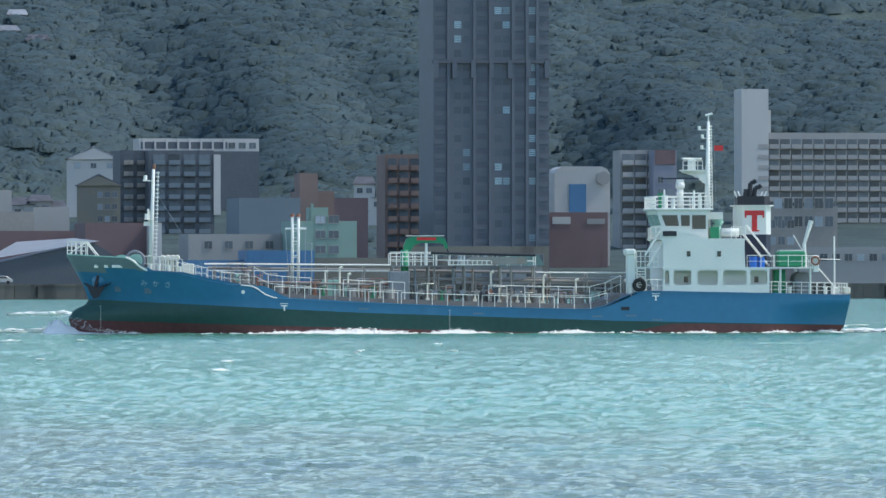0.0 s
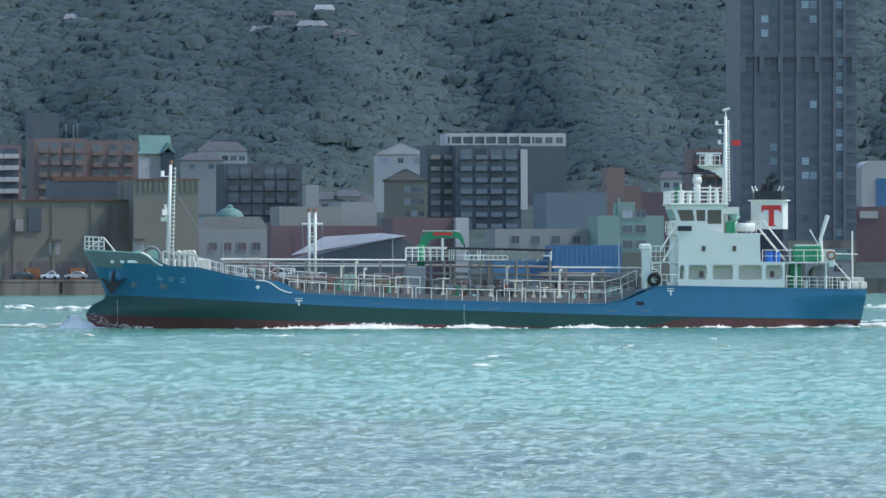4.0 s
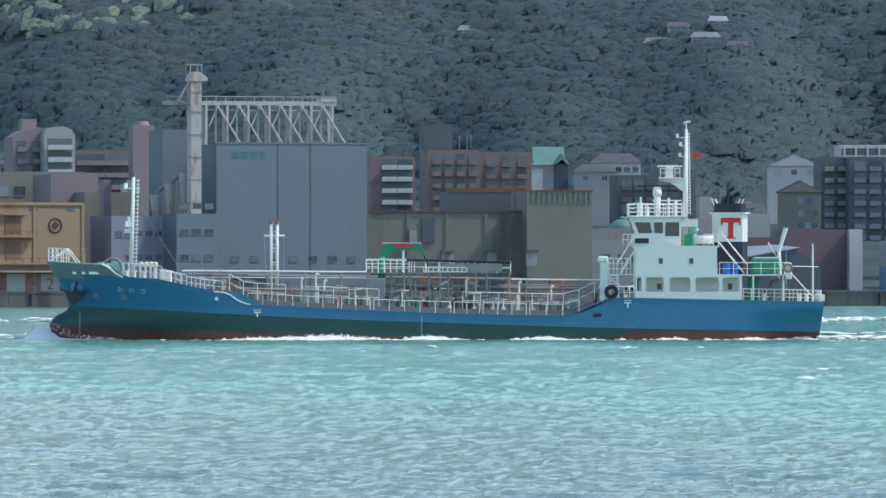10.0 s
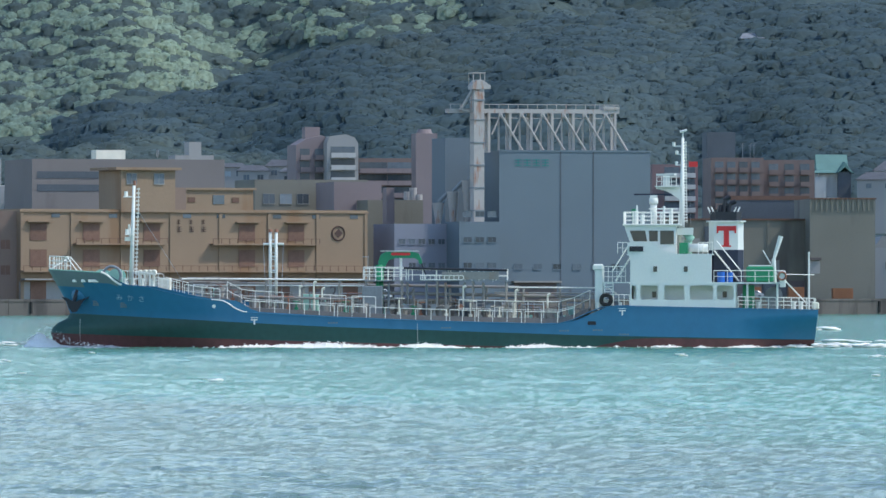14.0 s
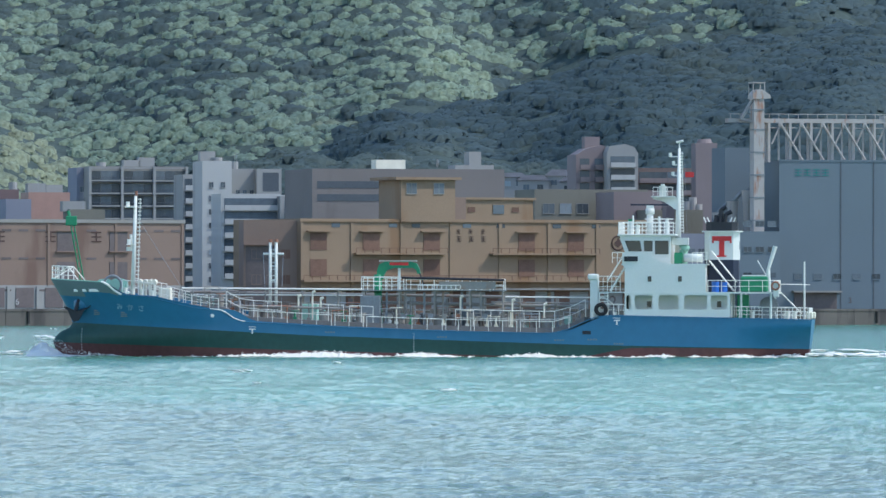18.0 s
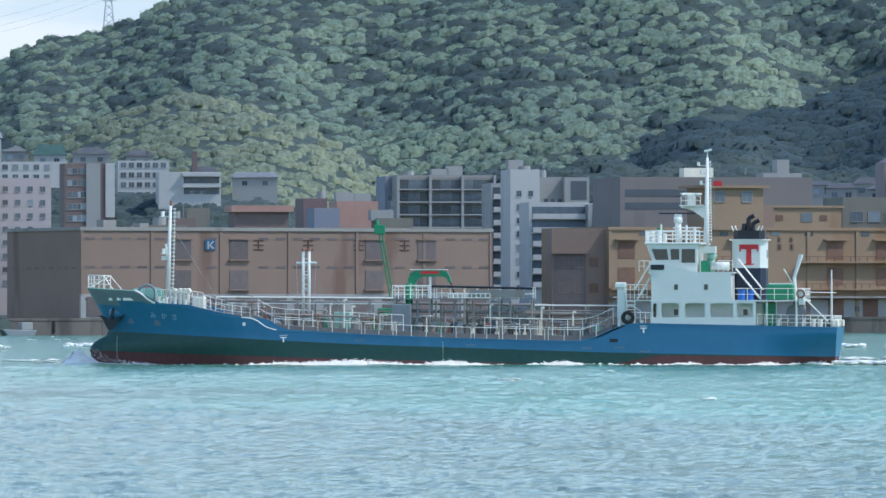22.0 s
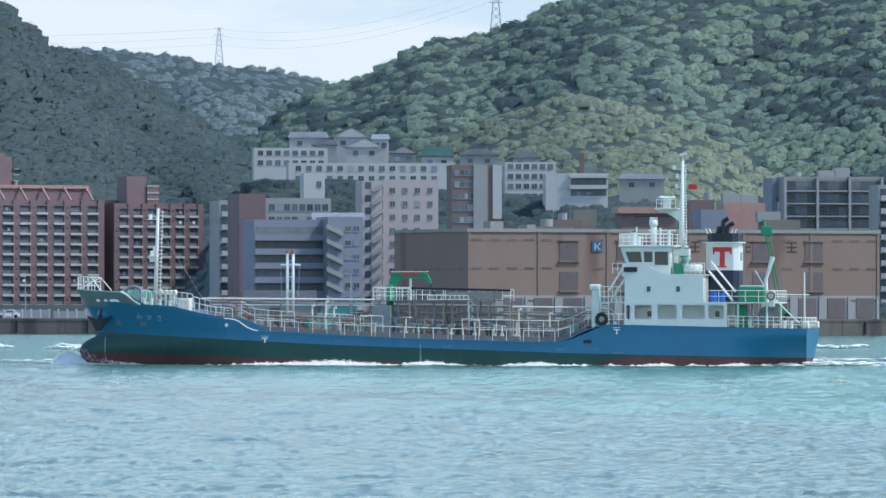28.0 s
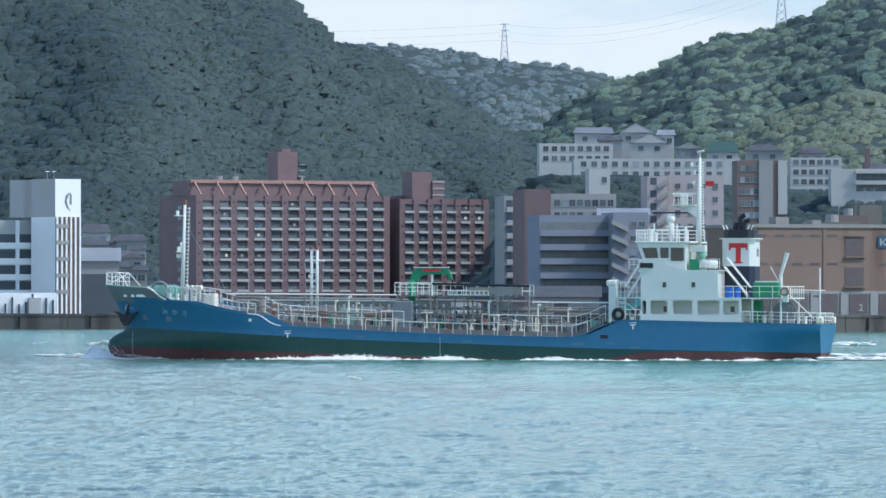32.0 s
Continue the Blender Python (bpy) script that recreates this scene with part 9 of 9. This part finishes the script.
def foam():
    rng = np.random.RandomState(9)
    for side in (-1, 1):        # the curl thrown off by the bulb, sinking as it spreads aft
        na, nb = 60, 14
        a, b = np.meshgrid(np.linspace(0, 1, na), np.linspace(0, 1, nb), indexing="ij")
        x = -50.6 + 8.6 * a - 0.45 * b + rng.normal(0, 0.03, a.shape)
        hull_y = np.array([max(0.15, side_y(q, 0.4) if q > -48.4 else 0.15) for q in x.ravel()]).reshape(x.shape)
        y = hull_y + (1.5 + 2.0 * a) * b + rng.normal(0, 0.05, a.shape)
        top = np.interp(a, [0, 0.05, 0.13, 0.22, 0.32, 0.5, 1], [0.2, 0.9, 1.25, 0.75, 0.28, 0.12, 0.02])
        z = top * (1 - b) ** 0.8 * (1 + rng.normal(0, 0.11, a.shape)) - 0.12 + 0.05 * np.sin(a * 40 + b * 9) * np.sin(a * 17 + b * 5)
        ob = sheet("bow_wave", np.stack([x, side * y, z], -1).reshape(-1, 3), grid_faces(na, nb), FOAM)
        moving.append(tagged(ob, "white bow wave curling off the bulb", "foam", kind="stuff"))
    s = []
    for _ in range(700):       # spray over it
        f = rng.rand() ** 2.3
        x = -50.7 + 7.0 * f + rng.normal(0, 0.2)
        top = float(np.interp(f, [0, 0.12, 0.22, 0.4, 0.6, 1], [0.3, 1.2, 1.75, 1.2, 0.5, 0.15]))
        out = 0.4 + 2.6 * f * rng.rand() + (side_y(x, 0.4) if x > -48.4 else 0.0)
        k = 0.012 + 0.025 * rng.rand() ** 2
        s.append((x, (-out if rng.rand() < 0.7 else out), top * rng.uniform(0.3, 1.05), k * 1.4, k, k))
    foam_blobs("bow_spray", "fine white spray over the bow wave", s, 1)
    xs = np.arange(-46.5, 15.8, 0.06)       # a thin broken line of froth, higher where the wash heaps up
    heap = np.array([noise.noise((x / 4.6, 3.1, 0.0)) + 0.6 * noise.noise((x / 1.5, 8.2, 0.0)) + 0.35 * noise.noise((x / 0.4, 5.2, 0.0)) for x in xs])
    heap += 0.75 * np.exp(-((xs + 24) / 8.0) ** 2) + 0.3 * np.exp(-((xs - 9) / 5) ** 2) - 0.25 * np.exp(-((xs + 40) / 5) ** 2)
    top = np.clip(0.04 + 0.30 * heap, -0.3, 0.5)[:, None]
    side = np.array([side_y(x, 0.1) for x in xs])[:, None]
    k = np.array([0.0, 0.25, 0.6, 1.0])[None, :]
    out = np.array([0.02, 0.16, 0.55, 1.1])[None, :]
    z = top * np.array([0.75, 1.0, 0.55, -0.1])[None, :] + rng.normal(0, 0.03, (len(xs), 4)) - 0.06 * k - 0.03
    y = -side - out + rng.normal(0, 0.04, z.shape)
    wash = sheet("side_wash", np.stack([xs[:, None] + 0 * k, y, z], -1).reshape(-1, 3), grid_faces(len(xs), 4), FOAM)
    moving.append(tagged(wash, "broken white wash along the hull", "foam", kind="stuff"))
    s = []
    for _ in range(500):
        i = rng.randint(len(xs))
        if heap[i] > 0.15:
            q = rng.uniform(0.4, 1.0)
            s.append((xs[i], -side[i, 0] - 0.1 - abs(rng.normal(0, 0.3)), top[i, 0] * rng.uniform(0.6, 1.25), 0.10 * q, 0.06 * q, 0.035 * q))
    foam_blobs("side_wash", "flecks of spray over the wash", s, 2)
    s = []
    for _ in range(900):       # the wake astern
        f = rng.rand() ** 1.6
        x = 14.0 + 60 * f
        y = rng.normal(0, 1.6 + 3.2 * f) - 1.0 * f
        s.append((x, y, rng.uniform(-0.06, 0.18 * (1 - f) + 0.06), rng.uniform(0.2, 1.0), rng.uniform(0.1, 0.35), rng.uniform(0.03, 0.12)))
    foam_blobs("wake", "white wake spreading astern", s, 3)
    s = []
    for _ in range(260):       # the far bow wave, spreading on the other side
        f = rng.rand()
        x = -49 + 75 * f
        y = 4.0 + 42 * f + rng.normal(0, 1.2)
        s.append((x - 10 * rng.rand(), y, rng.uniform(0.05, 0.25), rng.uniform(0.4, 1.5), 0.25, rng.uniform(0.05, 0.12)))
    foam_blobs("side_wash", "low crest spreading beyond the ship", s, 4)



def still_foam():
    """Broken crests of an old wake across the strait, and a few whitecaps."""
    rng = np.random.RandomState(12)
    s = []
    for _ in range(46):
        u0, r0 = rng.uniform(-5350, 300), 872 + rng.normal(0, 16)
        n = rng.randint(6, 26)
        for k in range(n):
            p = spot(u0 + (k - n / 2) * rng.uniform(3, 6), r0 + rng.normal(0, 1.5))
            s.append((p.x, p.y, rng.uniform(0.0, 0.35), rng.uniform(0.3, 1.3), 0.4, rng.uniform(0.08, 0.24)))
    for _ in range(50):
        u0, r0 = rng.uniform(-5350, 300), 380 * (1150 / 380.0) ** rng.rand()
        n = rng.randint(1, 5)
        for k in range(n):
            p = spot(u0 + k * 7, r0 + rng.normal(0, 0.5))
            s.append((p.x, p.y, rng.uniform(0.05, 0.22), rng.uniform(0.12, 0.5), 0.15, rng.uniform(0.03, 0.08)))
    ob = foam_blobs("whitecaps", "broken white crests on the water", s, 6)
    moving.remove(ob)
    drifting.append(ob)


drifting = []
foam()
still_foam()


def motions():
    """All that moves: the ship on its straight course, its bow wave and wake, and the drifting water."""
    speed, drift, track = 6.056, 6.54, 622.8
    course = [(t, pose(-speed * t, track, 0, 0, 0, drift)) for t in (0.0, 8.0, 16.0, 24.0, 32.0)]
    for thing in moving:
        walk(thing, course)
    for scanner in turning:          # one turn in 2.45 seconds
        walk(scanner, [(0.5 * k, pose(*SCANNER, 0, 0, 90.0 - 147.0 * (0.5 * k - 20.45))) for k in range(65)])
    for crest in drifting:
        walk(crest, [(t, pose(-0.55 * t, -0.5 * t, 0.0)) for t in (0.0, 16.0, 32.0)])
    walk(sea, [(t, pose(-0.55 * t, -0.5 * t, 0.0)) for t in (0.0, 16.0, 32.0)])


motions()
